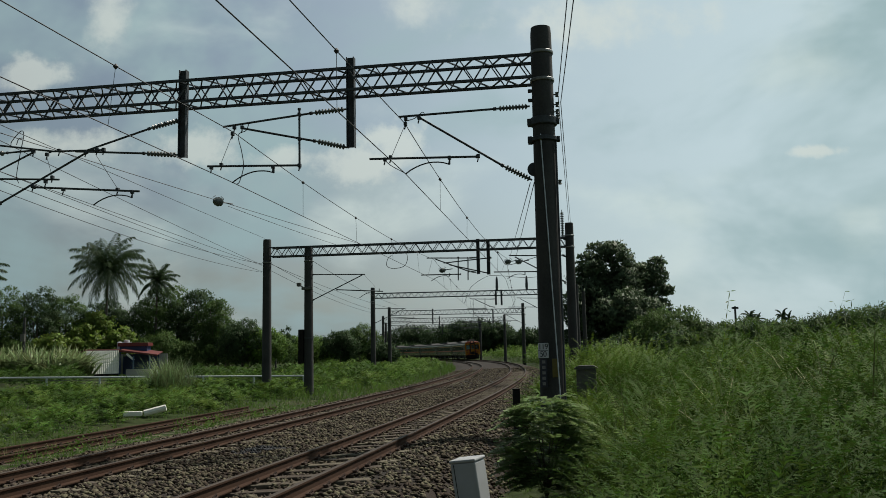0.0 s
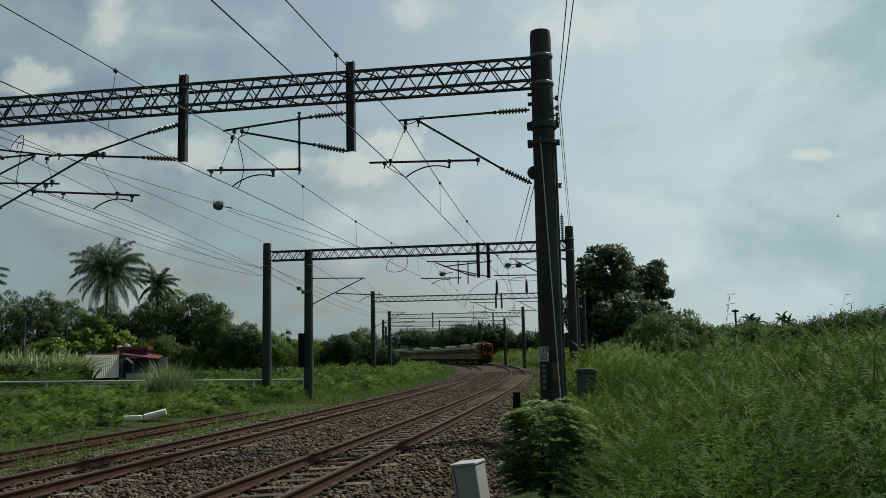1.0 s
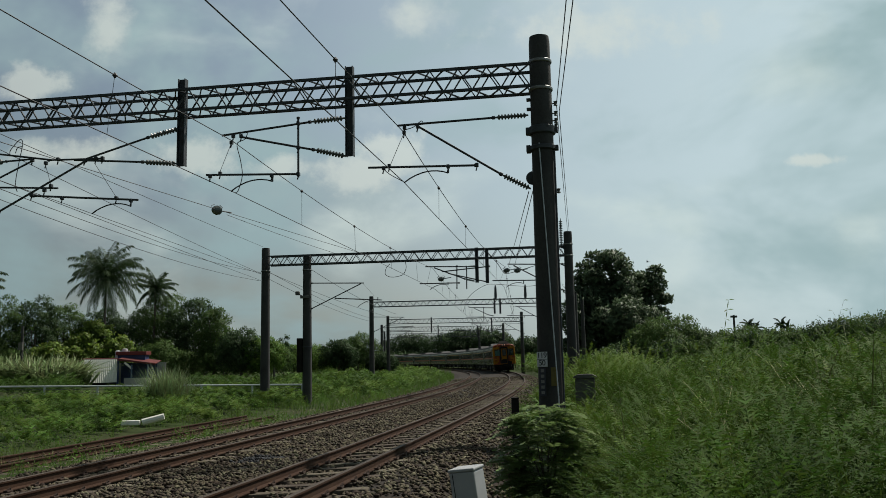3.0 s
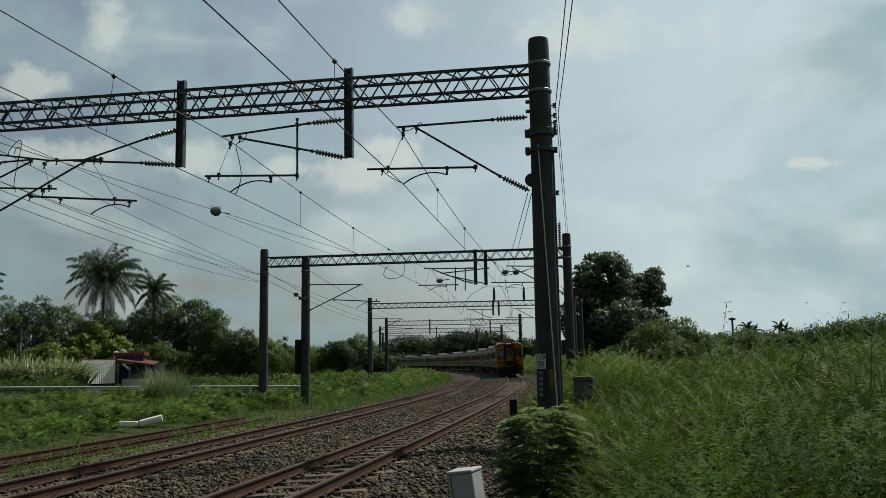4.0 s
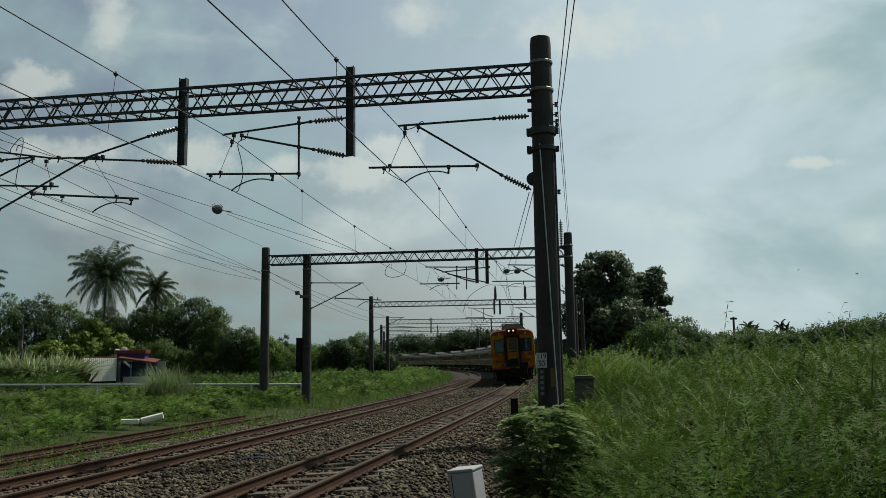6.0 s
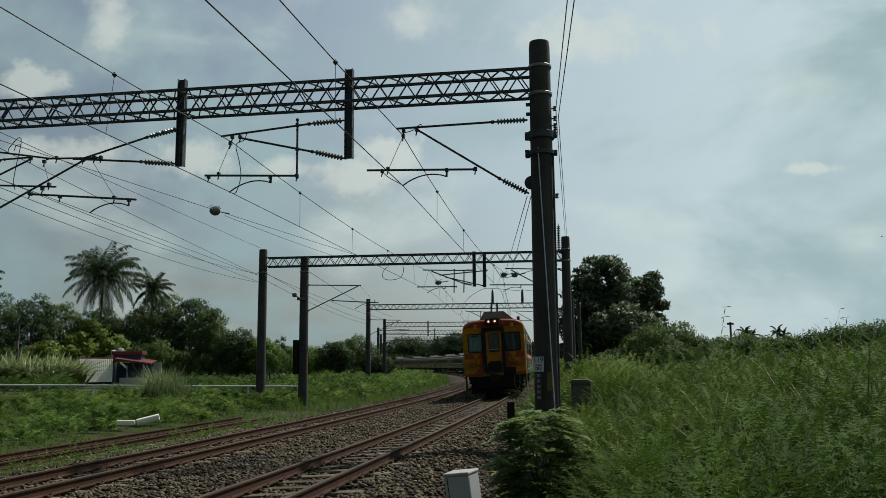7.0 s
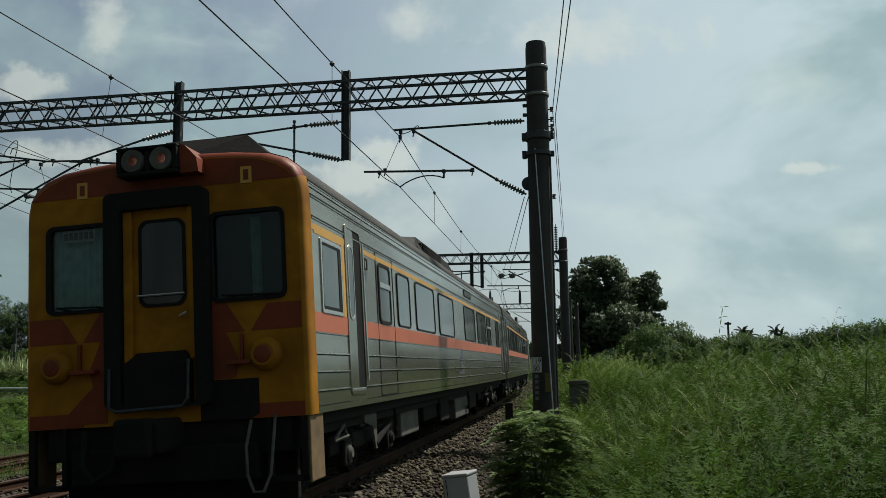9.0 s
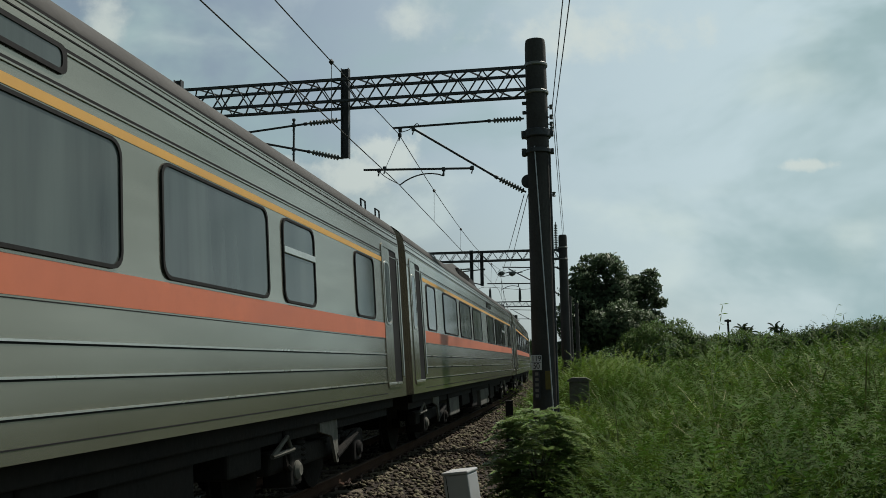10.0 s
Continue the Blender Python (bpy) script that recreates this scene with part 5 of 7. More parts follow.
    part("number_board", Shape().box(-1.03, -0.69, 0.028, 0.034, 2.69, 2.81), PLATE_WHITE, front, "white number board behind the glass")
    for i in range(6):
        part("board_bar", Shape().box(-1.015 + i * 0.053, -0.978 + i * 0.053, 0.024, 0.027, 2.715, 2.785), BLACK_INK, front)
    # end door and its gangway frame
    gf = part("gangway_frame", frame_ring(rounded(-0.53, 0.49, 1.08, 3.10, 0.07), rounded(-0.37, 0.36, 1.10, 2.93, 0.05), 0.11, P), RUBBER, front, "thick black rubber gangway surround")
    d = part("end_door", panel(rounded(-0.37, 0.36, 1.09, 2.93, 0.05), 0.012, P), CAB_YELLOW, front, "yellow end door")
    part("door_post", Shape().box(-0.36, -0.27, -0.06, -0.012, 1.5, 2.92, 0.01).box(0.29, 0.35, -0.06, -0.012, 1.5, 2.92, 0.01), CAB_YELLOW, d)
    part("door_window_frame", frame_ring(rounded(-0.22, 0.25, 2.0, 2.83, 0.09), rounded(-0.19, 0.22, 2.03, 2.80, 0.08), 0.012, ("front", -0.013)), RUBBER, d)
    part("door_window", panel(rounded(-0.21, 0.24, 2.01, 2.82, 0.09), 0.006, ("front", -0.013)), GLASS_BARE, d)
    part("grab_bar", Shape().tube([(-0.22, -0.06, 2.11), (0.25, -0.06, 2.11)], 0.010, 6), BRIGHT, d)
    part("door_handle", Shape().tube([(0.20, -0.03, 1.90), (0.20, -0.06, 1.90), (0.27, -0.06, 1.93)], 0.012, 6), BRIGHT, d, "bright door handle")
    part("footplate", panel([(-0.34, 1.10), (-0.34, 1.48), (-0.20, 1.58), (0.24, 1.58), (0.30, 1.48), (0.30, 1.10)], 0.10, P), GRIME, front, "black folded footplate")
    part("footplate_rail", Shape().tube([(-0.47, -0.12, 1.45), (-0.47, -0.14, 1.10), (-0.40, -0.14, 1.06), (0.24, -0.14, 1.08), (0.30, -0.14, 1.15), (0.30, -0.12, 1.50)], 0.016, 8), GALV, front, smooth=True)
    # lamps
    for x in (-1.06, 1.0):
        lamp = part("marker_lamp", Shape().lathe((x, 0.0, 1.5), (x, -0.11, 1.5), [(0, 0.155), (0.5, 0.15), (0.75, 0.13), (1, 0.105)], 20), CAB_YELLOW, front, "round lamp housing, lamp out", smooth=True)
        part("lens", Shape().lathe((x, -0.108, 1.5), (x, -0.125, 1.5), [(0, 0.085), (0.6, 0.07), (1, 0.02)], 16), CAB_RED, lamp, "dull red unlit lens")
        part("lamp_step", Shape().box(x - 0.34 if x > 0 else x + 0.17, x - 0.12 if x > 0 else x + 0.42, -0.10, 0.0, 1.42, 1.46, 0.008), CAB_RED, front)
        part("lamp_iron", Shape().box(x - 0.24 if x > 0 else x + 0.22, x - 0.21 if x > 0 else x + 0.25, -0.04, 0.0, 1.46, 1.70, 0.006), CAB_RED, front)
    hollow = Shape().box(-0.33, 0.275, -0.012, 0.46, 3.22, 3.50, 0.02).box(-0.33, 0.275, -0.22, -0.013, 3.22, 3.262, 0.015).box(-0.33, 0.275, -0.22, -0.013, 3.465, 3.50, 0.015)
    hollow.box(-0.33, -0.285, -0.22, -0.013, 3.263, 3.464, 0.01).box(0.23, 0.275, -0.22, -0.013, 3.263, 3.464, 0.01).box(-0.055, 0.0, -0.20, -0.013, 3.263, 3.464, 0.01)
    box = part("headlamp_box", hollow, RUBBER, front, "dark headlamp housing on the brow")
    part("headlamp_cowl", Shape().sweep([(0.277, 3.22), (0.277, 3.505), (0.33, 3.48), (0.44, 3.36), (0.46, 3.22)], [Matrix.Translation((0, y, 0)) for y in (-0.16, 0.42)]), CAB_RED, front, "vermilion cowl beside the headlamps")
    for x in (-0.17, 0.115):
        ringed = [(x + r * math.cos(a), y, 3.365 + r * math.sin(a)) for y, r in ((-0.18, 0.115), (-0.222, 0.108), (-0.224, 0.092), (-0.216, 0.048), (-0.02, 0.056)) for a in np.linspace(0, math.tau, 18, endpoint=False)]
        part("lamp_rim", Shape().add(ringed, [(18 * i + k, 18 * i + (k + 1) % 18, 18 * i + 18 + (k + 1) % 18, 18 * i + 18 + k) for i in range(4) for k in range(18)]), UNDER_GREY, box, "dull round lamp rim", smooth=True)
        part("lit_lens", Shape().lathe((x, -0.014, 3.365), (x, -0.03, 3.365), [(0, 0.052), (0.7, 0.046), (1, 0.01)], 16), LAMP_ON, box, "glowing amber-white headlamp")
    # the sloping hood behind them: low and wide in front, narrower on top
    low = [(-0.66, 0.44, 3.40), (1.0, 0.62, 3.40), (1.04, 2.5, 3.40), (-0.66, 2.5, 3.40)]
    high = [(-0.42, 1.0, 3.88), (0.50, 1.0, 3.87), (0.50, 2.1, 3.83), (-0.42, 2.1, 3.83)]
    part("roof_hood", Shape().add(low + high, [(3, 2, 1, 0), (4, 5, 6, 7)] + [(i, (i + 1) % 4, 4 + (i + 1) % 4, 4 + i) for i in range(4)]), GRIME, car, "sooty sloping roof hood behind the headlamps")
    for x in (-0.80, 0.86):
        part("faded_mark", Shape().box(x - 0.055, x + 0.055, -0.008, -0.004, 3.10, 3.26), YELLOW_BAND, front, "faded pale mark on the brow")
    part("brow_mark_bar", Shape().box(-0.825, -0.775, -0.0105, -0.0085, 3.13, 3.23).box(0.835, 0.885, -0.0105, -0.0085, 3.13, 3.23), CAB_RED, front)
    # under the cab
    part("buffer_beam", Shape().box(-1.2, 1.2, 0.05, 0.35, 0.62, 0.93, 0.02), GRIME, car)
    part("coupler_head", Shape().box(-0.17, 0.17, -0.42, 0.2, 0.68, 0.98, 0.04).box(-0.24, 0.10, -0.50, -0.32, 0.66, 1.0, 0.04), GRIME, car, "black knuckle coupler")
    for sx in (-1, 1):
        part("steel_step", Shape().box(sx * 1.36 - 0.02, sx * 1.36 + 0.02, 0.02, 0.42, 0.34, 0.93, 0.012), CAB_DIRTY, car, "dirt-caked yellow corner skirt")
        part("ladder", Shape().box(*sorted((sx * 0.98, sx * 1.36)), 0.0, 0.06, 0.36, 0.41).box(*sorted((sx * 1.30, sx * 1.36)), 0.0, 0.06, 0.36, 0.93).box(*sorted((sx * 0.98, sx * 1.02)), 0.0, 0.06, 0.36, 0.93), GRIME, car)
    hose = [(0.86, -0.06, 0.92), (0.83, -0.12, 0.7), (0.84, -0.14, 0.45), (0.90, -0.15, 0.30), (0.99, -0.15, 0.30), (1.05, -0.12, 0.45), (1.07, -0.08, 0.75), (1.07, -0.02, 0.95)]
    part("brake_hose", Shape().tube(hose, 0.015, 8), UNDER_GREY, car, "grey looped air hose", smooth=True)
    part("jumper_hose", Shape().tube([(-0.75, -0.05, 0.9), (-0.72, -0.15, 0.6), (-0.6, -0.17, 0.45), (-0.45, -0.12, 0.55), (-0.42, -0.02, 0.85)], 0.03, 8), RUBBER, car, smooth=True)
    part("pilot", Shape().box(-1.15, 1.15, 0.30, 0.40, 0.16, 0.62, 0.02).box(-0.9, 0.9, -0.05, 0.10, 0.40, 0.72, 0.02), GRIME, car)
    # cab side window and crew door outline
    for sd in (-1, 1):
        w = part("cab_side_window", frame_ring(rounded(0.485, 1.225, 1.875, 2.61, 0.02), rounded(0.52, 1.19, 1.91, 2.575, 0.02), 0.012, ("side", HALF), sd), BRIGHT, car, "cab side window in a bright metal frame")
        part("yellow_surround", Shape().box(*sorted((sd * (HALF - 0.01), sd * (HALF + 0.004))), 0.30, 1.36, 2.63, 2.72).box(*sorted((sd * (HALF - 0.01), sd * (HALF + 0.004))), 1.26, 1.36, 1.875, 2.629), YELLOW_BAND, w, "yellow painted surround")
        part("sash", frame_ring(rounded(0.52, 1.19, 1.92, 2.57, 0.02), rounded(0.54, 1.10, 1.945, 2.55, 0.02), 0.010, ("side", HALF), sd), RUBBER, w)
        part("pane", panel(rounded(0.53, 1.18, 1.94, 2.55, 0.02), 0.005, ("side", HALF), sd), GLASS_DARK, w)
        door = part("luggage_door", frame_ring(rounded(2.80, 3.76, 1.0, 2.79, 0.05), rounded(2.815, 3.745, 1.015, 2.775, 0.05), 0.006, ("side", HALF), sd), SEAM_SHADE, car, "flush steel side door")
        part("pane", panel(rounded(2.93, 3.54, 1.905, 2.62, 0.08), 0.005, ("side", HALF), sd), GLASS_DARK, door)
        part("window_frame", frame_ring(rounded(2.90, 3.57, 1.88, 2.645, 0.10), rounded(2.94, 3.53, 1.92, 2.605, 0.08), 0.014, ("side", HALF), sd), RUBBER, door)
        part("sash_bar", Shape().box(*sorted((sd * HALF, sd * (HALF + 0.02))), 2.94, 3.53, 2.33, 2.40, 0.004), BRIGHT, door)
    part("lock_plate", frame_ring(rounded(2.23, 2.38, 2.48, 2.62, 0.02), rounded(2.25, 2.36, 2.50, 2.60, 0.02), 0.006, ("side", HALF)), SEAM_SHADE, car)
    for i in range(4):
        part("number_bar", Shape().box(HALF, HALF + 0.004, 2.25, 2.34, 2.365 + i * 0.03, 2.378 + i * 0.03), BLUE_INK, car)
    emblem(car)
    return car


def emblem(car):
    """The round blue emblem and the running number as plain bars."""
    cy, cz = 10.04, 1.505
    def oval(k):
        return [(cy + 0.185 * k * math.cos(a), cz + 0.175 * k * math.sin(a)) for a in np.linspace(0, math.tau, 32, endpoint=False)]
    e = part("emblem", frame_ring(oval(1.0), oval(0.88), 0.004, ("side", HALF)), BLUE_INK, car, "blue oval emblem")
    part("emblem_bar", Shape().box(HALF, HALF + 0.006, cy - 0.055, cy + 0.055, cz + 0.07, cz + 0.13).box(HALF, HALF + 0.006, cy - 0.016, cy + 0.016, cz - 0.07, cz + 0.07).box(HALF, HALF + 0.005, cy - 0.17, cy + 0.17, cz + 0.02, cz + 0.045).box(HALF, HALF + 0.006, cy - 0.10, cy + 0.10, cz - 0.10, cz - 0.07), BLUE_INK, e)
    for i in range(4):
        part("number_bar", Shape().box(HALF, HALF + 0.005, 9.98 + i * 0.09, 10.03 + i * 0.09, 1.185, 1.275), BLUE_INK, car)
        part("number_bar", Shape().box(HALF, HALF + 0.005, 9.63 + i * 0.075, 9.68 + i * 0.075, 1.195, 1.24), BLUE_INK, car)


lead_car = build_lead_car()
coach = car_body("stainless-steel railcar with salmon and yellow bands coupled in the train",
                 [(1.55, 2.4, "fixed"), (3.3, 5.05, "fixed"), (5.5, 7.25, "fixed"), (7.7, 9.45, "fixed"), (10.85, 12.62, "fixed"), (13.11, 14.88, "dark"), (15.25, 16.09, "hopper"), (17.56, 18.38, "fixed")],
                 [(0.22, 0.98), (18.86, 19.64)], False)
coaches = [coach] + [copy_thing(coach, Matrix()) for _ in range(11)]

# ---------------------------------------------------------------- plants
def tuft_kinds(seed, blades, width, droop, count=6):
    """Tufts of bent blades one metre tall."""
    rs = np.random.RandomState(seed)
    out = []
    for _ in range(count):
        v, f = [], []
        for b in range(blades):
            a, lean, hgt = rs.uniform(0, 6.28), rs.uniform(0.1, droop), rs.uniform(0.45, 1.0)
            ox, oy = rs.uniform(-0.12, 0.12, 2)
            w = width * rs.uniform(0.6, 1.3)
            dx, dy = math.cos(a), math.sin(a)
            base = len(v)
            for t, ww in ((0, 1), (0.55, 0.75), (1.0, 0.08)):
                r = lean * t ** 1.8 * hgt
                z = hgt * (t - 0.32 * lean * t ** 2.4)
                for sd in (-1, 1):
                    v.append((ox + dx * r - dy * w * ww * sd, oy + dy * r + dx * w * ww * sd, z))
            f += [(base + 2 * i, base + 2 * i + 1, base + 2 * i + 3, base + 2 * i + 2) for i in range(2)]
        out.append((np.array(v), np.array(f)))
    return out


def sprig_kinds(seed, stems, pairs, leaf, spread, count=5):
    """Arching stems with feathery paired leaflets, about a metre tall."""
    rs = np.random.RandomState(seed)
    out = []
    for _ in range(count):
        v, f = [], []

        def quad(p, d, n, length, w):
            b = len(v)
            v.extend([p - n * w * 0.3, p + d * length * 0.5 - n * w, p + d * length, p + d * length * 0.5 + n * w])
            f.append((b, b + 1, b + 2, b + 3))

        for _ in range(stems):
            a, lean, hgt = rs.uniform(0, 6.28), rs.uniform(0.15, spread), rs.uniform(0.55, 1.0)
            dirn = np.array((math.cos(a), math.sin(a), 0))
            side = np.array((-dirn[1], dirn[0], 0))
            prev = np.zeros(3)
            for i in range(1, pairs + 1):
                t = i / pairs
                p = dirn * lean * t ** 1.6 * hgt + np.array((0, 0, hgt * (t - 0.3 * lean * t ** 2)))
                quad(prev, p - prev, side, 1.0, 0.004)
                prev = p
                if t > 0.25:
                    for sg in (-1, 1):
                        d = side * sg * rs.uniform(0.5, 1) + dirn * rs.uniform(0.1, 0.7) + np.array((0, 0, rs.uniform(-0.4, 0.5)))
                        quad(p, d / np.linalg.norm(d), np.cross(d, (0, 0, 1)) * 0.6 + np.array((0, 0, 0.3)), leaf * rs.uniform(0.6, 1.3), leaf * 0.25)
        out.append((np.array(v), np.array(f)))
    return out


def clump_kinds(seed, leaves, size, count=6):
    """Balls of separate leaves, one metre across."""
    rs = np.random.RandomState(seed)
    out = []
    for _ in range(count):
        v, f = [], []
        for _ in range(leaves):
            p = rs.normal(0, 1, 3)
            p = p / np.linalg.norm(p) * rs.uniform(0.15, 0.55)
            d = rs.normal(0, 1, 3) + p * 1.5
            d /= np.linalg.norm(d)
            n = np.cross(d, rs.normal(0, 1, 3))
            n /= np.linalg.norm(n)
            s = size * rs.uniform(0.6, 1.3)
            b = len(v)
            v.extend([p - n * s * 0.3, p + n * s * 0.3, p + d * s])
            f.append((b, b + 1, b + 2))
        out.append((np.array(v), np.array(f)))
    return out


def strewn(seed, count, s0, s1, u0, u1, low, high, keep=None):
    rs = np.random.RandomState(seed)
    s, u = rs.uniform(s0, s1, count), rs.uniform(u0, u1, count)
    h = np.interp(s, GS, GH)
    x, y = np.interp(s, GS, GX) + np.cos(h) * u, np.interp(s, GS, GY) + np.sin(h) * u
    patch = 0.5 + 0.5 * lumps(x, y, 1.7)
    size = rs.uniform(low, high, count) * (0.65 + 0.55 * np.clip(patch, 0, 1))
    rows = np.stack([x, y, ground_z(x, y) - 0.03, rs.uniform(0, 6.28, count), size, rs.uniform(-0.25, 0.25, count)], -1)
    ok = (np.hypot(x, y) > 3.6) & ~((np.abs(x / np.maximum(y, 1) + 0.340) < 0.030) & (y > 24) & (y < 29.2))
    # thinner growth on the far side of the slope
    ok &= (x < 0.64 * y + 0.8) | (rs.uniform(0, 1, count) < 0.2)
    if keep is not None:
        ok &= keep(x, y, s, u, patch)
    return rows[ok]


TUFT, WIDE_TUFT = tuft_kinds(1, 8, 0.0085, 0.85), tuft_kinds(2, 7, 0.014, 0.8)
CANE_TUFT = tuft_kinds(7, 7, 0.048, 1.5)
FEATHER, WEED = sprig_kinds(3, 4, 7, 0.07, 0.75), sprig_kinds(4, 4, 7, 0.11, 0.6)
FINE_FEATHER = sprig_kinds(10, 4, 12, 0.045, 0.8)


def clear_of_mast(x, y, s, u, patch):
    """Not on the mast, the bush, nor right before the cabinet."""
    return ((np.abs(x / np.maximum(y, 1) - 0.158) > 0.020) | (y > 19.3) | (y < 14.5)) & (np.hypot(s - 9.95, u - 2.97) > 0.45) & (np.hypot(x - 1.26, y - 11.4) > 0.8)


def edged(rows):
    """Plants stay low at the foot of the ballast and rise away from it."""
    s, u = line_coords(rows[:, 0], rows[:, 1])
    rows[:, 4] *= np.clip(0.4 + (u - 3.3) / np.where(s < 10.5, 1.6, 0.5), 0.4, 1.0)
    return rows


def clustered(rows, per, seed):
    """Each place becomes a mound of plants that lean outwards from it."""
    rs = np.random.RandomState(seed + 500)
    out = []
    for x, y, z, turn, size, lean in rows:
        a, r = rs.uniform(0, 6.28, per), rs.uniform(0, 0.5, per) * size
        px, py = x + np.cos(a) * r, y + np.sin(a) * r
        out.append(np.stack([px, py, ground_z(px, py) - 0.03, a, size * rs.uniform(0.6, 1.1, per) * (1.1 - 0.7 * r / size), rs.uniform(0, 0.55, per)], -1))
    return np.concatenate(out)


def domed(rows, per, seed):
    """Each place becomes a rounded mound covered with outward-arching twigs."""
    rs = np.random.RandomState(seed + 700)
    out = []
    for x, y, z, turn, size, lean in rows:
        n = int(per * rs.uniform(0.7, 1.2))
        wide = size * rs.uniform(0.42, 0.68)
        a, t = rs.uniform(0, 6.28, n), np.sqrt(rs.uniform(0, 1, n))
        px, py = x + np.cos(a) * t * wide, y + np.sin(a) * t * wide
        hgt = size * rs.uniform(0.62, 0.80) * np.sqrt(1 - 0.97 * t * t) * rs.uniform(0.55, 1.0, n)
        out.append(np.stack([px, py, ground_z(px, py) + hgt - 0.05, a + rs.uniform(-0.5, 0.5, n), rs.uniform(0.38, 0.75, n) * (0.55 + 0.28 * size), -0.5 + 0.9 * t + rs.uniform(-0.25, 0.25, n), np.cos(a) * t, np.sin(a) * t, np.sqrt(1 - 0.9 * t * t) + 0.15], -1))
    return np.concatenate(out)


def twig_kinds(seed, pairs, leaf, shoots=2, count=6):
    """Short twigs that rise and arch over, with fine paired leaflets; one metre long."""
    rs = np.random.RandomState(seed)
    out = []
    for _ in range(count):
        v, f = [], []
        for _ in range(shoots):
            lift, turn, long = rs.uniform(0.8, 1.45), rs.uniform(-0.6, 0.6), rs.uniform(0.6, 1.0)
            d = np.array((math.cos(turn), math.sin(turn), 0))
            side = np.array((-d[1], d[0], 0))
            p, prev = np.zeros(3), np.zeros(3)
            for i in range(pairs):
                t = i / pairs
                ang = lift - 1.25 * t ** 1.5
                fw = d * math.cos(ang) + np.array((0, 0, math.sin(ang)))
                p = prev + fw * long / pairs
                if i % 3 == 0:
                    b = len(v)
                    v += [prev - side * 0.006, prev + side * 0.006, prev + fw * 3 * long / pairs]
                    f.append((b, b + 1, b + 2))
                if t > 0.12:
                    for sg in (-1, 1):
                        e = side * sg * rs.uniform(0.6, 1) + fw * rs.uniform(0.3, 0.8) + np.array((0, 0, rs.uniform(-0.35, 0.25)))
                        e /= np.linalg.norm(e)
                        ll = leaf * rs.uniform(0.6, 1.2) * math.sin(math.pi * (0.2 + 0.75 * t)) ** 0.5
                        w = fw * ll * 0.19
                        b = len(v)
                        v += [p - w, p + w, p + e * ll]
                        f.append((b, b + 1, b + 2))
                prev = p
        out.append((np.array(v), np.array(f)))
    return out


TWIG, COARSE_TWIG, BROAD_TWIG = twig_kinds(12, 12, 0.095, 2), twig_kinds(13, 9, 0.15, 2), twig_kinds(14, 5, 0.30, 2)


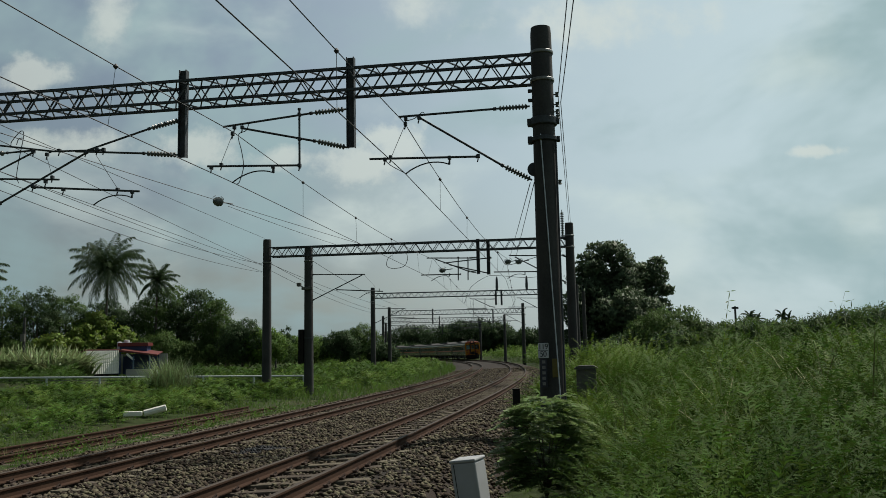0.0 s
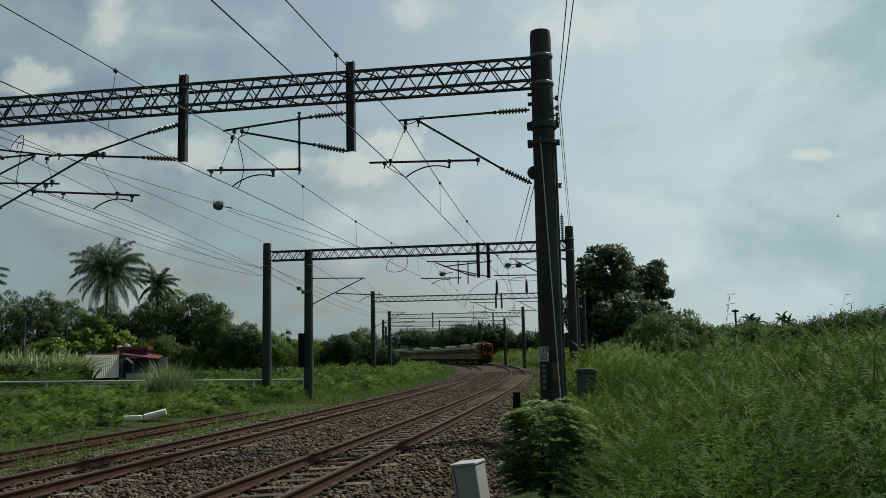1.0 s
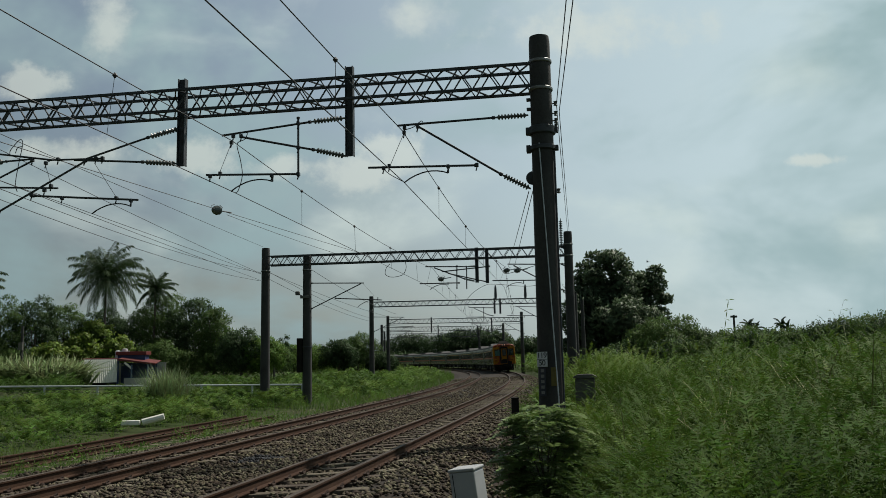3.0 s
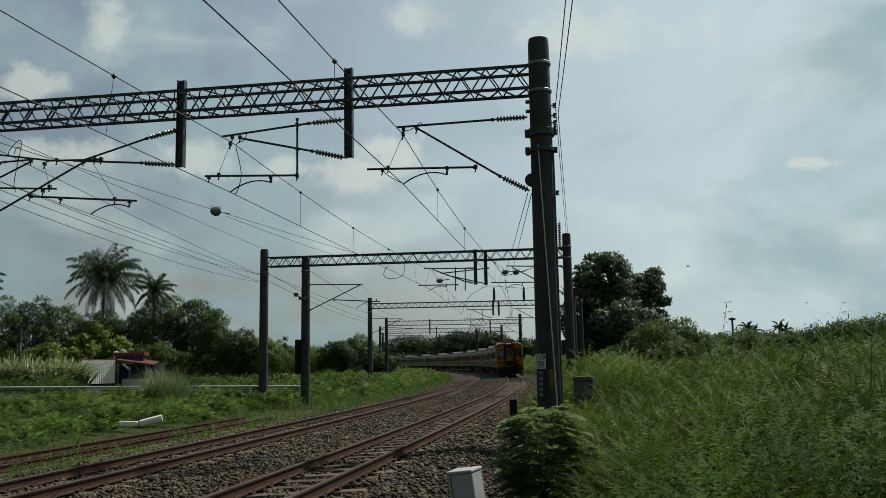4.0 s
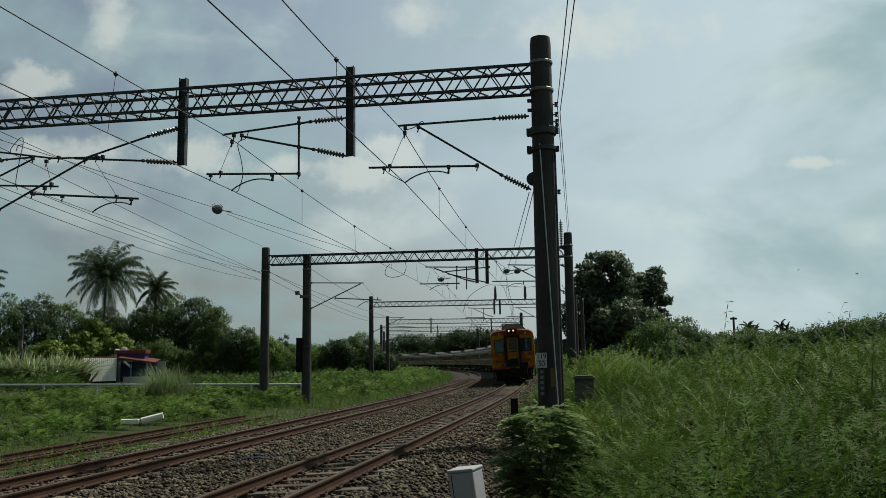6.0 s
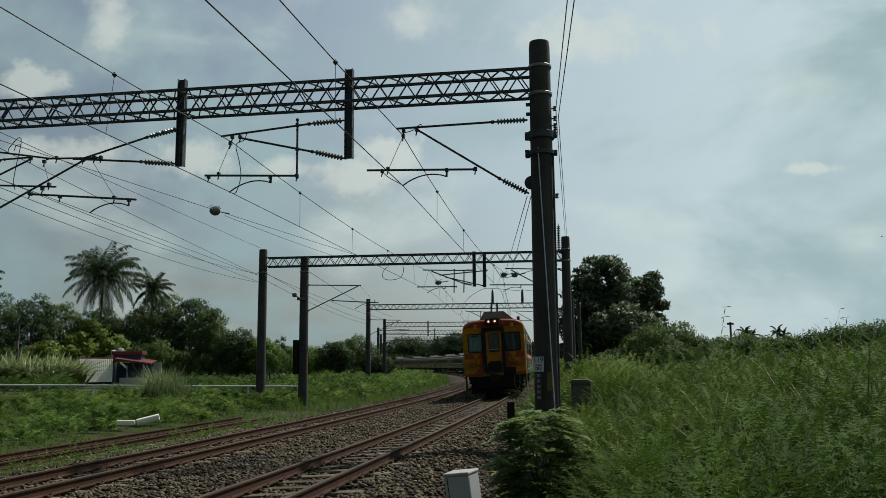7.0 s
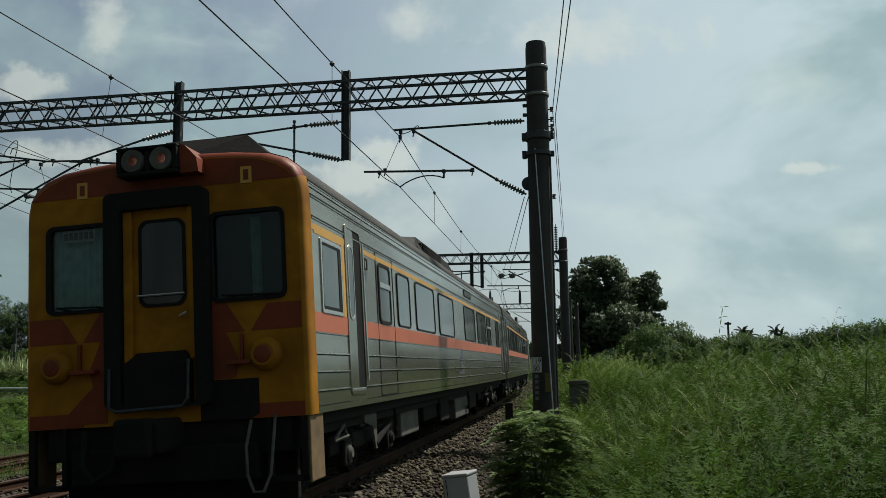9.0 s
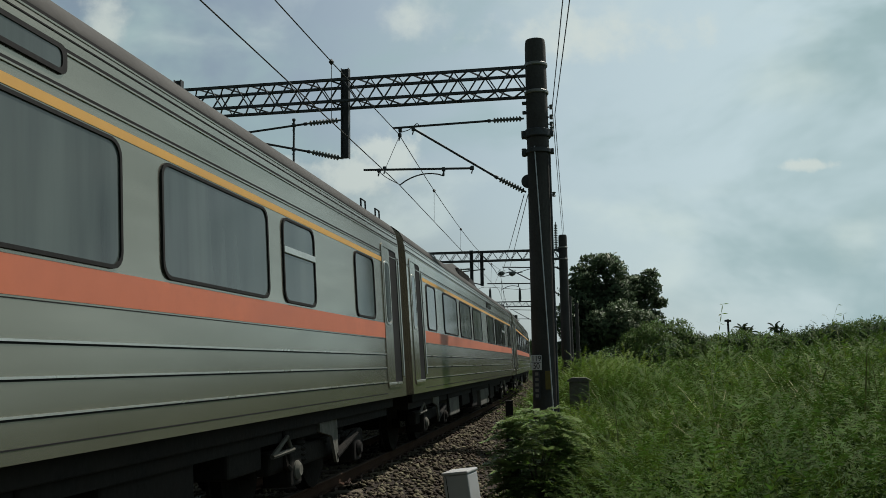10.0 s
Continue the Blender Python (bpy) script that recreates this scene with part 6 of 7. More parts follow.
def build_meadows():
    near = np.concatenate([strewn(21, 4800, -5, 15, 3.25, 14, 0.6, 1.15, clear_of_mast), strewn(22, 3600, 13, 45, 3.6, 26, 0.9, 1.6, clear_of_mast)])
    scatter("tall_grass", edged(near), TUFT, BLADE, "dense tall fine grass beside the line", "tall grass")
    plumes = np.array([(3.85, 12.5, 0.5, 0.4, 1.85, 0.1), (5.5, 12.6, 0.5, 1.9, 1.85, 0.1), (5.75, 12.5, 0.45, 3.2, 1.95, -0.1), (6.1, 12.8, 0.5, 4.4, 1.7, 0.1)])
    domes = lambda seed, count, per, s0, s1, u0, u1, lo, hi: domed(edged(strewn(seed, count, s0, s1, u0, u1, lo, hi, lambda x, y, s, u, p: clear_of_mast(x, y, s, u, p) & (np.hypot(s - 9.95, u - 2.97) > 1.25) & (np.hypot(x - 1.26, y - 11.4) > 1.35))), per, seed)
    scatter("feathery_sprays", np.concatenate([domes(23, 190, 46, -3, 9.5, 3.9, 11.5, 1.1, 1.75), domes(46, 150, 52, 9, 17, 4.3, 16, 1.5, 2.2)]), TWIG, SPRAY, "mounds of fine arching feathery sprays over the grass", "weeds")
    tall = clustered(edged(strewn(49, 110, 0, 17, 4.2, 15, 1.1, 1.8, clear_of_mast)), 5, 49)
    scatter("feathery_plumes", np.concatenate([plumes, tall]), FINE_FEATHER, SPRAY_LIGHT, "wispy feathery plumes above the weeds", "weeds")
    # the farther mounds' denser shade is put in by the darker LEAF colour
    scatter("feathery_weeds", np.concatenate([domes(24, 140, 40, 16, 30, 4.6, 24, 1.6, 2.25), domes(47, 150, 32, 29, 55, 5.0, 34, 1.6, 2.2)]), COARSE_TWIG, LEAF, "mounds of feathery green weeds among tall grass", "weeds")
    rs = np.random.RandomState(65)
    d, b = rs.uniform(21.5, 29, 40), rs.uniform(0.145, 0.225, 40)
    stand = domed(np.stack([b * d, d, 0 * d, 0 * d, rs.uniform(1.8, 2.7, 40), 0 * d], -1), 60, 66)
    d, b = rs.uniform(10.2, 11.6, 12), rs.uniform(0.182, 0.225, 12)
    screen = domed(np.stack([b * d, d, 0 * d, 0 * d, rs.uniform(0.5, 0.8, 12), 0 * d], -1), 46, 67)
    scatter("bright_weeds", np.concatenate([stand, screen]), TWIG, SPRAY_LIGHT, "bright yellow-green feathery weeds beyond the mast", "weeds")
    scatter("trackside_weeds", domed(strewn(57, 90, 22, 75, 3.3, 5.6, 1.1, 1.9), 34, 57), COARSE_TWIG, LEAF, "tall green weeds beside the outer rail", "weeds")
    scatter("leafy_weeds", domes(48, 90, 40, 2, 30, 4.0, 18, 0.9, 1.8), COARSE_TWIG, LEAF, "darker leafy weeds among the feathery ones", "weeds")
    # mounds picked out as sunlit by the lighter leaf colour alone
    scatter("sun_painted_mounds", np.concatenate([domes(71, 46, 44, 2, 12, 3.5, 6.0, 0.9, 1.35), domes(72, 40, 44, 4, 20, 6.0, 15, 1.4, 2.0)]), TWIG, SPRAY_LIGHT, "yellow-green mounds of feathery weeds in sun-painted leaf colour", "weeds")
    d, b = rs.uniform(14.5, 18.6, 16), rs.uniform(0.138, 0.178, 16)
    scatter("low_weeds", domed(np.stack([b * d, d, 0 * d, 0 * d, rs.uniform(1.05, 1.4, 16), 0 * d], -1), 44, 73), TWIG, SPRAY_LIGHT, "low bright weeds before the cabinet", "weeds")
    rs = np.random.RandomState(62)
    cover = np.concatenate([edged(strewn(27, 900, 8, 20, 4.5, 16, 0.3, 0.6, clear_of_mast)), edged(strewn(28, 1700, 16, 50, 3.9, 30, 0.5, 1.0, clear_of_mast))])
    cover[:, 2] += rs.uniform(0.25, 1.0, len(cover)) * np.clip(cover[:, 4] / 0.5, 0.2, 1.3)
    scatter("leafy_tops", cover, SMALL_CLUMP, LEAF, "small-leaved green tops among the tall grass", "weeds")
    low = strewn(29, 2400, 8, 60, -25, -6.4, 0.35, 0.85, lambda x, y, s, u, p: (p > 0.4) & (np.abs(u - SIDE_U) > 0.9))
    low[:, 2] += 0.08
    scatter("ground_cover", low, SMALL_CLUMP, LUSH, "low leafy ground cover in the meadow", "weeds")
    scatter("verge_grass", strewn(25, 2200, 3, 60, 2.45, 3.9, 0.15, 0.42, clear_of_mast), TUFT, BLADE, "low grass at the foot of the ballast", "grass")
    dry = edged(strewn(26, 520, 2, 17, 4.2, 14, 1.3, 1.95, clear_of_mast))
    scatter("dry_stalks", dry, tuft_kinds(9, 2, 0.0055, 0.9), DRY, "pale dry grass stalks", "grass")
    left = np.concatenate([strewn(31, 4200, 6, 48, -24, -6.3, 0.18, 0.5, lambda x, y, s, u, p: (np.abs(u - SIDE_U) > 0.75) | (p > 0.62)),
                           strewn(32, 2200, 30, 125, -17, -6.4, 0.5, 0.95)])
    scatter("meadow_grass", left, WIDE_TUFT, LUSH, "bright green grass between the tracks and the fence", "grass")
    scatter("meadow_weeds", np.concatenate([strewn(33, 800, 14, 120, -22, -7.0, 0.35, 0.95, lambda x, y, s, u, p: (p > 0.45) & (np.abs(u - SIDE_U) > 1.3)),
                                            strewn(36, 250, 22, 60, -24, -13, 0.6, 1.1)]), WEED, LUSH, "leafy green weeds in the meadow", "weeds")
    scatter("trackside_growth", strewn(34, 450, 40, 190, 2.9, 9, 0.6, 1.8), FEATHER, LEAF, "green growth along the outer side of the curve", "weeds")
    scatter("curve_growth", domed(np.concatenate([strewn(81, 150, 75, 190, 3.4, 14, 1.6, 3.0), strewn(82, 60, 12.5, 32, 2.55, 3.5, 0.8, 1.5, lambda x, y, s, u, p: np.hypot(s - 9.95, u - 2.97) > 1.6)]), 30, 83), BROAD_TWIG, LUSH, "fresh green weeds on the outer side of the curve", "weeds")
    scatter("far_grass", strewn(35, 2400, 100, 260, -30, -6.5, 0.8, 1.6), WIDE_TUFT, LUSH, "grass inside the curve", "grass")
    hummocks = domed(np.concatenate([strewn(37, 170, 20, 50, -26, -10.5, 0.45, 0.95, lambda x, y, s, u, p: np.abs(u - SIDE_U) > 1.3), strewn(36, 90, 12, 40, -14, -8.8, 0.35, 0.8, lambda x, y, s, u, p: np.abs(u - SIDE_U) > 1.3), strewn(38, 220, 40, 110, -18, -8, 0.7, 1.4), strewn(39, 90, 120, 200, -24, -8, 1.2, 2.2)]), 26, 37)
    scatter("meadow_hummocks", hummocks, BROAD_TWIG, LUSH, "rounded hummocks of bright leafy weeds", "weeds")
    darker = domed(np.concatenate([strewn(53, 80, 18, 50, -26, -10.5, 0.4, 0.9, lambda x, y, s, u, p: np.abs(u - SIDE_U) > 1.3), strewn(54, 80, 44, 110, -18, -8, 0.7, 1.3)]), 30, 53)
    scatter("meadow_scrub", darker, BROAD_TWIG, LEAF, "darker leafy scrub in the meadow", "weeds")
    pale = domed(strewn(55, 70, 24, 110, -22, -9.5, 0.45, 1.0), 24, 55)
    scatter("meadow_flush", pale, BROAD_TWIG, SPRAY_LIGHT, "fresh yellow-green weeds in the meadow", "weeds")
    scatter("parched_grass", strewn(52, 1100, 8, 70, -9.2, -6.2, 0.12, 0.38), TUFT, DRY, "yellowed grass beside the ballast", "grass")
    rs = np.random.RandomState(63)
    x, y = rs.uniform(-46, -5, 330), rs.uniform(51.5, 74, 330)
    low_here = (x / y > -0.425) & (x / y < -0.30)
    x, y = x[~low_here], y[~low_here]
    behind = domed(np.stack([x, y, 0 * x, 0 * x, rs.uniform(1.0, 1.7, len(x)), 0 * x], -1), 22, 64)
    scatter("fenceside_growth", behind, BROAD_TWIG, LEAF, "green growth behind the fence", "weeds")
    # a stand of cane behind the fence, and a reed clump beside the shack
    rs = np.random.RandomState(61)
    x, y = rs.uniform(-46, -33.9, 900), rs.uniform(76, 84, 900)
    scatter("cane_field", np.stack([x, y, ground_z(x, y), rs.uniform(0, 6.28, 900), rs.uniform(2.9, 3.9, 900), rs.uniform(-0.2, 0.2, 900)], -1), CANE_TUFT, CANE_LEAF, "stand of pale green cane behind the fence", "cane", outward=np.tile((0.25, -0.2, 1.0), (900, 1)))
    x, y = rs.normal(-13.95, 0.42, 220), rs.normal(44.2, 0.4, 220)
    scatter("reed_clump", np.stack([x, y, ground_z(x, y), rs.uniform(0, 6.28, 220), rs.uniform(1.3, 2.6, 220), rs.uniform(-0.12, 0.12, 220)], -1), TUFT, CANE_LEAF, "tall reed clump beside the fence", "reeds")


SMALL_CLUMP = clump_kinds(8, 34, 0.12)
build_meadows()


def leaf_sprays(seed, leaves, long, wide, count=8):
    """Flat, ragged sprays of pointed leaves, one metre across."""
    rs = np.random.RandomState(seed)
    out = []
    for _ in range(count):
        v, f = [], []
        for _ in range(leaves):
            p = rs.normal(0, 0.24, 3) * (1, 1, 0.7)
            d = rs.normal(0, 1, 3)
            d /= np.linalg.norm(d)
            n = np.cross(d, rs.normal(0, 1, 3))
            n *= wide * rs.uniform(0.7, 1.2) / np.linalg.norm(n)
            b = len(v)
            v.extend([p - d * long * 0.5, p + n, p + d * long * 0.5, p - n])
            f += [(b, b + 1, b + 2), (b, b + 2, b + 3)]
        out.append((np.array(v), np.array(f)))
    return out


SPRAYS, BROAD_SPRAYS = leaf_sprays(5, 6, 0.42, 0.085), leaf_sprays(6, 5, 0.55, 0.15)


def tree(name, label, x, y, height, width, material, seed, lobes=22, sprays=2600, low=0.2, kinds=SPRAYS, size=0.6, lump=0.15):
    """A tapered trunk with limbs that carry a crown of many rounded, uneven lobes of leaves."""
    rs = np.random.RandomState(seed)
    z0 = float(ground_z(np.array([x]), np.array([y]))[0])
    ob = thing(name, label, "tree" if height > 3 else "shrub", Matrix.Translation((x, y, z0 - 0.1)))
    fork = height * (low + 0.1)
    r = 0.022 * height + 0.05
    part("trunk", Shape().tube([(0, 0, 0), (0.05 * width * rs.uniform(-1, 1), 0, fork * 0.6), (0, 0, fork), (0, 0, height * 0.7)], r, 9, True, r * 0.35), BARK, ob, smooth=True)
    mid, half = height * (1 + low) / 2, height * (1 - low) / 2
    balls = []
    for i in range(lobes):
        up = 1 - 1.75 * (i + 0.5) / lobes
        a = i * 2.399 + rs.uniform(-0.5, 0.5)
        lr = width * lump * rs.uniform(0.75, 1.35)
        flat = math.sqrt(max(0.05, 1 - up * up)) * rs.uniform(0.72, 1.05)
        balls.append((np.array((math.cos(a) * flat * (width / 2 - lr * 0.7), math.sin(a) * flat * (width / 2 - lr * 0.7), mid + up * (half - lr * 0.5) * rs.uniform(0.88, 1.04))), lr))
    balls.append((np.array((0, 0, mid)), width * 0.30))
    whole = sum(q[1] ** 2 for q in balls)
    rows, ways = [], []
    for c, lr in balls:
        n = max(8, int(sprays * lr ** 2 / whole))
        d = rs.normal(0, 1, (n, 3))
        d /= np.linalg.norm(d, axis=1)[:, None]
        d[:, 2] = np.where(d[:, 2] < -0.55, -d[:, 2], d[:, 2])
        far = np.where(rs.uniform(0, 1, n) < 0.25, rs.uniform(0.4, 0.85, n), rs.uniform(0.85, 1.12, n))
        rows.append(np.column_stack([c + d * (lr * far)[:, None] * (1, 1, 0.86), rs.uniform(0, 6.28, n), rs.uniform(0.65, 1.3, n) * size, rs.uniform(-0.5, 0.5, n)]))
        ways.append(d + (c - (0, 0, mid)) / max(width, height) * 0.9)
    crown = scatter("crown", np.concatenate(rows), kinds, material, "", "", outward=np.concatenate(ways))
    crown.parent = ob
    for c, lr in balls[2:lobes:4]:
        part("limb", Shape().tube([(0, 0, fork * 0.85), tuple(c * 0.5 + np.array((0, 0, fork * 0.35))), tuple(c)], r * 0.4, 6, True, r * 0.1), BARK, ob)
    return ob


def palm(label, x, y, height, reach, seed, fronds=22, width=0.045):
    rs = np.random.RandomState(seed)
    z0 = float(ground_z(np.array([x]), np.array([y]))[0])
    ob = thing("palm_tree", label, "palm tree", Matrix.Translation((x, y, z0)))
    part("trunk", Shape().tube([(0.4 * math.sin(t * 2), 0, height * t) for t in np.linspace(0, 1, 9)], 0.17, 10, True, 0.12), BARK, ob, "slender grey trunk", smooth=True)
    top = Vector((0.4 * math.sin(2), 0, height))
    for i in range(fronds):
        a, rise = i * 2.399 + rs.uniform(-0.25, 0.25), 1.42 - 2.35 * (i / fronds) ** 1.15 + rs.uniform(-0.15, 0.15)
        L = reach * rs.uniform(0.85, 1.2)
        bend = rs.uniform(0.8, 1.5)
        d = Vector((math.cos(a), math.sin(a), 0))
        pts = []
        for t in np.linspace(0, 1, 12):
            ang = max(-1.5, rise - bend * t ** 1.6)
            pts.append((pts[-1] if pts else top) + (d * math.cos(ang) + Vector((0, 0, math.sin(ang)))) * (L / 11 if pts else 0))
        sh = Shape().tube(pts, 0.04, 4, True, 0.010)
        side = Vector((-d.y, d.x, 0))
        for j in range(5, 64):
            t = j / 64 * 11
            k = min(10, int(t))
            p = pts[k].lerp(pts[k + 1], t - k)
            fw = (pts[k + 1] - pts[k]).normalized()
            ll = reach * 0.20 * (math.sin(math.pi * (0.10 + 0.84 * j / 64)) ** 0.6) * rs.uniform(0.75, 1.1)
            for sg in (-1, 1):
                e = (side * sg * 0.75 + fw * 0.6 + Vector((0, 0, rs.uniform(-0.9, 0.1)))).normalized()
                n = fw * width
                sh.add([p - n, p + e * ll * 0.5 - n - Vector((0, 0, ll * 0.06)), p + e * ll - Vector((0, 0, ll * 0.38)), p + e * ll * 0.5 + n - Vector((0, 0, ll * 0.06))], [(0, 1, 2, 3)])
        part("frond", sh, PALM_LEAF if i % 4 else DARK_LEAF, ob)
    return ob


def build_trees():
    T = "leafy tree in the grove behind the fence"
    for i, (b, d, hgt, w, m, lb) in enumerate([
            (-0.560, 108, 11.2, 9.0, TREE_LEAF, T), (-0.508, 105, 10.8, 8.0, TREE_LEAF, T), (-0.468, 108, 10.8, 7.5, DARK_LEAF, T), (-0.435, 112, 10.2, 7.5, TREE_LEAF, T),
            (-0.390, 112, 9.2, 8.0, DARK_LEAF, T), (-0.352, 112, 8.8, 8.0, DARK_LEAF, T), (-0.318, 108, 10.4, 9.0, TREE_LEAF, "broad spreading dark green tree"),
            (-0.285, 106, 10.2, 7.5, DARK_LEAF, "broad spreading dark green tree"), (-0.262, 100, 8.4, 5.5, TREE_LEAF, T), (-0.232, 92, 5.6, 6.0, DARK_LEAF, "low bushy tree beside the grove"), (-0.208, 92, 4.8, 5.0, LUSH, "low bushy tree beside the grove"),
            (-0.172, 120, 4.2, 8.0, LUSH, "low bushy tree beside the grove"), (-0.150, 125, 4.0, 7.0, LUSH, "low bushy tree beside the grove"),
            (-0.120, 118, 4.8, 6.0, DARK_LEAF, "round dark bushy tree"), (-0.098, 122, 5.8, 6.5, TREE_LEAF, "round dark bushy tree"), (-0.072, 118, 3.2, 4.6, DARK_LEAF, "round dark bushy tree")]):
        tree("grove_tree", lb, b * d, d, hgt, w, m, 100 + i, 20, int(360 * w), 0.08, SPRAYS, 0.62)
    for i, b in enumerate(np.linspace(-0.56, -0.20, 15)):
        d = 99 + 4 * (i % 3)
        tree("grove_shrub", "low dark shrub under the grove's trees", b * d, d, 3.6 + 1.1 * ((i * 7) % 5) / 4, 6.5, DARK_LEAF if i % 3 and i < 9 else TREE_LEAF, 220 + i, 14, 1700, 0.0, SPRAYS, 0.6, 0.17)
    for i, (b, d, hgt, w) in enumerate([(-0.402, 98, 7.6, 5.0), (-0.416, 95, 5.6, 4.2), (-0.452, 92, 4.6, 4.0), (-0.372, 97, 5.2, 4.4)]):
        tree("young_tree", "sunlit yellow-green young tree before the grove", b * d, d, hgt, w, BRIGHT_LEAF, 140 + i, 16, int(260 * w), 0.1, BROAD_SPRAYS, 0.62)
    for i, (b, d, hgt, w) in enumerate([(-0.052, 300, 9.6, 16), (-0.030, 300, 10.0, 16), (-0.004, 285, 9.0, 15), (0.014, 235, 9.2, 13), (0.033, 235, 9.4, 12), (0.050, 230, 8.2, 11), (0.066, 225, 7.6, 9), (0.085, 220, 6.0, 10), (0.105, 210, 6.0, 10), (0.125, 200, 5.6, 9)]):
        tree("distant_tree", "dull green distant tree beyond the curve", b * d, d, hgt, w, DARK_LEAF, 160 + i, 18, 1700, -0.12, SPRAYS, 1.4)
    tree("spreading_tree", "large dark tree with lumpy crown beyond the weeds", 0.187 * 95, 95, 12.9, 8.4, GLOSSY_LEAF, 181, 24, 4200, 0.15, BROAD_SPRAYS, 0.68, 0.17)
    tree("spreading_tree", "dark side tree with open rounded crown", 0.238 * 96, 96, 10.9, 5.0, GLOSSY_LEAF, 182, 9, 1500, 0.35, BROAD_SPRAYS, 0.66, 0.21)
    tree("spreading_tree", "dark side tree with open rounded crown", 0.216 * 96, 96, 10.4, 5.0, GLOSSY_LEAF, 185, 12, 2000, 0.2, BROAD_SPRAYS, 0.66, 0.2)
    tree("spreading_tree", "low dark tree before the large one", 0.165 * 92, 92, 8.6, 6.5, GLOSSY_LEAF, 183, 18, 2400, 0.1, BROAD_SPRAYS, 0.66)
    tree("spreading_tree", "low dark tree before the large one", 0.205 * 90, 90, 7.0, 8.5, GLOSSY_LEAF, 184, 18, 2600, 0.05, BROAD_SPRAYS, 0.66)
    tree("conifer", "small dark pointed conifer", -0.183 * 110, 110, 5.6, 2.6, DARK_LEAF, 186, 14, 700, 0.05, SPRAYS, 0.45, 0.12)
    palm("tall coconut palm with drooping fronds behind the shack", -0.3925 * 100, 100, 12.3, 4.8, 190, 48)
    palm("shorter coconut palm beside a taller one", -0.335 * 106, 106, 11.2, 2.9, 191, 26)
    palm("coconut palm at the edge of the grove", -0.543 * 100, 100, 11.4, 3.6, 192, 30)
    for i, b in enumerate((0.348, 0.356, 0.385, 0.392)):
        palm("tiny distant palm on the skyline", b * 190, 190, 7.7 - 0.6 * (i % 2), 2.0, 195 + i, 12, 0.07)


def build_far_woods():
    """A belt of woods inside the curve and on beyond the grove; out to the left and behind it is unseen, added to
    darken the train's reflections.
    """
    rs = np.random.RandomState(91)
    # added belt, mostly unseen, that the train's steel flank reflects instead of sky
    line = [Vector(q) for q in ((-22, 285, 0), (-60, 195, 0), (-130, 120, 0), (-150, 20, 0), (-110, -70, 0), (-10, -110, 0))]
    skirt = [Vector(q) for q in ((-22, 285, -2), (34, 245, -2), (44, 190, -2.5), (36, 140, -3))]
    rows, ways = [], []
    for a, b in [*zip(line, line[1:]), *zip(skirt, skirt[1:])]:
        for _ in range(int((b - a).length / (4.0 if a.z == 0 else 2.0))):
            c = a + (b - a) * rs.uniform(0, 1) + Vector((rs.normal(0, 5), rs.normal(0, 5), rs.uniform(1.0, 4.5)))
            d = rs.normal(0, 1, (110, 3))
            d /= np.linalg.norm(d, axis=1)[:, None]
            d[:, 2] = abs(d[:, 2]) - 0.3
            lr = rs.uniform(2.6, 4.0)
            rows.append(np.column_stack([np.array(c) + d * lr, rs.uniform(0, 6.28, 110), rs.uniform(1.6, 2.6, 110), rs.uniform(-0.4, 0.4, 110)]))
            ways.append(d)
    scatter("far_woods_and_reflection_belt", np.concatenate(rows), SPRAYS, DARK_LEAF, "dark belt of distant woods, its unseen stretch added to darken reflections", "woods", outward=np.concatenate(ways))


build_trees()
build_far_woods()


def build_thicket():
    """Leafy shrubs behind the tall grass, each its own plant."""
    rs = np.random.RandomState(77)
    spots = [(0.205, 42, 2.2, 3.0), (0.238, 42, 3.1, 3.4), (0.262, 44, 2.9, 3.8), (0.285, 44, 2.4, 3.8), (0.310, 45, 2.3, 4.0), (0.335, 45, 2.2, 4.0), (0.362, 44, 2.2, 4.0), (0.39, 43, 2.3, 4.0),
             (0.418, 42, 2.4, 4.0), (0.446, 41, 2.6, 4.0), (0.475, 40, 2.6, 4.0), (0.505, 38, 2.5, 4.0), (0.535, 36, 2.4, 4.0), (0.18, 40, 1.9, 3.0), (0.165, 46, 1.9, 3.0), (0.262, 33, 2.0, 2.6), (0.30, 30, 1.8, 2.6)]
    for i, (b, d, hgt, w) in enumerate(spots):
        tree("shrub", "dense leafy green shrub behind the tall grass", b * d, d, hgt * rs.uniform(0.93, 1.05), w, TREE_LEAF if i % 3 else DARK_LEAF, 200 + i, 16, int(620 * w), 0.02, SPRAYS, 0.34, 0.17)


build_thicket()


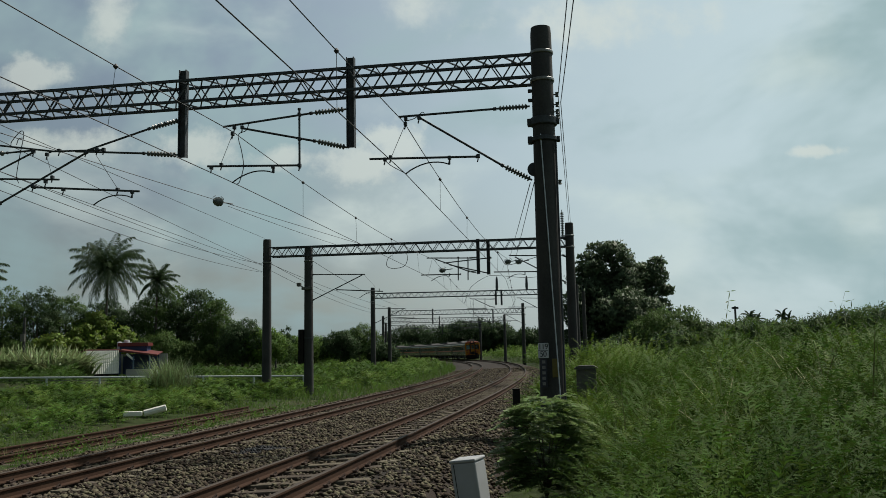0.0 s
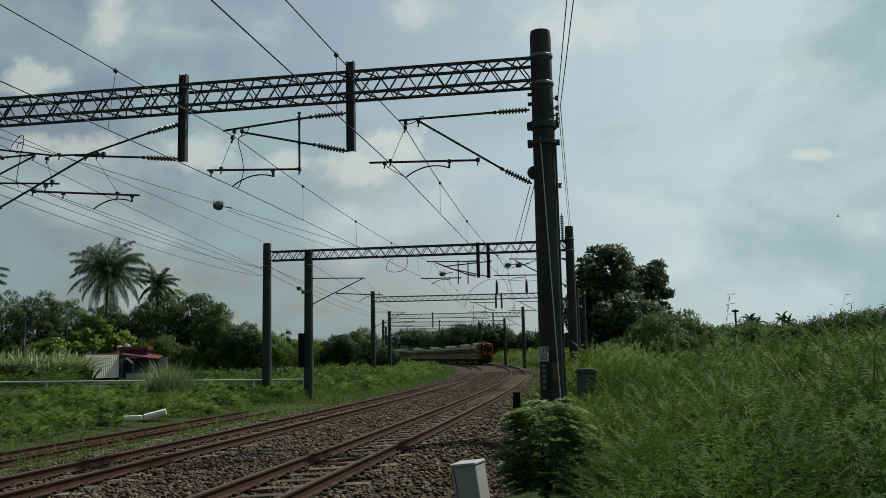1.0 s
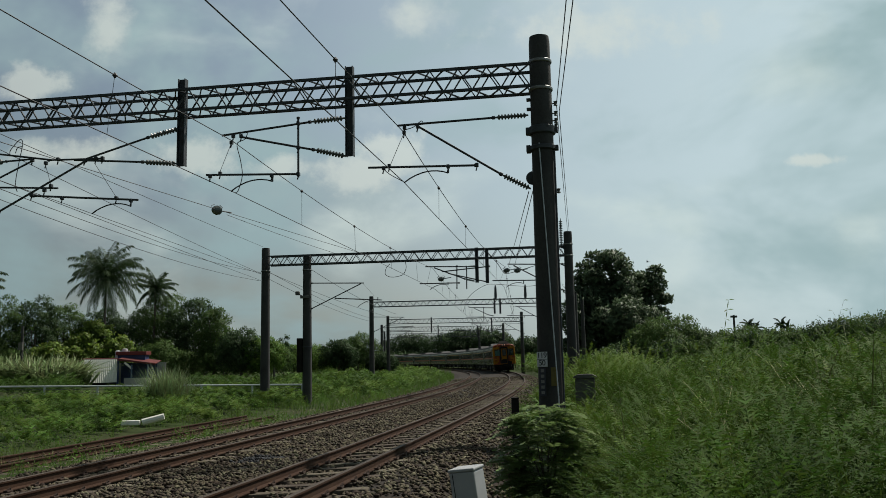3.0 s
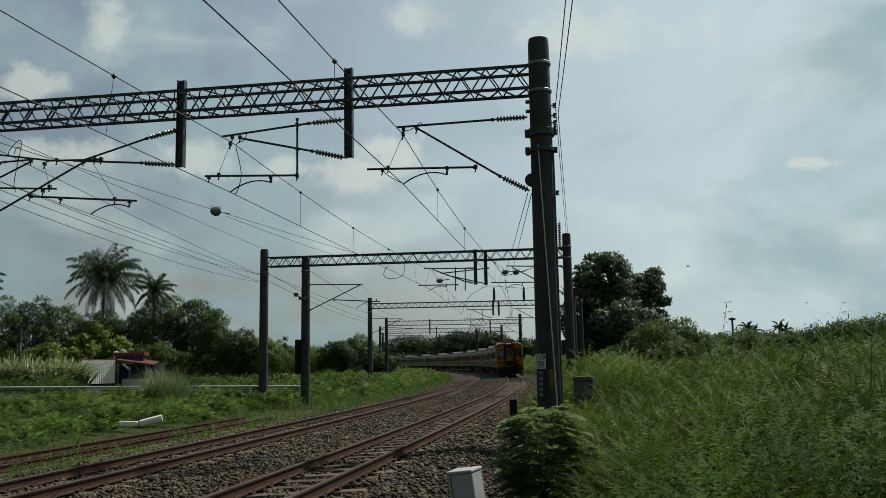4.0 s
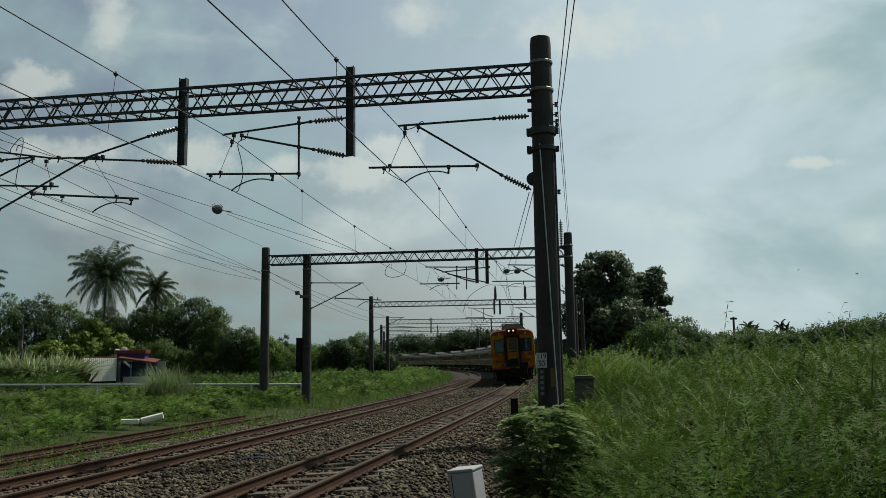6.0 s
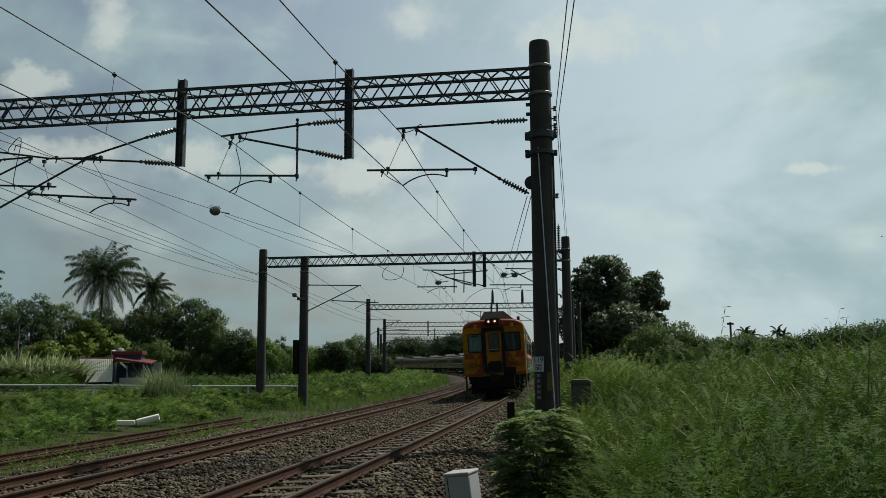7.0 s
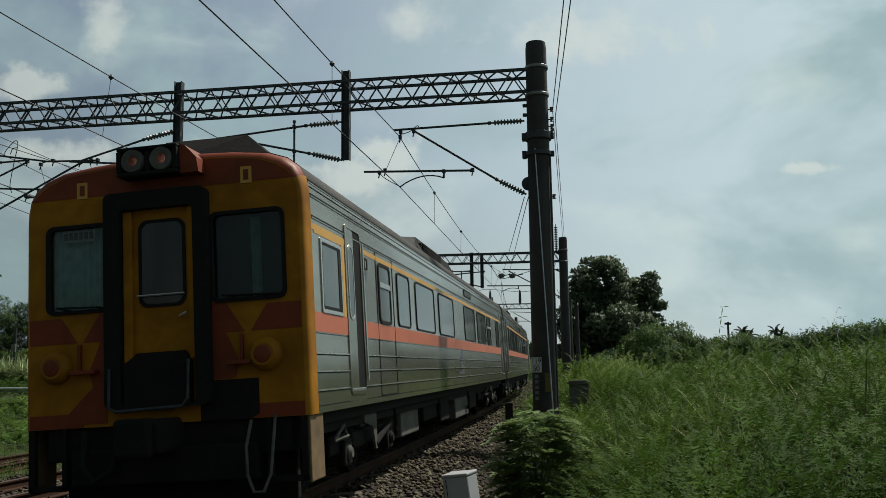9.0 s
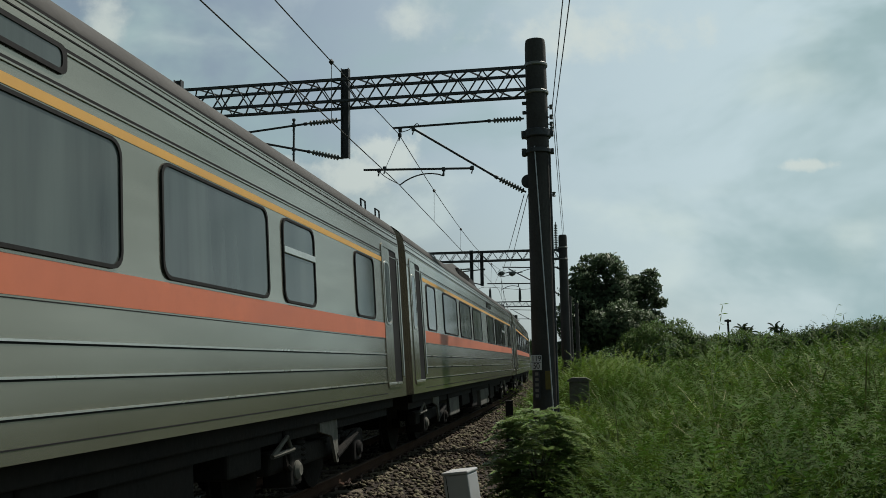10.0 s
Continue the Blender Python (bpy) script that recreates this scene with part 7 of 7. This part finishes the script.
def build_bush():
    """The broad-leaved bush at the mast's foot: stems with long paired leaves."""
    rs = np.random.RandomState(41)
    x, y = 1.26, 11.4
    ob = thing("roadside_bush", "dark green bush with feathered leaves at the mast's foot", "bush", Matrix.Translation((x, y, -0.45)))
    for i in range(9):
        a = rs.uniform(0, 6.28)
        e = (0.45 * math.cos(a), 0.35 * math.sin(a), rs.uniform(0.7, 1.2))
        part("stem", Shape().tube([(0, 0, 0), (e[0] * 0.35, e[1] * 0.35, e[2] * 0.55), e], 0.016, 6, True, 0.006), BARK, ob)

    def frond(sh, inner):
        a, up = rs.uniform(0, 6.28), rs.uniform(-0.9, 1.0)
        rad = math.sqrt(max(0.08, 1 - up * up)) * (rs.uniform(0.1, 0.7) if inner else rs.uniform(0.65, 1.0))
        root = Vector((0.50 * rad * math.cos(a), 0.5 * rad * math.sin(a), 0.66 + 0.60 * up * (0.8 if inner else 1)))
        d = Vector((math.cos(a + rs.uniform(-0.6, 0.6)), math.sin(a + rs.uniform(-0.6, 0.6)), rs.uniform(-0.1, 0.5))).normalized()
        L = rs.uniform(0.22, 0.40)
        pts = [root + d * L * t - Vector((0, 0, 0.4 * L * t * t)) for t in np.linspace(0, 1, 7)]
        sh.tube(pts, 0.004, 4, True, 0.0015)
        side = d.cross(Vector((0, 0, 1))).normalized()
        for j in range(1, 13):
            t = j / 13 * 6
            k = min(5, int(t))
            p = pts[k].lerp(pts[k + 1], t - k)
            ll = 0.115 * (math.sin(math.pi * (0.15 + 0.8 * j / 13)) ** 0.5)
            for sg in (-1, 1):
                e = (side * sg + d * 0.35 + Vector((0, 0, rs.uniform(-0.35, 0.1)))).normalized()
                n = d * 0.021
                sh.add([p, p + e * ll * 0.45 - n, p + e * ll, p + e * ll * 0.45 + n], [(0, 1, 2, 3)])
        return sh

    for i in range(280):
        part("leaf", frond(Shape(), False), BUSH_LEAF, ob)
    inner = Shape()
    for i in range(130):
        frond(inner, True)
    tagged(part("inner_leaves", inner, BUSH_LEAF, ob), kind="stuff")


build_bush()

# ---------------------------------------------------------------- things beside the line
def build_post_box():
    ob = thing("trackside_box", "light grey steel equipment box on a short post", "equipment box", Matrix.Translation((0.29, 9.2, -0.35)) @ pose(0, 0, 0, 3, -7, -27))
    part("body", Shape().box(-0.142, 0.142, -0.125, 0.125, 0.17, 0.65, 0.014), WHITE_PAINT, ob)
    part("lid", Shape().box(-0.150, 0.150, -0.133, 0.133, 0.652, 0.685, 0.012), WHITE_PAINT, ob, "overhanging lid")
    part("door_seam", Shape().box(-0.105, -0.098, -0.1285, -0.125, 0.20, 0.64), SEAM_SHADE, ob)
    part("post", Shape().tube([(0, 0, -0.3), (0, 0, 0.2)], 0.05, 12), GALV, ob, smooth=True)


def build_marker():
    p = at(9.6, 2.28, 0)
    ob = thing("marker_post", "short dark square post at the edge of the ballast", "post", Matrix.Translation((p.x, p.y, -0.7)))
    part("shaft", Shape().box(-0.07, 0.07, -0.07, 0.07, 0, 1.36, 0.015), GRIME, ob)
    part("cap", Shape().box(-0.075, 0.075, -0.075, 0.075, 1.361, 1.40, 0.015), GRIME, ob)


def build_cabinet():
    p = at(12.6, 3.62, 0)
    ob = thing("relay_cabinet", "grey weathered cabinet half hidden in weeds", "cabinet", Matrix.Translation((p.x, p.y, 0.0)) @ pose(0, 0, 0, 0, 0, -10))
    part("body", Shape().box(-0.22, 0.22, -0.2, 0.2, -0.6, 0.98, 0.02), UNDER_GREY, ob)
    part("lid", Shape().sweep([(-0.26, 0.985), (-0.26, 1.02), (-0.16, 1.07), (0.16, 1.07), (0.26, 1.02), (0.26, 0.985)], [Matrix.Translation((0, y, 0)) for y in (-0.24, 0.24)]), UNDER_GREY, ob, "shallow domed lid")


def build_fence():
    a, b = Vector((-30.5, 47.5, 0)), Vector((-8.2, 50.6, 0))
    ob = thing("fence", "low galvanised pipe fence in the grass", "fence", Matrix.Translation(a))
    n = 8
    d = b - a

    def top(t):
        return 0.62 - 0.36 * t

    for i in range(n + 1):
        t = i / n
        p = d * t
        part("post", Shape().tube([p + Vector((0, 0, -0.9)), p + Vector((0, 0, top(t)))], 0.06, 8), RAIL_WHITE, ob, smooth=True)
    part("top_rail", Shape().tube([d * t + Vector((0, 0, top(t))) for t in np.linspace(0, 1, 10)], 0.05, 8), RAIL_WHITE, ob, smooth=True)
    for k in range(1, 6):
        part("strand", Shape().tube([d * t + Vector((0, 0, top(t) - 0.17 * k)) for t in np.linspace(0, 1, 10)], 0.012, 5), GALV, ob)


def corrugated(x0, x1, z0, z1, y, pitch=0.22, depth=0.03):
    n = int((x1 - x0) / pitch * 4)
    xs = [x0 + (x1 - x0) * i / n for i in range(n + 1)]
    ys = [y + depth * (0, 0, 1, 1)[i % 4] for i in range(n + 1)]
    sh = Shape()
    pts = [(x, yy, z) for x, yy in zip(xs, ys) for z in (z0, z1)] + [(x, yy + 0.03, z) for x, yy in zip(xs, ys) for z in (z0, z1)]
    m = 2 * (n + 1)
    f = [(2 * i, 2 * i + 2, 2 * i + 3, 2 * i + 1) for i in range(n)] + [(m + 2 * i + 1, m + 2 * i + 3, m + 2 * i + 2, m + 2 * i) for i in range(n)]
    return sh.add(pts, f)


def slab(a, b, c, d, t):
    """A sheet between four corners, t thick."""
    p = [Vector(q) for q in (a, b, c, d)]
    n = (p[1] - p[0]).cross(p[3] - p[0]).normalized() * t
    return Shape().add(p + [q + n for q in p], [(3, 2, 1, 0), (4, 5, 6, 7)] + [(i, (i + 1) % 4, 4 + (i + 1) % 4, 4 + i) for i in range(4)])


def build_shack():
    ob = thing("sheet_metal_shack", "cream and blue sheet-metal shack with red roof", "shack", Matrix.Translation((-36.12, 88, -0.45)) @ pose(0, 0, 0, 0, 0, 4))
    turn = pose(0, 0, 0, 0, 0, 50)

    def turned(shape):
        shape.v = [tuple(turn @ Vector(q)) for q in shape.v]
        return shape

    def beyond(shape):
        shape.v = [(1.034 * x - 1.23, y + 3.0, 1.034 * z) for x, y, z in shape.v]
        return shape

    part("wall", turned(corrugated(0.0, 3.73, 0.42, 2.78, 0.0)), CREAM, ob, "cream ribbed sheet wall")
    part("plinth", turned(Shape().box(0.1, 3.7, 0.1, 0.2, -0.3, 0.41)), GRIME, ob)
    part("side_wall", slab((-2.9, 3.6, -0.2), (-0.02, 0.02, -0.2), (-0.02, 0.02, 2.70), (-2.9, 3.6, 2.05), 0.06), GREY_SHEET, ob, "dull grey sheet side wall")
    part("back_wall", Shape().box(0.6, 6.4, 6.7, 6.8, -0.2, 2.4), GREY_SHEET, ob)
    part("roof", slab((-0.12, -0.10, 2.80), (2.45, 2.95, 2.82), (0.2, 5.6, 2.65), (-2.9, 3.6, 2.15), 0.10), RED_ROOF, ob, "red sheet roof")
    part("blue_post", beyond(Shape().box(3.40, 3.62, -0.08, 0.1, -0.1, 2.74)), BLUE_WALL, ob, "blue painted corner post")
    part("blue_wall", beyond(Shape().box(3.4, 7.0, 1.6, 1.7, -0.1, 2.3)), BLUE_WALL, ob, "dark blue recess wall")
    part("porch_roof", beyond(slab((3.57, -0.4, 2.62), (7.3, -0.4, 2.12), (7.2, 2.4, 2.45), (3.57, 2.4, 2.95), 0.07)), RED_ROOF, ob, "sloping red porch roof")
    part("porch_edge", beyond(slab((3.57, -0.44, 2.56), (7.3, -0.44, 2.06), (7.3, -0.44, 2.22), (3.57, -0.44, 2.76), 0.03)), RED_ROOF, ob)
    part("clerestory", beyond(Shape().box(3.1, 5.85, 1.3, 2.9, 2.5, 3.10)), BLUE_WALL, ob)
    part("upper_roof", beyond(Shape().box(2.95, 6.0, 1.1, 3.1, 3.10, 3.46, 0.02)), RED_ROOF, ob, "small raised red roof")
    part("prop", beyond(Shape().beam((4.25, -0.3, 2.35), (4.95, -0.1, 1.7), 0.2)), CREAM, ob, "pale slanting board")
    for x in (4.95, 6.55):
        part("front_post", beyond(Shape().box(x - 0.06, x + 0.06, -0.35, -0.25, -0.1, 2.1)), BLUE_POST, ob, "faded blue porch post")
    part("low_wall", beyond(Shape().box(4.3, 7.4, -0.55, -0.4, -0.2, 0.80)), GREY_SHEET, ob, "low grey block wall")
    tank = Shape().lathe((2.75, 2.6, 2.8), (2.75, 2.6, 3.62), [(0, 0.28), (0.9, 0.28), (1, 0.12)], 14).lathe((3.45, 2.6, 3.46), (3.45, 2.6, 3.80), [(0, 0.3), (0.9, 0.3), (1, 0.1)], 12)
    part("water_tank", beyond(tank.box(2.9, 3.9, 2.55, 2.65, 3.47, 3.58)), PLATE_WHITE, ob, "white rooftop water tank", smooth=True)


def build_log():
    ob = thing("fallen_post", "broken pale concrete post lying in the grass", "post", Matrix.Translation((-9.75, 28.6, -0.44)) @ pose(0, 0, 0, 0, 0, 12))
    part("long_piece", Shape().tube([(-0.05, 0, 0.10), (0.62, 0.02, 0.26)], 0.11, 9), CREAM, ob, smooth=True)
    part("short_piece", Shape().box(-0.7, -0.12, -0.09, 0.09, 0.02, 0.17, 0.02), CREAM, ob)
    part("dark_end", Shape().box(-0.95, -0.72, -0.1, 0.1, -0.05, 0.12, 0.02), GRIME, ob)


def utility_pole(x, y, top, r, label, boxed=False, arm=False):
    ob = thing("utility_pole", label, "utility pole", Matrix.Translation((x, y, -0.6)))
    part("shaft", Shape().tube([(0, 0, 0), (0, 0, top + 0.6)], r, 10, True, r * 0.7), CONCRETE, ob, smooth=True)
    if boxed:
        part("meter_box", Shape().box(-0.2, 0.2, -0.35, -0.1, top - 1.6, top - 0.9, 0.02), UNDER_GREY, ob)
        part("spur", Shape().tube([(0, 0, top - 0.2), (0.9, 0, top + 0.1)], 0.04, 6), CONCRETE, ob)
    if arm:
        part("crossarm", Shape().box(-0.22, 0.22, -0.06, 0.06, top + 0.42, top + 0.56, 0.01), CONCRETE, ob)
    return ob


def build_mast_gear():
    m = along(37, -10.42, 0)
    ob = thing("mast_switch_box", "tall dark switch box strapped to the mast", "equipment box", m)
    part("case", Shape().box(-0.52, -0.24, -0.2, 0.2, 1.0, 2.78, 0.03), GRIME, ob)
    part("strap", Shape().lathe((0, 0, 2.3), (0, 0, 2.36), [(0, 0.27), (1, 0.27)], 16).box(-0.3, -0.2, -0.05, 0.05, 2.28, 2.38), GALV, ob)
    lamp = thing("floodlight", "small grey floodlight on the mast", "floodlight", m)
    part("head", Shape().box(-0.62, -0.40, -0.15, 0.08, 5.05, 5.25, 0.04), UNDER_GREY, lamp)
    part("bracket", Shape().tube([(-0.45, 0, 5.1), (-0.2, 0, 4.95)], 0.03, 6), GALV, lamp)
    part("junction_box", Shape().box(-0.3, 0.3, -0.33, -0.22, 4.85, 5.0, 0.02), UNDER_GREY, lamp)
    r = along(37, 3.32, 0)
    sp = thing("pole_insulator", "dark upright insulator beside the mast top", "insulator", r)
    part("arm", Shape().tube([(-0.1, 0, 7.0), (-0.34, 0, 7.1)], 0.04, 6).tube([(-0.1, 0, 6.1), (-0.4, 0, 6.25)], 0.04, 6), GALV, sp)
    insulator(sp, (-0.34, 0, 7.1), (-0.34, 0, 8.6), 14, 0.10)


build_post_box()
build_marker()
build_cabinet()
build_fence()
build_shack()
build_log()
utility_pole(-38.6, 80, 5.4, 0.16, "old thin grey pole with a meter box", True)
utility_pole(-20.0, 100, 5.6, 0.13, "thin dark pole in the bushes")
utility_pole(-19.2, 99, 3.4, 0.12, "short dark pole in the bushes")
utility_pole(20.0, 60, 4.2, 0.10, "thin dark pole standing above the shrubs", False, True)
utility_pole(10.65, 70, 6.7, 0.2, "grey concrete pole beyond the mast")
utility_pole(12.0, 75, 6.5, 0.2, "grey concrete pole beyond the mast")
build_mast_gear()


# ---------------------------------------------------------------- birds in the air
def bird(label):
    """A swallow-sized bird, nose along y, wings half raised, forked tail."""
    ob = thing("bird", label, "bird", group="birds in flight")
    part("body", Shape().lathe((0, -0.08, 0), (0, 0.10, 0), [(0, 0.012), (0.3, 0.024), (0.6, 0.026), (0.85, 0.02), (1, 0.004)], 10), BIRD, ob, smooth=True)
    part("tail", Shape().add([(-0.012, -0.07, 0.0), (0.012, -0.07, 0.0), (0.035, -0.16, 0.0), (0.0, -0.11, 0.0), (-0.035, -0.16, 0.0), (0.0, -0.09, 0.008)],
                             [(0, 1, 3), (1, 2, 3), (0, 3, 4), (5, 1, 0), (5, 2, 1), (5, 3, 2), (5, 4, 3), (5, 0, 4)]), BIRD, ob)
    for sx in (-1, 1):
        top = [(sx * 0.015, 0.05, 0.01), (sx * 0.09, 0.065, 0.05), (sx * 0.20, 0.0, 0.075), (sx * 0.09, 0.005, 0.045), (sx * 0.015, -0.02, 0.008)]
        low = [(x, y, z - 0.006) for x, y, z in top]
        part("wing", Shape().add(top + low, [(0, 1, 2, 3, 4), (9, 8, 7, 6, 5)] + [(i, (i + 1) % 5, 5 + (i + 1) % 5, 5 + i) for i in range(5)]), BIRD, ob)
    return ob


low_bird, high_bird = bird("small dark bird gliding over the weeds"), bird("small dark bird climbing away over the weeds")


# ---------------------------------------------------------------- what moves
# seconds, and how far the front of the train still is along the line
TIMES = [0.0, 1.0, 2.5, 4.0, 5.0, 5.5, 7.0, 7.5, 8.0, 8.5, 9.0, 9.5, 10.0]
AHEAD = [158.3, 139.92, 112.53, 85.07, 66.98, 58.06, 31.89, 23.72, 15.86, 8.02, 0.12, -7.79, -15.60]
PITCH = 20.32


def gone(t):
    """Distance at any time, gliding between the known ones."""
    slope = np.gradient(AHEAD, TIMES)
    i = min(len(TIMES) - 2, max(0, int(np.searchsorted(TIMES, t, "right")) - 1))
    h = TIMES[i + 1] - TIMES[i]
    k = (t - TIMES[i]) / h
    return ((1 + 2 * k) * (1 - k) ** 2 * AHEAD[i] + k * (1 - k) ** 2 * h * slope[i] + k * k * (3 - 2 * k) * AHEAD[i + 1] + k * k * (k - 1) * h * slope[i + 1])


def car_pose(s):
    """A car whose front is at s: its bogies' pivots lie on the line, and it leans with the track."""
    a, b = at(s + 3), at(s + 17)
    d = (b - a).normalized()
    turn = Matrix.Rotation(math.atan2(-d.x, d.y), 4, "Z") @ Matrix.Rotation(-CANT, 4, "Y")
    return Matrix.Translation(a - d * 3) @ turn


def motions():
    steps = [i * 0.2 for i in range(51)]
    for n, car in enumerate([lead_car, *coaches]):
        walk(car, [(t, car_pose(gone(t) + n * PITCH)) for t in steps])
    walk(low_bird, [(t, pose(x, y, z, 0, 8, turn)) for t, x, y, z, turn in (
        (0.0, 38.12, 54.25, 11.12, 88), (0.9, 26.36, 54.37, 10.04, 88), (1.3, 21.59, 54.53, 8.71, 86), (1.5, 20.33, 54.56, 8.47, 84), (1.9, 18.81, 54.57, 8.1, 84),
        (2.3, 17.22, 54.65, 7.55, 84), (2.7, 14.57, 54.66, 7.46, 80), (3.05, 12.77, 54.67, 7.39, 55), (3.3, 12.36, 54.68, 7.3, 0), (3.55, 12.88, 54.68, 7.22, -55),
        (3.9, 15.02, 54.67, 7.21, -80), (4.3, 17.22, 54.68, 7.33, -85), (4.7, 19.17, 54.73, 7.15, -85), (5.1, 21.59, 54.73, 7.13, -85), (5.5, 23.4, 54.76, 6.75, -85),
        (5.7, 24.49, 54.78, 6.47, -85), (6.8, 30.76, 54.58, 7.37, -88), (10.0, 47.41, 53.99, 10.1, -88))])
    walk(high_bird, [(t, pose(x, y, z, 10, 0, turn)) for t, x, y, z, turn in (
        (0.0, 33.7, 75.48, 3.2, 60), (3.5, 32.48, 75.13, 4.75, 60), (4.5, 29.78, 74.89, 7.26, 75), (4.9, 28.57, 74.88, 7.4, 30), (5.3, 29.06, 74.85, 7.48, -40),
        (5.7, 30.08, 74.71, 8.26, -70), (6.8, 35.43, 74.25, 11.04, -80), (7.0, 38.15, 74.08, 12.12, -82), (7.6, 47.61, 73.5, 15.04, -84), (10.0, 79.39, 72.4, 21.73, -84))])


motions()
